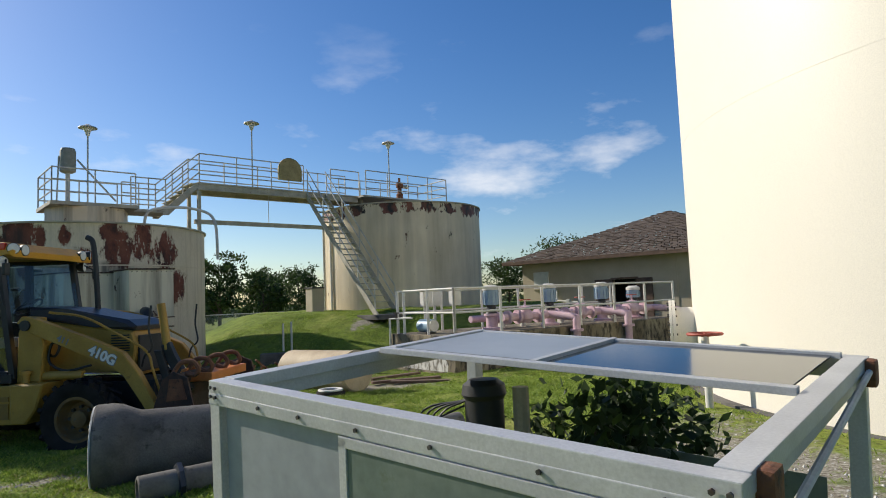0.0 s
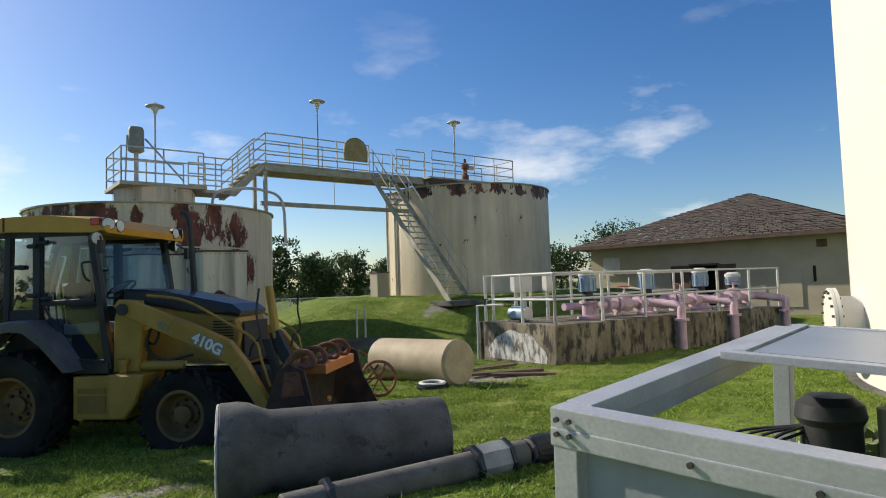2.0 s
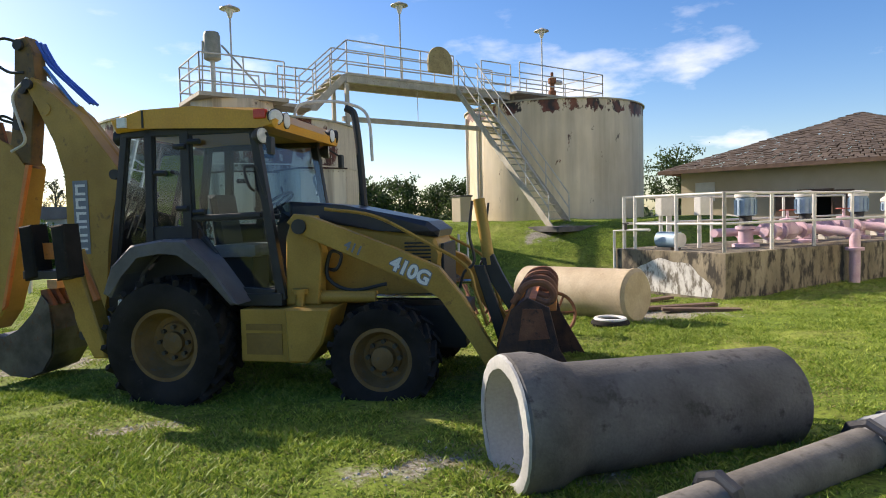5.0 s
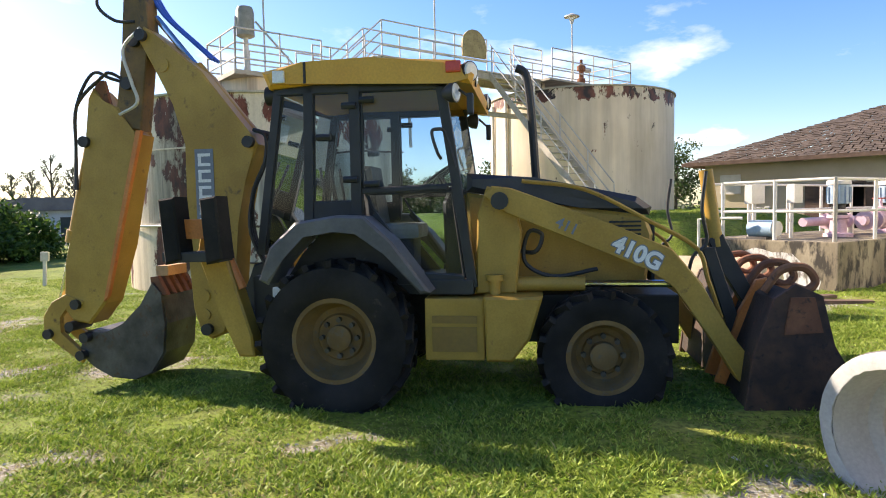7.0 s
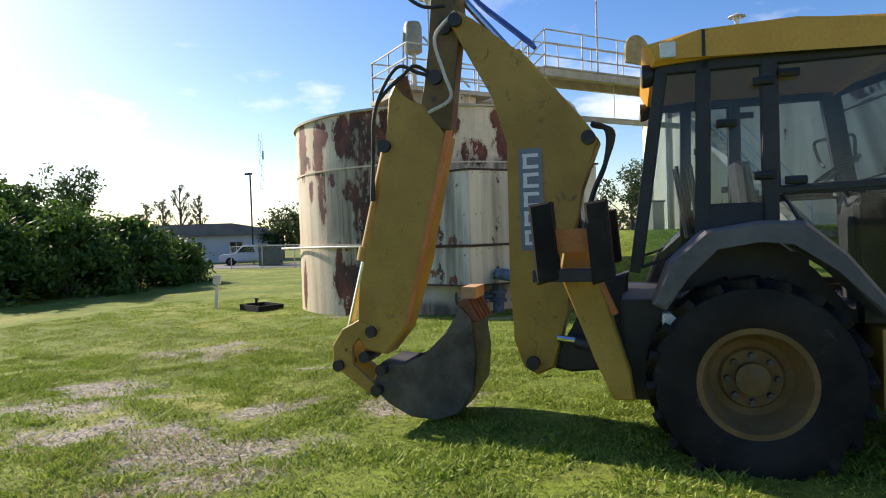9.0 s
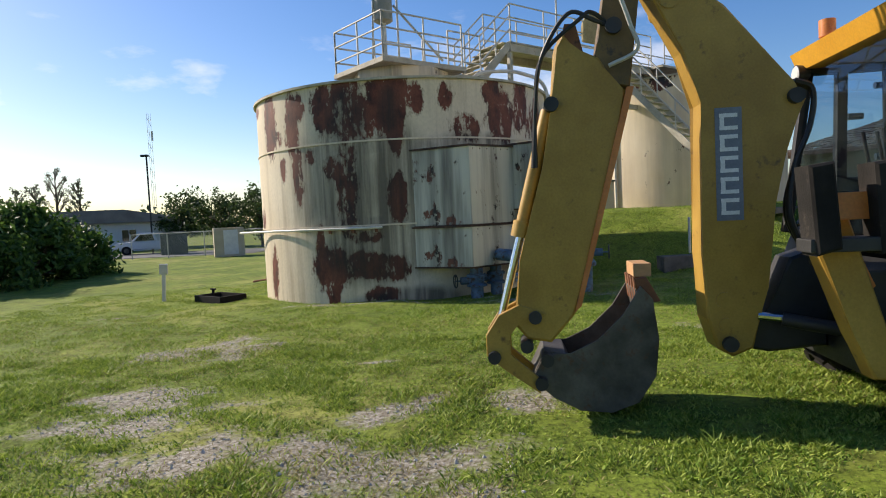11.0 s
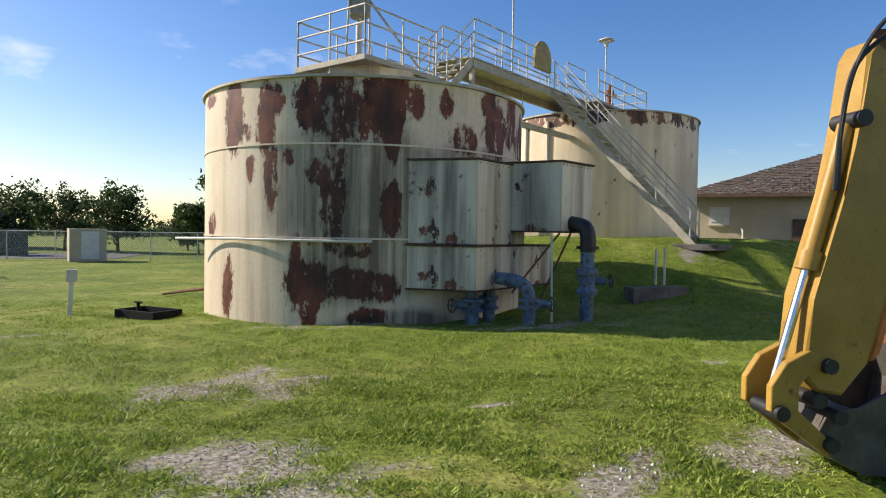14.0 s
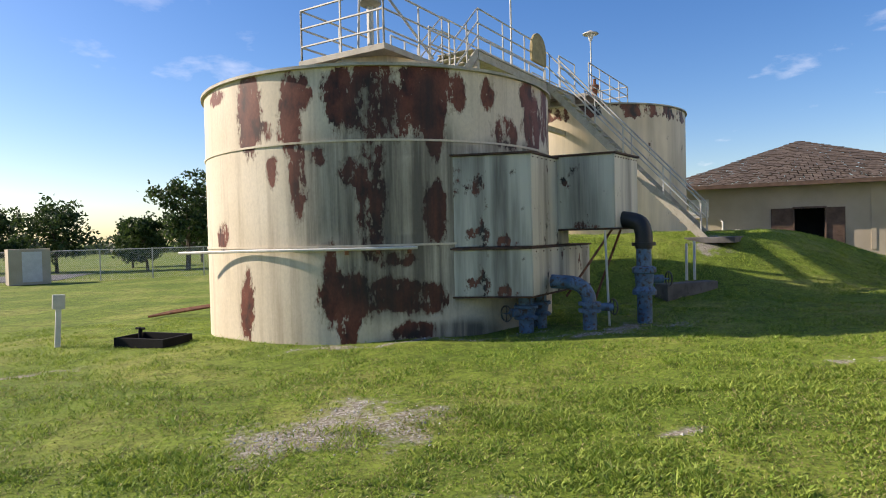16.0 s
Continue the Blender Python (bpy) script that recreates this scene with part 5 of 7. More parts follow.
part("ripper_plate", B(((3.5, 0.1, 0.92), (0.35, 1.2, 0.12)), bevel=0.02), ORANGE, bk, "orange plate on the bucket")
for y in (-0.60, -0.30):
    part("orange_rib", P([(3.02, 0.22), (3.10, 0.20), (3.34, 0.92), (3.40, 1.06), (3.32, 1.04), (3.20, 0.80)], y - 0.03, y + 0.03, 0.008), ORANGE, bk, "worn orange rib behind the bucket")
for k, y in enumerate((-0.85, -0.45, 0.05, 0.5)):
    bm = tube(bmesh.new(), bend([(3.30, y, 0.98), (3.42, y, 1.14), (3.58, y, 1.16), (3.66, y, 1.06), (3.60, y, 0.99), (3.50, y, 1.02)]), 0.032, 8)
    part("grab_hook", bm, RUSTY, bk, "curled rusty iron hook", True)
# decals on the arm
arm_face = -0.864
slope = math.atan2(-(1.36 - 1.18), 2.59 - 2.21)
dm = Matrix.Translation((2.38, arm_face, 1.275)) @ Matrix.Rotation(radians(90), 4, "X") @ Matrix.Rotation(slope, 4, "Z")
lettering("model_number", "410G", 0.175, dm, WHITE_DECAL, hoe, 0.003, 1.0, 0.035)
dm = Matrix.Translation((2.38, arm_face + 0.003, 1.275)) @ Matrix.Rotation(radians(90), 4, "X") @ Matrix.Rotation(slope, 4, "Z")
lettering("number_outline", "410G", 0.175, dm, GREY_DECAL, hoe, 0.002, 1.0, 0.085)
dm = Matrix.Translation((1.85, arm_face, 1.49)) @ Matrix.Rotation(radians(90), 4, "X") @ Matrix.Rotation(slope, 4, "Z")
lettering("fleet_number", "411", 0.12, dm, GREY_DECAL, hoe, 0.002)

# cab
CABY = 0.76


def bar(name, pts, w, y, material=BLACK, parent=hoe):
    """A square cab post along a line in x and z."""
    bm = bmesh.new()
    for (x0, z0), (x1, z1) in zip(pts, pts[1:]):
        a, b = Vector((x0, y, z0)), Vector((x1, y, z1))
        m = Matrix.Translation((a + b) / 2) @ (b - a).to_track_quat("Z", "Y").to_matrix().to_4x4()
        box(bm, (0, 0, 0), (w, w, (b - a).length + w * 0.4), m, 0.008)
    return part(name, bm, material, parent)


def pane(corners):
    """One sheet of glass; a rubber gasket round it gives the edge."""
    bm = bmesh.new()
    bm.faces.new([bm.verts.new(c) for c in corners])
    return bm


cab_roof = P([(-0.62, 2.80), (-0.26, 2.86), (0.30, 2.87), (1.00, 2.82), (1.14, 2.70), (1.12, 2.62), (0.96, 2.665), (-0.20, 2.68), (-0.56, 2.655)], -0.86, 0.86, 0.035)
roof = part("cab_roof", cab_roof, YELLOW_ROOF, hoe, "yellow cab roof")
part("roof_seam", B(((-0.24, 0, 2.77), (0.02, 1.735, 0.17))), BLACK, roof)
for s in (-1, 1):
    bar("rear_post", [(-0.50, 2.66), (-0.70, 1.30)], 0.07, s * CABY)
    bar("side_post", [(-0.24, 2.66), (-0.27, 1.45)], 0.08, s * CABY)
    bar("door_post", [(0.15, 2.66), (0.15, 1.55)], 0.09, s * CABY)
    bar("front_post", [(0.86, 2.66), (1.10, 1.02)], 0.08, s * CABY)
    bar("top_rail", [(-0.5, 2.65), (0.9, 2.65)], 0.08, s * CABY)
    bar("door_bar", [(0.20, 1.80), (0.90, 1.82)], 0.04, s * (CABY + 0.01))
    bar("door_lower_frame", [(0.30, 1.60), (0.66, 1.10), (1.02, 1.07)], 0.06, s * (CABY + 0.01))
    part("sill", B(((0.88, s * 0.74, 1.01), (0.46, 0.16, 0.12)), bevel=0.01), BLACK, hoe)
    part("side_panel", B(((-0.05, s * CABY, 1.62), (0.36, 0.05, 0.2)), bevel=0.005), BLACK, hoe)
    for name, out in (("rear_quarter_glass", [(-0.47, 2.62), (-0.27, 2.62), (-0.30, 1.45), (-0.66, 1.32)]), ("side_glass", [(-0.20, 2.62), (0.11, 2.62), (0.11, 1.72), (-0.22, 1.72)]),
                      ("door_glass", [(0.20, 2.62), (0.84, 2.62), (0.95, 1.84), (0.20, 1.82)]), ("lower_door_glass", [(0.22, 1.78), (0.94, 1.79), (1.03, 1.10), (0.66, 1.12), (0.34, 1.56)])):
        g = part(name, pane([(x, s * CABY, z) for x, z in out]), CAB_GLASS, hoe)
        g.visible_shadow = False
        part("gasket", R(*[((a[0], s * (CABY + 0.004), a[1]), (b[0], s * (CABY + 0.004), b[1]), 0.012) for a, b in zip(out, out[1:] + out[:1])], seg=6), BLACK, hoe)
    for x, z in ((0.10, 2.50), (0.10, 1.90), (0.25, 2.54), (0.28, 1.86), (-0.12, 2.25)):
        part("hinge", R(((x - 0.05, s * (CABY + 0.05), z), (x + 0.07, s * (CABY + 0.05), z), 0.028), seg=8), BLACK, hoe, smooth=True)
    part("grab_rail", tube(bmesh.new(), bend([(0.86, s * 0.80, 2.05), (0.84, s * 0.86, 2.10), (0.80, s * 0.86, 2.25), (0.84, s * 0.84, 2.28), (0.90, s * 0.80, 2.25), (0.98, s * 0.8, 1.98)]), 0.014, 6), BLACK, hoe, smooth=True)
for name, out in (("windscreen", [(0.90, 2.62), (0.91, 2.62), (1.14, 1.0), (1.13, 1.0)]), ("rear_window", [(-0.51, 2.62), (-0.50, 2.62), (-0.70, 1.32), (-0.71, 1.32)])):
    (xa, za), (xb, zb) = out[0], out[2]
    g = part(name, pane([(xa, -CABY + 0.05, za), (xa, CABY - 0.05, za), (xb, CABY - 0.05, zb), (xb, -CABY + 0.05, zb)]), CAB_GLASS, hoe)
    g.visible_shadow = False
part("cab_floor", B(((0.45, 0, 0.98), (1.3, 1.4, 0.08))), BLACK, hoe)
part("console", P([(0.80, 1.0), (1.05, 1.0), (1.0, 1.75), (0.85, 1.85), (0.78, 1.7)], -0.22, 0.22, 0.03), BLACK, hoe)
bm = bmesh.new()
mm = Matrix.Translation((0.72, 0, 1.95)) @ Matrix.Rotation(radians(-35), 4, "Y")
lathe(bm, [(0.19 + 0.015 * math.cos(k), 0.015 * math.sin(k)) for k in (i * math.pi / 3 for i in range(6))], 24, mm, True)
for k in range(3):
    rod(bm, mm @ Vector((0, 0, 0)), mm @ Vector((0.19 * math.cos(k * 2.09), 0.19 * math.sin(k * 2.09), 0)), 0.012, 6)
part("steering_wheel", bm, BLACK, hoe, smooth=True)
part("steering_column", R(((0.72, 0, 1.95), (0.9, 0, 1.65), 0.03)), BLACK, hoe)
seat = part("seat", B(((0.32, 0, 1.45), (0.5, 0.5, 0.14)), bevel=0.05), SEAT_GREY, hoe, "worn grey operator seat")
part("backrest", P([(0.08, 1.5), (0.2, 1.5), (0.12, 2.05), (0.02, 2.05)], -0.24, 0.24, 0.04), BLACK, seat)
part("seat_base", B(((0.32, 0, 1.2), (0.36, 0.36, 0.4))), BLACK, seat)
for x, z, t in ((-0.3, 1.95, 0.35), (-0.2, 1.95, 0.4)):
    part("control_lever", R(((x, -0.12, 1.5), (x - 0.08, -0.14, z + 0.1), 0.014)), BLACK, hoe)
    part("control_lever", R(((x, 0.12, 1.5), (x - 0.08, 0.14, z + 0.1), 0.014)), BLACK, hoe)


def work_lamp(x, y, z, turn, back=BLACK):
    m = Matrix.Translation((x, y, z)) @ Matrix.Rotation(radians(turn), 4, "Z") @ Matrix.Rotation(radians(90), 4, "Y")
    bm = bmesh.new()
    lathe(bm, [(0.04, -0.09), (0.075, -0.03), (0.08, 0.02)], 14, m)
    h = part("work_lamp", bm, back, hoe, smooth=True)
    bm = bmesh.new()
    lathe(bm, [(0.072, 0.021), (0.06, 0.03)], 14, m)
    part("lens", bm, LAMP_GLASS, h, smooth=True)


for s in (-1, 1):
    work_lamp(1.12, s * 0.62, 2.72, 0)
    work_lamp(1.10, s * 0.8, 2.73, s * 40)
    work_lamp(0.98, s * 0.85, 2.56, s * 20)
    work_lamp(-0.60, s * 0.72, 2.62, 180)
    part("marker_lamp", B(((0.98, s * 0.85, 2.76), (0.12, 0.06, 0.09)), bevel=0.012), RED_LENS, hoe, "red marker lamp")
    part("rear_lamp", B(((-0.46, s * 0.865, 2.745), (0.1, 0.04, 0.1)), bevel=0.012), LAMP_GLASS, hoe)
    part("mirror", B(((1.12, s * 0.95, 2.45), (0.05, 0.09, 0.16)), bevel=0.015), BLACK, hoe)
    part("mirror_arm", R(((1.0, s * 0.8, 2.6), (1.12, s * 0.95, 2.5), 0.012)), BLACK, hoe)
    # fender arch over the rear wheel
    arch = [(-0.60, 1.10), (-0.50, 1.36), (-0.28, 1.56), (0.05, 1.61), (0.28, 1.60), (0.50, 1.40), (0.80, 1.0), (0.72, 0.99), (0.44, 1.30), (0.22, 1.48), (0.03, 1.50), (-0.22, 1.46), (-0.40, 1.28), (-0.52, 1.06)]
    y0, y1 = (-1.09, -0.74) if s < 0 else (0.74, 1.09)
    part("fender", P(arch, y0, y1, 0.02), FENDER_GREY, hoe, "faded dark grey plastic fender")
    part("fender_liner", P([(-0.5, 1.1), (-0.38, 1.28), (-0.2, 1.46), (0.2, 1.47), (0.42, 1.28), (0.64, 1.0), (0.4, 1.0), (0.1, 1.2), (-0.2, 1.2)], s * 0.64 - 0.03, s * 0.64 + 0.03), BLACK, hoe)
part("beacon", R(((-0.55, 0.3, 2.82), (-0.55, 0.3, 2.95), 0.06), seg=12), ORANGE, hoe, smooth=True)

# backhoe boom, dipper and bucket
boom_out = [(-2.10, 3.30), (-2.04, 3.42), (-1.90, 3.32), (-1.48, 2.98), (-1.02, 2.40), (-0.94, 2.28), (-1.10, 1.92), (-1.16, 1.55), (-1.22, 0.95), (-1.33, 0.50), (-1.47, 0.44), (-1.58, 0.50), (-1.65, 0.72), (-1.67, 1.2), (-1.64, 2.30), (-1.77, 2.68)]
boom = part("boom", P(boom_out, -0.25, 0.05, 0.02), YELLOW, hoe, "yellow digging boom")
for c, r in (((-1.86, 3.05), 0.07), ((-1.53, 0.86), 0.06), ((-1.52, 0.68), 0.05)):
    part("boss", R(((c[0], -0.262, c[1]), (c[0], 0.16, c[1]), r), seg=16), YELLOW, boom, smooth=True)
for c in ((-1.02, 2.30), (-1.50, 0.54), (-2.05, 3.33)):
    part("pin", R(((c[0], -0.30, c[1]), (c[0], 0.2, c[1]), 0.055), seg=14), BLACK, boom, smooth=True)
# decal on the boom: a grey-blue panel with five pale blocks
part("decal_panel", B(((-1.475, -0.2535, 1.845), (0.185, 0.004, 0.81))), GREY_DECAL, boom)
for k in range(5):
    z = 1.845 + (2 - k) * 0.152
    part("decal_block", B(((-1.475, -0.257, z + 0.045), (0.125, 0.004, 0.028)), ((-1.475, -0.257, z - 0.045), (0.125, 0.004, 0.028)), ((-1.52, -0.2572, z), (0.03, 0.004, 0.10))), WHITE_DECAL, boom)
part("boom_cylinder", R(((-1.10, -0.05, 2.42), (-1.62, -0.05, 3.06), 0.065), seg=12), YELLOW, hoe, smooth=True)
part("boom_rod", R(((-1.62, -0.05, 3.06), (-2.02, -0.05, 3.55), 0.032), seg=10), CHROME, hoe, smooth=True)
for dy in (-0.06, 0.0, 0.06):
    part("blue_hose", tube(bmesh.new(), bend([(-1.45, dy, 3.12), (-1.65, dy, 3.3), (-1.92, dy, 3.55), (-2.05, dy, 3.75), (-2.10, dy, 3.85)]), 0.018, 6), BLUE_HOSE, hoe, smooth=True)
part("hose", tube(bmesh.new(), bend([(-2.2, -0.2, 3.82), (-2.4, -0.25, 3.85), (-2.5, -0.25, 3.65), (-2.35, -0.22, 3.5), (-2.15, -0.2, 3.48)]), 0.016, 6), BLACK, hoe, smooth=True)
ext = part("dipper_head", P([(-2.26, 3.86), (-2.12, 3.88), (-2.02, 3.70), (-2.02, 3.40), (-2.14, 2.45), (-2.42, 2.50), (-2.30, 3.20)], -0.20, -0.02, 0.015), worn("dark_yellow", (0.10, 0.06, 0.015), (0.2, 0.115, 0.03), (0.04, 0.03, 0.02), 0.6, 0, 4, 50, 0.56), hoe, "dark greasy dipper head")
for c in ((-2.19, 3.78), (-2.16, 3.30), (-2.25, 2.9)):
    part("pin", R(((c[0], -0.24, c[1]), (c[0], 0.02, c[1]), 0.06), seg=14), BLACK, ext, smooth=True)
dip = part("dipper", P([(-2.68, 2.78), (-2.62, 2.88), (-2.50, 2.72), (-2.36, 2.68), (-2.22, 2.44), (-2.17, 2.42), (-2.42, 1.35), (-2.60, 0.78), (-2.78, 0.57), (-2.96, 0.60), (-3.06, 0.72), (-3.0, 1.2), (-2.80, 1.9), (-2.72, 2.35)], -0.22, 0.08, 0.02), YELLOW, hoe, "long yellow dipper arm")
part("dipper_rail", P([(-2.17, 2.45), (-2.12, 2.45), (-2.55, 0.85), (-2.60, 0.80)], -0.24, -0.19), ORANGE, dip, "orange edge rail")
part("dipper_bracket", P([(-2.66, 2.72), (-2.60, 2.95), (-2.52, 2.95), (-2.46, 2.7)], -0.18, -0.14), RUSTY, dip)
part("pin", R(((-2.72, -0.26, 2.36), (-2.72, 0.0, 2.36), 0.055), seg=14), BLACK, dip, smooth=True)
part("bucket_ram", R(((-2.74, -0.12, 2.33), (-2.98, -0.12, 1.42), 0.055), seg=12), YELLOW, hoe, smooth=True)
part("ram_gland", R(((-2.96, -0.12, 1.50), (-2.99, -0.12, 1.38), 0.075), seg=12), YELLOW, hoe, smooth=True)
part("ram_rod", R(((-2.98, -0.12, 1.42), (-3.20, -0.12, 0.62), 0.030), seg=10), CHROME, hoe, smooth=True)
for y in (-0.2, 0.08):
    part("bucket_link", P([(-3.28, 0.48), (-3.28, 0.64), (-3.18, 0.79), (-3.02, 0.87), (-2.82, 0.80), (-2.86, 0.74), (-3.0, 0.76), (-3.10, 0.64), (-3.10, 0.48), (-2.86, 0.28), (-2.88, 0.18), (-3.16, 0.38)], y - 0.03, y + 0.03, 0.006), YELLOW, hoe)
for c in ((-3.22, 0.47), (-2.90, 0.77), (-2.97, 0.55), (-2.82, 0.44), (-2.87, 0.26)):
    part("pin", R(((c[0], -0.27, c[1]), (c[0], 0.02, c[1]), 0.05), seg=12), BLACK, hoe, smooth=True)
for k, (x0, z0) in enumerate(((-2.58, 2.9), (-2.5, 2.85))):
    part("hose", tube(bmesh.new(), bend([(-2.25, -0.16, 2.9), (-2.4, -0.24, 2.95 + 0.05 * k), (x0, -0.26, z0 + 0.1), (-2.78, -0.24, 2.7), (-2.84, -0.2, 2.3), (-2.85 - 0.02 * k, -0.2, 1.9)]), 0.016, 6), BLACK, hoe, smooth=True)
part("hose", tube(bmesh.new(), bend([(-2.05, -0.27, 3.4), (-2.22, -0.3, 3.2), (-2.15, -0.3, 2.9), (-2.10, -0.3, 2.7), (-2.3, -0.28, 2.6)]), 0.016, 6), GALV, hoe, smooth=True)
for k in range(3):
    part("hose", tube(bmesh.new(), bend([(-1.0, -0.2 + k * 0.05, 2.42), (-0.88 + 0.02 * k, -0.2 + k * 0.05, 2.35), (-0.90, -0.2, 2.1), (-1.02, -0.22, 1.8), (-1.05, -0.22 + 0.04 * k, 1.45), (-0.9, -0.2, 1.1)]), 0.02, 6), BLACK, hoe, smooth=True)
shell_in = [(-2.64, 0.399), (-2.6, 0.228), (-2.46, 0.123), (-2.28, 0.123), (-2.12, 0.342), (-2.07, 0.589), (-2.13, 0.931)]
shell_out = [(-2.1, 0.988), (-2.02, 0.874), (-1.98, 0.57), (-2.01, 0.285), (-2.14, 0.0855), (-2.34, 0.0095), (-2.58, 0.0285), (-2.78, 0.133), (-2.94, 0.285), (-2.84, 0.494), (-2.68, 0.475)]
db = part("digging_bucket", P(shell_out + shell_in, -0.17, 0.37, 0.0), STEEL, hoe, "dark steel digging bucket with worn teeth")
for y in (-0.18, 0.38):
    part("bucket_side", P([(-2.94, 0.285), (-2.84, 0.475), (-2.64, 0.475), (-2.44, 0.57), (-2.24, 0.76), (-2.11, 0.978), (-2.02, 0.874), (-1.99, 0.57), (-2.02, 0.285), (-2.15, 0.0902), (-2.34, 0.0142), (-2.58, 0.0333), (-2.78, 0.138)], y - 0.012, y + 0.012, 0.003), STEEL, db, "scraped steel bucket side")
for k in range(5):
    y = -0.14 + k * 0.12
    part("tooth", P([(-2.12, 0.836), (-1.96, 0.855), (-2.06, 1.04), (-2.14, 1.03)], y - 0.03, y + 0.03, 0.006), RUSTY, db, "rusty bucket tooth")
timber = thing("timber_block", BH @ Matrix.Translation((-2.07, 0.10, 1.035)), "short raw timber block lying on the bucket teeth", "timber block")
part("block", B(((0, 0, 0.05), (0.13, 0.34, 0.10)), bevel=0.006), WOOD_NEW, timber)
# swing frame and folded stabilisers
part("swing_casting", P([(-1.40, 0.50), (-1.20, 0.46), (-0.80, 0.50), (-0.75, 1.25), (-1.05, 1.15), (-1.18, 0.8)], -0.2, 0.1, 0.02), BLACK, hoe)
part("swing_cylinder", R(((-1.15, -0.3, 0.72), (-0.6, -0.5, 0.62), 0.05), seg=12), BLACK, hoe, smooth=True)
part("swing_rod", R(((-1.3, -0.25, 0.74), (-1.1, -0.3, 0.72), 0.03), seg=10), CHROME, hoe, smooth=True)
for s in (-1, 1):
    y = s * 0.85
    st = part("stabiliser_leg", P([(-1.16, 1.50), (-1.02, 1.52), (-0.74, 0.62), (-0.72, 0.44), (-0.86, 0.44), (-0.98, 0.72), (-1.20, 1.30)], y - 0.09, y + 0.09, 0.015), YELLOW, hoe)
    part("foot_bar", B(((-1.10, s * 1.08, 1.52), (0.34, 0.08, 0.16)), bevel=0.01), ORANGE, st)
    for x in (-1.27, -0.92):
        part("rubber_pad", P([(x - 0.08, 1.76), (x + 0.06, 1.78), (x + 0.10, 1.28), (x - 0.04, 1.24)], s * 1.12 - 0.12, s * 1.12 + 0.10, 0.015), RUBBER, st, "thick black rubber pad")
    part("foot_pan", B(((-1.09, s * 1.12, 1.30), (0.5, 0.2, 0.08)), bevel=0.01), BLACK, st)
    part("stabiliser_cylinder", R(((-0.86, y, 1.0), (-1.1, y, 1.55), 0.05), seg=10), ORANGE, hoe, smooth=True)
    part("rear_light", B(((-0.48, s * 0.9, 0.98), (0.12, 0.12, 0.1)), bevel=0.02), LAMP_GLASS, hoe)

# ---- aluminium cage with sliding panels ----
CA, CB_, CZ = 2.18, 1.85, 1.22
CG = pose(-1.033, 3.0, 0, 2.85, 2.67, -40.5)
cage = thing("aluminium_enclosure", CG, "open aluminium-framed enclosure with sliding acrylic panels", "enclosure")
g0 = -0.05
for u in (0, CA):
    for v in (0, CB_):
        part("corner_post", B(((u, v, (CZ - 0.05 + g0) / 2), (0.075, 0.075, CZ - 0.05 - g0)), bevel=0.004), ALU, cage)
for v in (0, CB_):
    part("top_rail", B(((CA / 2, v, CZ - 0.03), (CA + 0.09, 0.075, 0.06)), ((CA / 2, v - 0.03 if v == 0 else v + 0.03, CZ - 0.08), (CA + 0.09, 0.02, 0.05)), bevel=0.004), ALU, cage)
    part("bottom_rail", B(((CA / 2, v, 0.1), (CA, 0.06, 0.08)), bevel=0.004), ALU, cage)
for u in (0, CA):
    part("top_rail", B(((u, CB_ / 2, CZ - 0.026), (0.085, CB_ - 0.08, 0.058)), ((u, CB_ / 2, CZ - 0.09), (0.03, CB_ - 0.08, 0.07)), bevel=0.004), ALU, cage)
    part("bottom_rail", B(((u, CB_ / 2, 0.1), (0.06, CB_ - 0.08, 0.08)), bevel=0.004), ALU, cage)
for u in (0, CA):
    for v in (0, CB_):
        for du, dv, dz in ((0.02, -0.042, -0.03), (-0.02, -0.042, -0.03), (0.02, -0.042, -0.07), (-0.02, -0.042, -0.07)):
            c = Vector((u + du, v + (dv if v == 0 else -dv), CZ + dz))
            part("bolt", R((c, c + Vector((0, -0.01 if v == 0 else 0.01, 0)), 0.008), seg=6), STEEL, cage)
for u in (0.35, 0.62, 0.95, 1.3, 1.7, 2.05):
    part("rivet", R(((u, -0.041, CZ - 0.075), (u, -0.049, CZ - 0.075), 0.008), seg=8), STEEL, cage)
part("side_panel", B(((0.45, -0.005, 0.64), (0.80, 0.008, 0.99))), FROSTED, cage, "scratched pale green acrylic panel")
sash = part("sliding_panel", B(((1.56, -0.03, 0.61), (1.34, 0.008, 0.92))), MURKY, cage, "murky olive acrylic sliding panel")
part("sash_frame", B(((1.56, -0.03, 1.09), (1.42, 0.02, 0.04)), ((0.87, -0.03, 0.61), (0.04, 0.02, 0.99)), ((2.25, -0.03, 0.61), (0.04, 0.02, 0.99)), bevel=0.003), ALU, sash)
part("side_panel", B(((CA / 2 + 0.3, CB_ + 0.005, 0.4), (CA * 0.6, 0.008, 0.5))), MURKY, cage)
# roof panels over the far half
u0, u1, um = 0.06, CA - 0.06, 1.03
part("track", B(((CA / 2, 0.96, CZ + 0.006), (CA - 0.1, 0.05, 0.03)), bevel=0.003), ALU, cage)
part("track", B(((CA / 2, CB_ - 0.05, CZ + 0.006), (CA - 0.1, 0.04, 0.03)), bevel=0.003), ALU, cage)
part("divider", B(((um, (0.96 + CB_) / 2, CZ + 0.012), (0.035, CB_ - 1.02, 0.025)), bevel=0.003), ALU, cage)
part("divider", B(((0.10, (0.96 + CB_) / 2, CZ + 0.012), (0.05, CB_ - 1.02, 0.025)), bevel=0.003), ALU, cage)
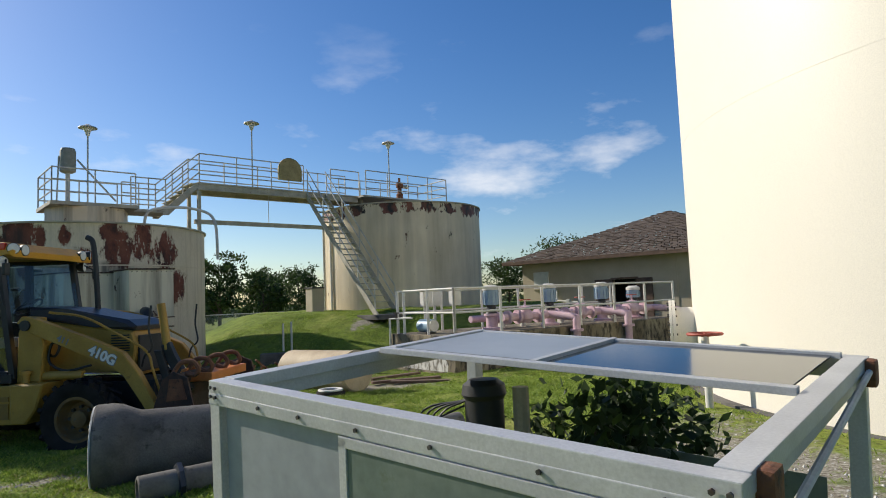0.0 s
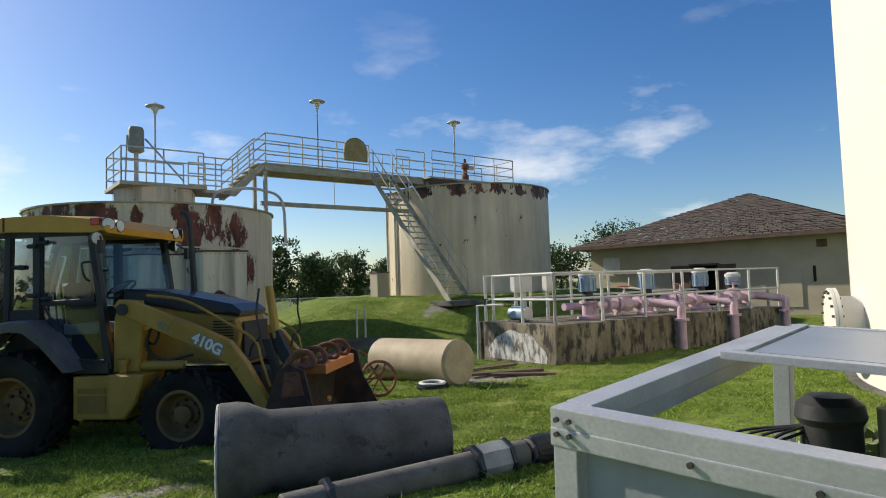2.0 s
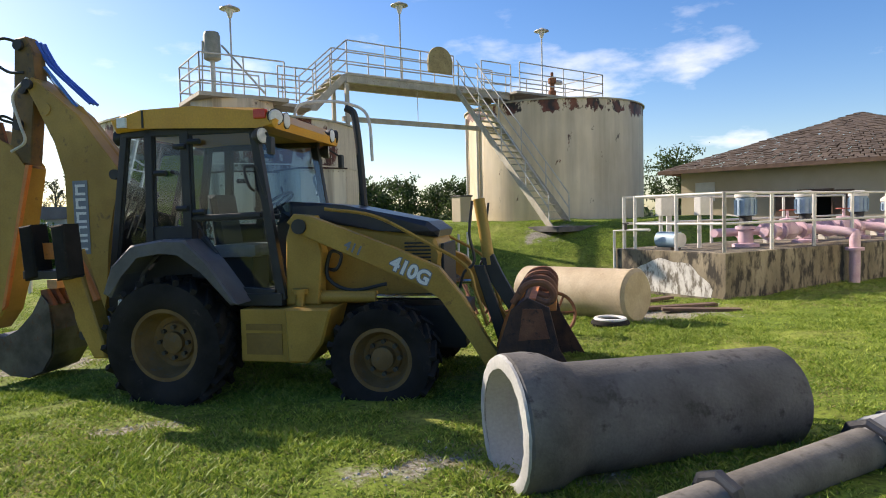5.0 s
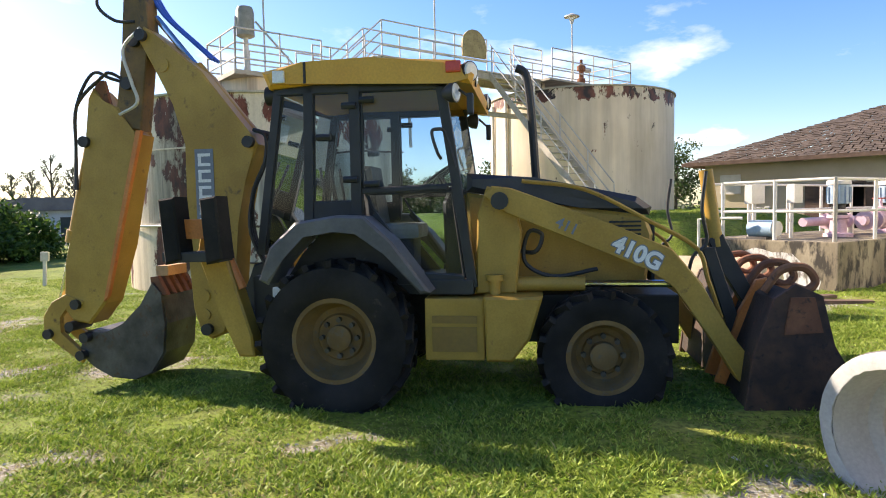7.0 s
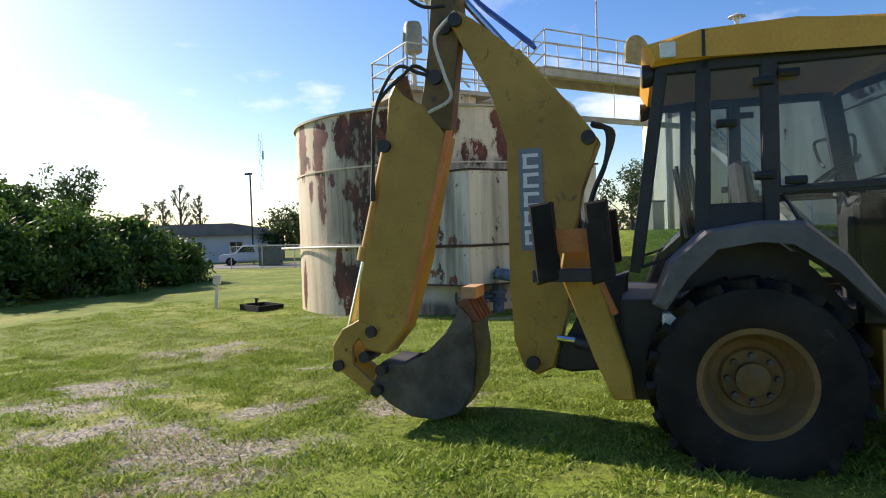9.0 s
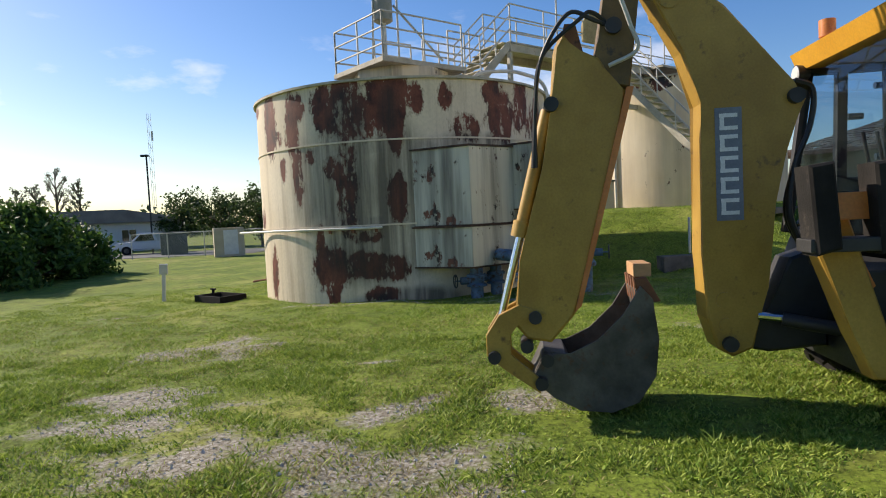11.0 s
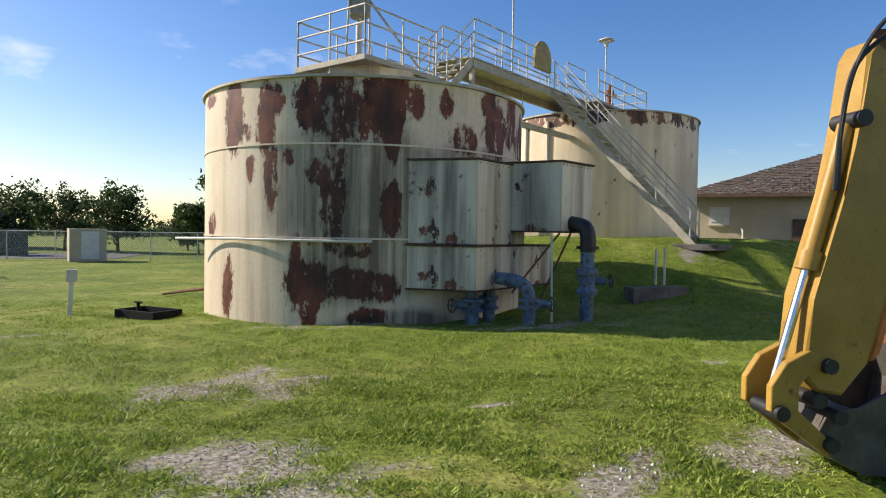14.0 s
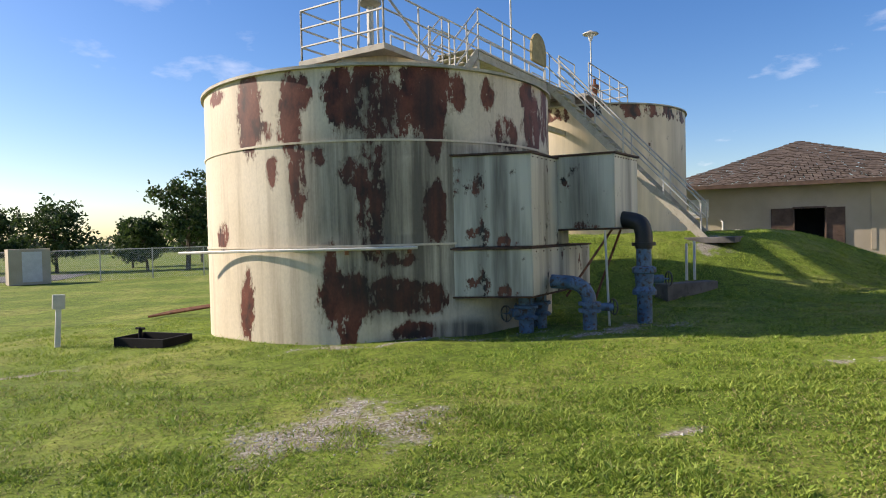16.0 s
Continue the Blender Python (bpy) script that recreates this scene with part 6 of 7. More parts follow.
part("roof_panel", B((((0.12 + um) / 2, (0.96 + CB_) / 2, CZ + 0.012), (um - 0.16, CB_ - 1.08, 0.008))), FROSTED, cage, "frosted grey roof panel")
part("roof_panel", B((((u1 + um) / 2, (0.96 + CB_) / 2, CZ + 0.004), (u1 - um - 0.05, CB_ - 1.08, 0.008))), DARK_GLASS, cage, "dark glossy roof panel reflecting the sky")
part("stay", R(((CA + 0.06, 0.12, CZ - 0.2), (CA + 0.06, CB_ - 0.1, CZ - 0.05), 0.014)), GALV, cage)
for v in (0.12, CB_ - 0.05):
    part("hinge_block", B(((CA + 0.06, v, CZ - 0.06), (0.05, 0.09, 0.12)), bevel=0.02), RUSTY, cage, "rusted hinge")
stump = thing("well_head", Matrix.Translation((0.21, 4.0, gz(0.2, 4.0))), "dark capped well pipe with loose wires inside the enclosure", "well head")
part("casing", R(((0, 0, 0), (0, 0, 1.0), 0.12), seg=16), BLACK, stump, smooth=True)
bm = bmesh.new()
lathe(bm, [(0.122, 0.98), (0.14, 1.01), (0.13, 1.07), (0.09, 1.10)], 16)
part("cap", bm, BLACK, stump, smooth=True)
part("riser_pipe", R(((0.22, -0.05, 0), (0.22, -0.05, 1.05), 0.05), seg=10), STUCCO, stump, smooth=True)
for k in range(4):
    part("wire", tube(bmesh.new(), bend([(-0.1, 0, 0.98), (-0.3 - 0.04 * k, 0.06 * k, 0.85), (-0.45, 0.05 * k, 0.3), (-0.42 - 0.05 * k, 0, 0.0)]), 0.007, 5), BLACK, stump)
part("wire", tube(bmesh.new(), bend([(-0.1, 0, 0.95), (-0.6, 0.1, 0.75), (-1.2, 0.0, 0.72)]), 0.007, 5), BLACK, stump)


def leaf_cloud(name, centres, spread, count, size, material, parent, seed, flat=0.8):
    """Many small leaves scattered round a set of twig ends."""
    rng = np.random.default_rng(seed)
    c = np.asarray(centres, float)
    pick = rng.integers(0, len(c), count)
    p = c[pick] + rng.normal(0, 1, (count, 3)) * spread * np.array([1, 1, flat])
    a = rng.normal(0, 1, (count, 3))
    a /= np.linalg.norm(a, axis=1)[:, None]
    b = np.cross(a, rng.normal(0, 1, (count, 3)))
    b /= np.linalg.norm(b, axis=1)[:, None]
    s = rng.uniform(0.6, 1.3, (count, 1)) * size
    v = np.stack([p - a * s, p + b * s * 0.45, p + a * s, p - b * s * 0.45], 1).reshape(-1, 3)
    f = np.arange(count * 4).reshape(-1, 4)
    return from_arrays(name, v.tolist(), f.tolist(), material, parent)


rs = np.random.default_rng(8)
vine = thing("vine_bush", Matrix.Translation((1.05, 3.75, gz(1.05, 3.75))), "dark green leafy vine growing through the enclosure", "bush")
tips = [(rs.uniform(-0.45, 0.45), rs.uniform(-0.45, 0.5), rs.uniform(0.1, 1.0)) for _ in range(26)]
bm = bmesh.new()
for t in tips[:16]:
    tube(bm, bend([(t[0] * 0.2, t[1] * 0.2, 0), (t[0] * 0.6, t[1] * 0.6, t[2] * 0.6), t], 4), 0.008, 5)
part("stem", bm, BARK, vine)
leaf_cloud("leaves", tips, 0.12, 3800, 0.05, LEAF_VINE, vine, 2)

# ---- concrete pipe with a bell end, kerb pieces, tan cylinder, and litter by it ----
ax0, ax1 = Vector((-3.62, 6.58, 0.155)), Vector((-1.72, 7.33, 0.14))
d = (ax1 - ax0).normalized()
pm = Matrix.Translation(ax0) @ d.to_track_quat("Z", "Y").to_matrix().to_4x4()
cp = thing("concrete_pipe", pm, "grey concrete sewer pipe with a bell end lying on grass", "pipe")
L_ = (ax1 - ax0).length
bm = bmesh.new()
lathe(bm, [(0.355, 0.0), (0.425, 0.008), (0.442, 0.03), (0.445, 0.17), (0.43, 0.26), (0.376, 0.38), (0.356, 0.44), (0.352, L_ - 0.02), (0.34, L_), (0.27, L_), (0.27, 0.26), (0.325, 0.22)], 48, None, True)
part("pipe_wall", bm, CONCRETE, cp, smooth=True)
bm = bmesh.new()
lathe(bm, [(0.269, L_ - 0.01), (0.269, 0.262), (0.323, 0.222), (0.352, 0.004), (0.348, 0.004), (0.319, 0.222), (0.265, 0.262), (0.265, L_ - 0.01)], 48, None, True)
part("pipe_lining", bm, CONCRETE_IN, cp, "pale smooth concrete inside", True)
bm = bmesh.new()
lathe(bm, [(0.350, 0.002), (0.350, -0.006), (0.40, -0.009), (0.428, -0.002), (0.436, 0.014), (0.425, 0.006)], 64, None, True)
chip = random.Random(6)
for v in bm.verts:
    v.co += Vector((chip.uniform(-1, 1), chip.uniform(-1, 1), chip.uniform(-0.5, 0.5))) * 0.004
part("chipped_rim", bm, CONCRETE_IN, cp, "pale chipped rim of the bell end", True)


def pipe_length(p, q, r, label):
    """A length of round drain pipe half sunk in the grass, open at its ends."""
    p, q = Vector(p), Vector(q)
    t = thing("drain_pipe", Matrix.Translation(p) @ (q - p).to_track_quat("Z", "Y").to_matrix().to_4x4(), label, "pipe", "drain pipes in the grass")
    n = (q - p).length
    bm = bmesh.new()
    lathe(bm, [(r - 0.012, 0.0), (r, 0.01), (r, n - 0.01), (r - 0.012, n), (r - 0.03, n), (r - 0.03, 0.0)], 28, None, True)
    part("pipe_wall", bm, DRAIN, t, smooth=True)
    return t, n


run_a, len_a = pipe_length((-2.80, 5.78, -0.05), (-0.96, 7.02, 0.02), 0.125, "grey drain pipe with a faceted coupling lying in grass")
bm = bmesh.new()
lathe(bm, [(0.128, len_a * 0.74), (0.165, len_a * 0.76), (0.175, len_a * 0.83), (0.165, len_a * 0.90), (0.128, len_a * 0.92)], 8)
part("coupling", bm, DRAIN_PALE, run_a, "faceted pale coupling")
for f in (0.16, 0.755, 0.905):
    bm = bmesh.new()
    lathe(bm, [(0.15, len_a * f - 0.03), (0.178, len_a * f - 0.02), (0.178, len_a * f + 0.02), (0.15, len_a * f + 0.03)], 8)
    part("band", bm, HOOD_BLACK, run_a, "dark blue-black band")
run_b, len_b = pipe_length((-0.93, 7.04, 0.02), (0.10, 7.84, 0.04), 0.125, "weathered grey drain pipe with torn black wrapping on grass")
bm = bmesh.new()
lathe(bm, [(0.128, 0.02), (0.140, 0.04), (0.145, 0.16), (0.138, 0.27), (0.128, 0.30)], 20)
for v in bm.verts:
    v.co += Vector((chip.uniform(-1, 1), chip.uniform(-1, 1), chip.uniform(-3, 3))) * 0.008
part("wrapping", bm, BLACK, run_b, "torn black plastic wrapping")

c0, c1 = Vector((-1.75, 12.35, 0.20)), Vector((-3.3, 13.75, 0.16))
tm = Matrix.Translation(c0) @ (c1 - c0).normalized().to_track_quat("Z", "Y").to_matrix().to_4x4()
tc_ = thing("tan_cylinder", tm, "tan steel cylinder lying on its side on the ground", "cylinder")
bm = bmesh.new()
lathe(bm, [(0.05, -0.02), (0.36, -0.015), (0.40, 0.02), (0.40, 2.1), (0.36, 2.14), (0.05, 2.15)], 36)
part("shell", bm, TAN_TANK, tc_, smooth=True)
bm = bmesh.new()
lathe(bm, [(0.402, 0.03), (0.412, 0.03), (0.412, 0.07), (0.402, 0.07)], 36, None, True)
part("end_band", bm, TAN_TANK, tc_, smooth=True)
rg = thing("pale_ring", Matrix.Translation((-2.2, 11.95, gz(-2.2, 11.95) + 0.02)), "pale plastic ring lying on a dark tyre", "ring")
bm = bmesh.new()
lathe(bm, [(0.20 + 0.035 * math.cos(k), 0.09 + 0.025 * math.sin(k)) for k in (i * math.pi / 4 for i in range(8))], 28, None, True)
part("ring", bm, WINDOW_WHITE, rg, smooth=True)
bm = bmesh.new()
lathe(bm, [(0.22 + 0.055 * math.cos(k), 0.03 + 0.05 * math.sin(k)) for k in (i * math.pi / 4 for i in range(8))], 28, None, True)
part("tyre", bm, RUBBER, rg, smooth=True)
for k, (x, y, turn, ln) in enumerate(((-0.9, 13.6, 20, 1.5), (-0.6, 13.2, -5, 1.2), (-1.2, 14.4, 40, 1.3))):
    pk = thing("plank", pose(x, y, gz(x, y) + 0.0, 0, 0, turn), "grey weathered plank lying by the plinth", "plank", "loose planks")
    part("board", B(((0, 0, 0.03), (ln, 0.16, 0.05)), bevel=0.006), WOOD_DARK, pk)
sw = thing("spoked_wheel", pose(-3.0, 11.3, 0.12, 75, 0, 20), "rusty spoked iron handwheel leaning by the bucket", "wheel")
bm = bmesh.new()
lathe(bm, [(0.27 + 0.025 * math.cos(k), 0.025 * math.sin(k)) for k in (i * math.pi / 3 for i in range(6))], 28, None, True)
part("wheel_rim", bm, RUSTY, sw, smooth=True)
for k in range(6):
    part("spoke", R(((0, 0, 0), (0.27 * math.cos(k * 1.047), 0.27 * math.sin(k * 1.047), 0), 0.018), seg=6), RUSTY, sw)
for k, (x, y) in enumerate(((-3.9, 12.6), (-4.6, 13.3), (-3.4, 14.6))):
    sc = thing("scrap_frame", pose(x, y, gz(x, y), 0, 0, 30 * k), "rusty tangled scrap iron heap on the grass", "scrap", "scrap by the cylinder")
    r2 = random.Random(k)
    for i in range(9):
        a = Vector((r2.uniform(-0.6, 0.6), r2.uniform(-0.5, 0.5), r2.uniform(0, 0.15)))
        part("bar", R((a, a + Vector((r2.uniform(-0.6, 0.6), r2.uniform(-0.5, 0.5), r2.uniform(0.1, 0.55))), 0.025), seg=6), RUSTY, sc)

# ---- small things round the rusted tank ----
sgn = thing("marker_post", pose(-18.15, 20.3, gz(-18.15, 20.3), 0, 3, 20), "leaning white post with a small meter box", "post")
part("post", B(((0, 0, 0.35), (0.09, 0.09, 0.75)), bevel=0.008), WHITE_PIPE, sgn)
part("meter_box", B(((0, 0, 0.82), (0.20, 0.14, 0.26)), bevel=0.012), GALV, sgn)
mh = thing("valve_pit", pose(-16.45, 19.75, gz(-16.4, 19.7), 0, 0, -35), "black open valve pit frame standing in the grass", "valve pit")
for c, size in (((0, -0.34, 0.07), (1.1, 0.05, 0.22)), ((0, 0.34, 0.07), (1.1, 0.05, 0.22)), ((-0.525, 0, 0.07), (0.05, 0.63, 0.22)), ((0.525, 0, 0.07), (0.05, 0.63, 0.22))):
    part("side", B((c, size), bevel=0.008), PIT_BLACK, mh)
part("cover", B(((0, 0, 0.03), (1.0, 0.62, 0.02))), PIT_BLACK, mh)
part("valve_stem", R(((-0.3, 0, 0.0), (-0.3, 0, 0.32), 0.035), ((-0.4, 0, 0.30), (-0.2, 0, 0.30), 0.022)), PIT_BLACK, mh)
gr = thing("steel_grating", pose(-16.2, 24.6, gz(-16.2, 24.6), 0, 0, -20), "rusty steel frame on the grass behind the tank", "frame")
for v in (-0.6, 0, 0.6):
    part("bar", R(((-0.9, v, 0.1), (0.9, v, 0.35), 0.03)), RUSTY, gr)
part("bar", R(((-0.9, -0.6, 0.1), (-0.9, 0.6, 0.1), 0.03)), RUSTY, gr)
part("bar", R(((0.9, -0.6, 0.35), (0.9, 0.6, 0.35), 0.03)), RUSTY, gr)
part("bar", R(((0.9, -0.6, 0.0), (0.9, -0.6, 0.35), 0.03), ((0.9, 0.6, 0.0), (0.9, 0.6, 0.35), 0.03)), RUSTY, gr)
pit = thing("concrete_pit", pose(-5.0, 20.0, gz(-5.0, 20.0) - 0.1, 0, 0, 10), "low concrete pit wall with two thin posts", "pit")
part("wall", B(((0, 0, 0.15), (1.6, 0.4, 0.4)), bevel=0.03), CONCRETE, pit)
part("post", R(((-0.1, -0.1, 0.4), (-0.1, -0.1, 1.25), 0.03)), WHITE_PIPE, pit)
part("post", R(((0.15, -0.1, 0.4), (0.15, -0.1, 1.3), 0.03)), WHITE_PIPE, pit)

# ---- distance ----
fz = gz(-30, 50)
fence = thing("chain_link_fence", Matrix(), "grey chain-link fence along the lawn's far edge", "fence")
F0, F1 = Vector((-34, 47.5, fz)), Vector((4, 43.5, gz(-2, 44) - 0.3))
n_post = 14
for i in range(n_post + 1):
    c = F0.lerp(F1, i / n_post)
    part("post", R((c, c + Vector((0, 0, 1.75)), 0.035), seg=6), GALV, fence)
part("top_rail", R((F0 + Vector((0, 0, 1.7)), F1 + Vector((0, 0, 1.7)), 0.025), seg=6), GALV, fence)
fd = (F1 - F0)
nw = int(fd.length / 0.11)
vs, fs = [], []
for i in range(nw):
    for s in (-1, 1):
        a = F0 + fd * (i / nw)
        b = a + fd.normalized() * (1.65 * s)
        if not 0 <= (b - F0).dot(fd.normalized()) <= fd.length:
            continue
        w = fd.normalized() * 0.006
        k = len(vs)
        vs += [tuple(a - w), tuple(a + w), tuple(b + w + Vector((0, 0, 1.68))), tuple(b - w + Vector((0, 0, 1.68)))]
        fs.append((k, k + 1, k + 2, k + 3))
from_arrays("wire_mesh", vs, fs, GALV, fence)


def tree(x, y, h, crown, seed, material=LEAF_TREE, label="broad leafy green tree standing on grass", leaves=2600, base=0.3, size=0.14, thin=False):
    r = random.Random(seed)
    z = gz(x, y)
    t = thing("tree", Matrix.Translation((x, y, z)), label, "tree", "trees in the distance")
    bm = bmesh.new()
    top_ = Vector((r.uniform(-0.3, 0.3), r.uniform(-0.3, 0.3), h * 0.92))
    tr = h * 0.028
    trunk = bend([(0, 0, -0.2), (r.uniform(-0.2, 0.2), r.uniform(-0.2, 0.2), h * 0.4), top_], 5)
    for a, b in zip(trunk, trunk[1:]):
        f0, f1 = 1 - a.z / (h * 1.05), 1 - b.z / (h * 1.05)
        rod(bm, a, b, tr * max(0.15, f0), 7, tr * max(0.12, f1))
    tips = []
    for i in range(20 if not thin else 30):
        f = base + (0.95 - base) * i / (20 if not thin else 30)
        o = trunk[min(len(trunk) - 2, int(f * (len(trunk) - 1)))]
        a = r.uniform(0, 6.28)
        reach = crown * (0.35 + 0.65 * math.sin(math.pi * min(1, (f - base) / (1 - base) * 0.85 + 0.18))) * r.uniform(0.5, 1.1)
        e = Vector((o.x + reach * math.cos(a), o.y + reach * math.sin(a), h * f + reach * (0.35 if not thin else 0.5) * r.uniform(0.4, 1.2)))
        rod(bm, o, e, tr * 0.3, 5, tr * 0.08)
        for k in range(5):
            q = Vector(o).lerp(e, r.uniform(0.5, 1.05)) + Vector((r.gauss(0, 1), r.gauss(0, 1), r.gauss(0, 0.8))) * crown * (0.17 if not thin else 0.07)
            tips.append(tuple(q))
    part("trunk", bm, BARK, t)
    leaf_cloud("crown", tips, crown * (0.115 if not thin else 0.075), leaves, size, material, t, seed)


TREES = [(-3.5, 66, 7.5, 3.0, 0), (-8.5, 68, 5.2, 2.6, 0), (1.5, 70, 6.0, 3.2, 0), (-12, 72, 5.0, 2.8, 0), (7, 72, 5.5, 3.0, 0), (-15, 66, 5.5, 2.6, 0), (12, 66, 6.5, 3.4, 0), (-20, 72, 6.0, 3.0, 0),
         (-19.5, 55, 6.6, 2.2, 0), (-22.4, 57, 3.9, 1.8, 0), (-16.0, 56, 4.8, 2.3, 0), (-29, 60, 5.0, 2.3, 0), (-34, 63, 4.6, 2.3, 0), (-39, 66, 5.2, 2.6, 0), (-25, 66, 3.4, 2.0, 0), (36, 34, 9, 3.6, 0), (40, 42, 8, 3.5, 0),
         (-64.8, 86, 11, 2.0, 1), (-62.6, 87, 9.3, 1.6, 1), (-67.2, 85, 9, 1.6, 1), (-66, 80, 8, 1.8, 1), (-48.5, 48, 8.4, 2.9, 0), (-44.4, 39.0, 6.6, 2.0, 0)]
for i, (x, y, h, c, thin) in enumerate(TREES):
    if thin:
        tree(x, y, h, c, 40 + i, LEAF_PINE, "wispy grey-green casuarina tree far off", 1800, 0.2, 0.13, True)
    else:
        tree(x, y, h, c, 40 + i, leaves=3600, size=0.17)
# tall hedge mass beside the lawn
for i, (x, y, h, c) in enumerate([(-30.5, 24, 3.0, 2.4), (-29.8, 27.5, 3.3, 2.5), (-29.6, 31, 3.0, 2.3), (-29.4, 34.0, 2.1, 1.6), (-33.0, 26, 3.9, 2.7), (-33.2, 30.5, 4.2, 2.8), (-36, 29, 5.0, 2.8), (-35, 23, 3.4, 2.8), (-32, 20, 2.8, 2.5)]):
    r = random.Random(70 + i)
    z = gz(x, y)
    t = thing("bush", Matrix.Translation((x, y, z)), "large dense glossy green bush beside the lawn", "bush", "bushes along the lawn")
    bm = bmesh.new()
    tips = []
    for k in range(90):
        a, e = r.uniform(0, 6.28), r.uniform(0.02, 1.45)
        q = Vector((c * math.cos(a) * math.cos(e), c * math.sin(a) * math.cos(e), h * math.sin(e))) * r.uniform(0.78, 1.04)
        tips.append(tuple(q))
        if k % 5 == 0:
            rod(bm, (0, 0, 0), q, 0.04, 5, 0.01)
    part("branch", bm, BARK, t)
    leaf_cloud("leaves", tips, 0.30, 7500, 0.15, LEAF_BUSH, t, 70 + i)
# low belt of far woods all round
rng = np.random.default_rng(12)
ang = rng.uniform(0, 2 * np.pi, 2600)
rad = rng.uniform(120, 150, 2600)
belt = np.stack([rad * np.cos(ang) - 8, rad * np.sin(ang) + 20, fz + np.abs(rng.normal(0, 1.5, 2600)) * (1 + 0.5 * np.sin(ang * 13))], 1)
woods = leaf_cloud("far_woods", belt, 1.0, 26000, 0.75, LEAF_FAR, None, 5)
tagged(woods, "low belt of hazy green woods on the horizon", "woods", kind="stuff")

far = thing("office_building", pose(-52.0, 59.5, fz, 0, 0, 28), "long low pale blue building with a grey roof", "building")
part("wall", B(((6, 4, 1.4), (17, 8, 2.8))), BLUE_WALL, far)
bm = bmesh.new()
prism(bm, [(-3.2, 2.75), (-3.2, 2.95), (2.5, 4.0), (9.5, 4.0), (15.2, 2.95), (15.2, 2.75)], -0.7, 8.7)
part("roof", bm, ROOF_GREY, far)
for x in (2.0, 9.8):
    w_ = part("window", B(((x, -0.03, 1.5), (1.2, 0.08, 1.1))), DARK_GLASS, far)
    part("frame", B(((x, -0.09, 1.5), (0.05, 0.04, 1.1)), ((x, -0.09, 2.08), (1.3, 0.04, 0.06)), ((x, -0.09, 0.93), (1.3, 0.04, 0.06))), WINDOW_WHITE, w_)
part("door", B(((6.0, -0.03, 1.05), (0.95, 0.08, 2.1))), GREEN_BOX, far)
part("porch_post", B(((4.5, -0.5, 1.4), (0.12, 0.12, 2.8))), WINDOW_WHITE, far)
lot = B(((-39, 53, fz + 0.012), (26, 8, 0.02)))
tagged(part("road", lot, ASPHALT), "grey asphalt parking strip", "road", kind="structure")

pick = thing("pickup_truck", pose(-37.2, 56.0, fz, 0, 0, 205), "white pickup truck parked by the fence", "pickup truck")
part("body", P([(-2.6, 0.45), (-2.6, 1.0), (-0.6, 1.02), (-0.55, 1.05), (1.2, 1.05), (2.4, 0.98), (2.6, 0.8), (2.6, 0.4)], -0.9, 0.9, 0.05), CAR_WHITE, pick)
part("cabin", P([(-0.6, 1.06), (-0.4, 1.75), (0.6, 1.75), (1.3, 1.07)], -0.8, 0.8, 0.04), CAR_WHITE, pick)
for s in (-0.81, 0.81):
    part("side_window", P([(-0.45, 1.12), (-0.3, 1.65), (0.55, 1.65), (1.05, 1.12)], s - 0.006, s + 0.006), DARK_GLASS, pick)
part("windscreen", P([(1.20, 1.10), (0.64, 1.70), (0.67, 1.72), (1.25, 1.11)], -0.7, 0.7), DARK_GLASS, pick)
for x in (-1.7, 1.65):
    for s in (-0.8, 0.8):
        w_ = part("wheel", R(((x, s - 0.12, 0.36), (x, s + 0.12, 0.36), 0.37), seg=20), RUBBER, pick, smooth=True)
        part("rim", R(((x, s - 0.125, 0.36), (x, s + 0.125, 0.36), 0.2), seg=16), STEEL, w_, smooth=True)
tb = thing("transformer_box", pose(-33.6, 52.9, fz, 0, 0, 28), "dark green utility cabinet on the grass", "utility box")
part("cabinet", B(((0, 0, 0.85), (1.9, 1.3, 1.7)), bevel=0.03), GREEN_BOX, tb)
part("lid", B(((0, 0, 1.72), (1.98, 1.38, 0.06)), bevel=0.015), GREEN_BOX, tb)
shed = thing("utility_shed", pose(-26.6, 46.2, fz, 0, 0, 25), "pale grey utility cabinet by the fence", "utility box")
part("cabinet", B(((0, 0, 0.95), (1.9, 1.3, 1.9)), bevel=0.02), STUCCO, shed)
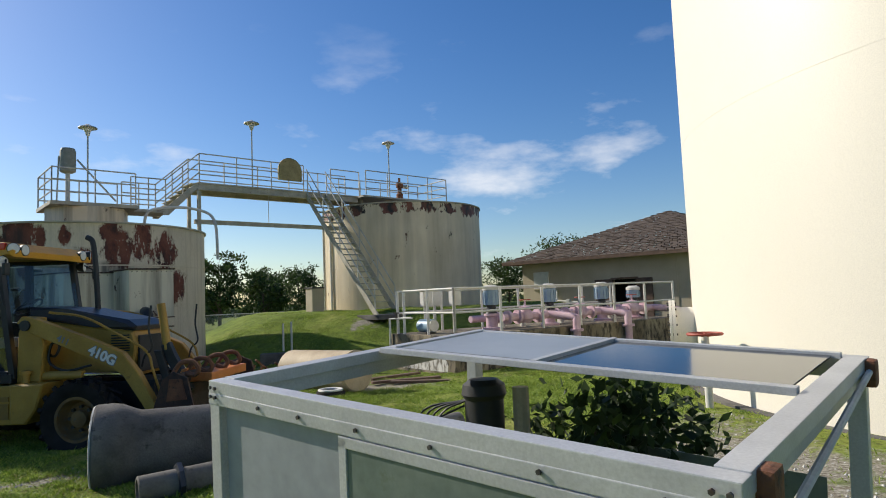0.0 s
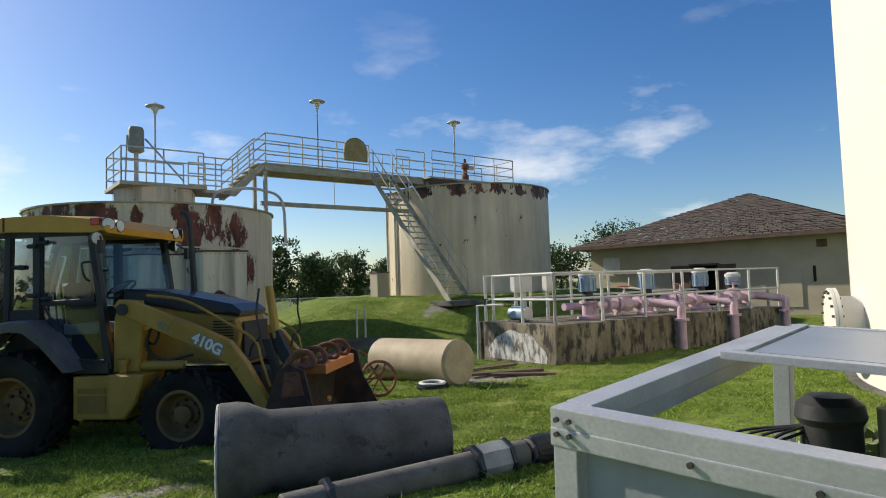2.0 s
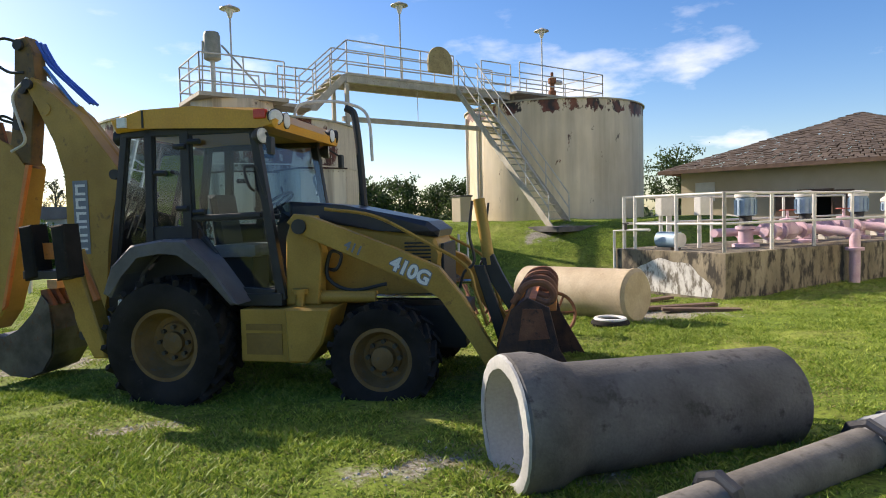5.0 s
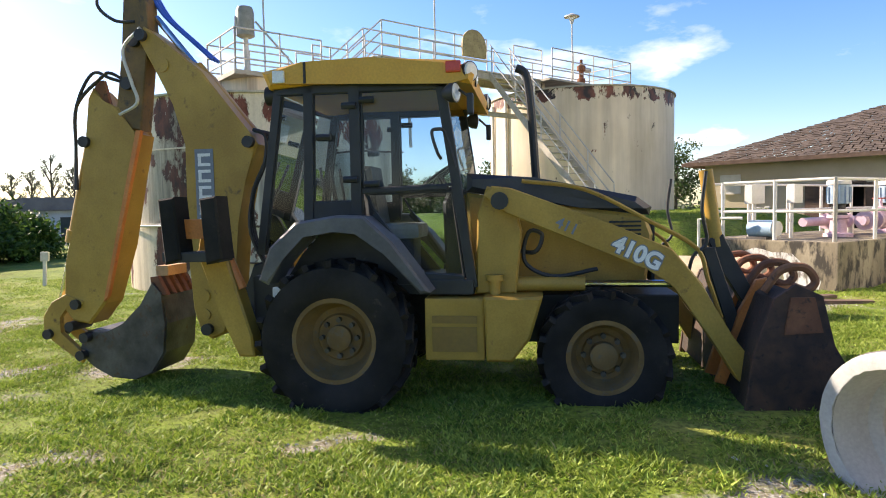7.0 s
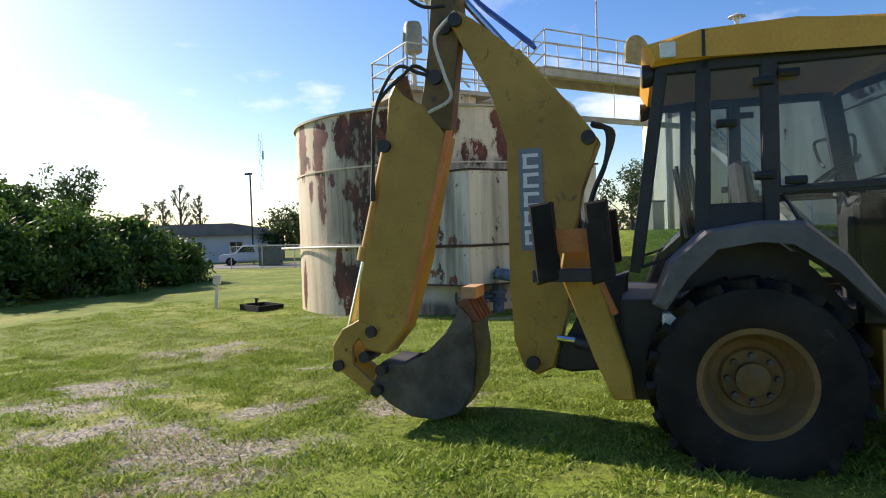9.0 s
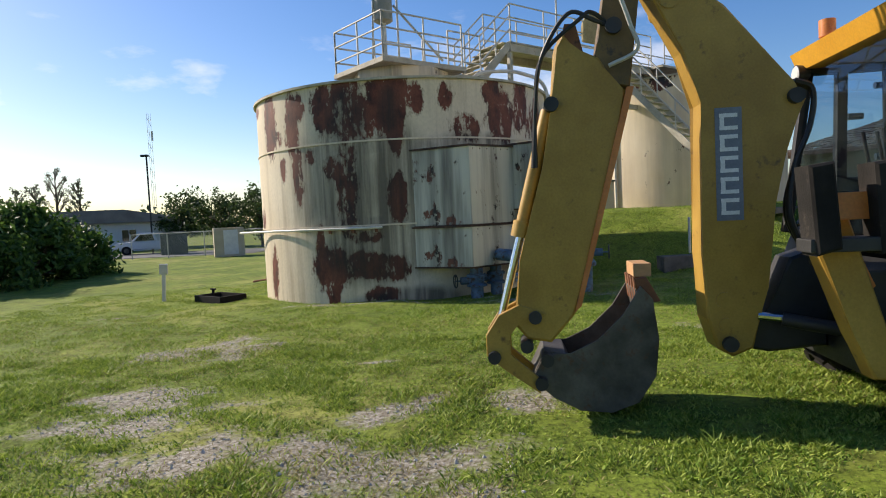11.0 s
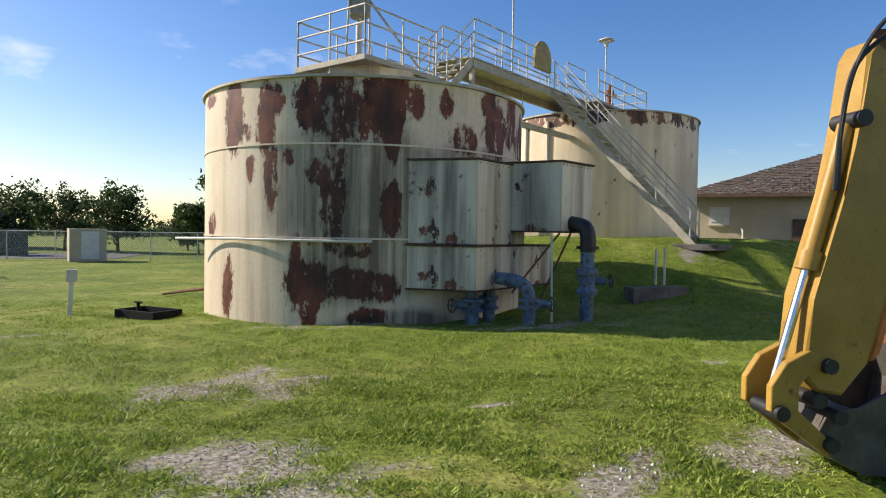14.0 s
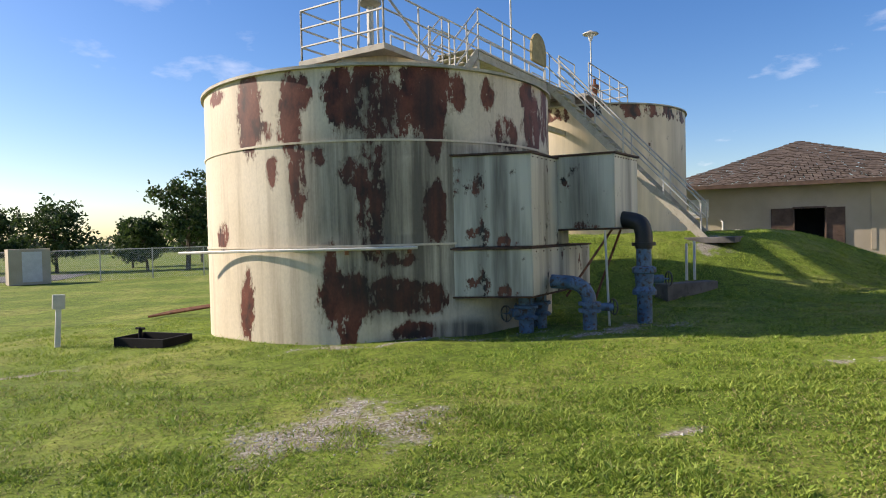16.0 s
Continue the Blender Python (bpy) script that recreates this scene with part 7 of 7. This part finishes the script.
part("door", B(((0.1, -0.66, 0.95), (0.9, 0.03, 1.6)), bevel=0.005), WINDOW_WHITE, shed)
lp = thing("street_lamp", Matrix.Translation((-36.8, 55.8, fz)), "dark slim street lamp with one small head", "street lamp")
part("pole", R(((0, 0, 0), (0, 0, 8.0), 0.07), seg=8), BLACK, lp, smooth=True)
part("head", B(((-0.15, 0, 8.05), (0.6, 0.3, 0.18)), bevel=0.03), BLACK, lp)

mast = thing("radio_mast", Matrix.Translation((-50.3, 83.0, fz)), "thin far-off lattice radio mast above the roofs", "mast")
for a in (0, 120, 240):
    c = Vector((0.25 * math.cos(radians(a)), 0.25 * math.sin(radians(a)), 0))
    part("leg", R((c, c + Vector((0, 0, 16.5)), 0.02), seg=5), GALV, mast)
for k in range(10):
    z = 0.8 + k * 1.55
    part("rung", R(((0.25, 0, z), (-0.125, 0.217, z + 0.7), 0.02), ((-0.125, 0.217, z + 0.7), (-0.125, -0.217, z + 1.1), 0.02), seg=5), GALV, mast)
part("aerial", R(((0.3, 0, 13.0), (0.3, 0, 14.2), 0.12), seg=8), WHITE_PIPE, mast)

# ---- gravel on the bare patches ----
rng = np.random.default_rng(21)
n = 60000
x, y = rng.uniform(-15, 4.2, n), rng.uniform(4, 18, n)
keep = rng.uniform(0, 1, n) < np.clip(bareness(x, y) * 0.9 - 0.3, 0, 1)
keep &= np.hypot(x - T1.x, y - T1.y) > TANK_R + 0.05
x, y = x[keep], y[keep]
n = len(x)
z = ground_z(x, y)
s = rng.uniform(0.007, 0.02, n)
oct_ = np.array([(1, 0, 0), (-0.5, 0.87, 0), (-0.5, -0.87, 0), (0.1, 0.1, 0.75)])
v = oct_[None] * s[:, None, None] * rng.uniform(0.6, 1.4, (n, 4, 3)) + np.stack([x, y, z], 1)[:, None]
f = (np.array([(0, 1, 3), (1, 2, 3), (2, 0, 3)])[None] + 4 * np.arange(n)[:, None, None]).reshape(-1, 3)
grav = from_arrays("gravel", v.reshape(-1, 3).tolist(), f.tolist(), GRAVEL)
tagged(grav, "loose pale limestone gravel on worn ground", "gravel", kind="stuff")
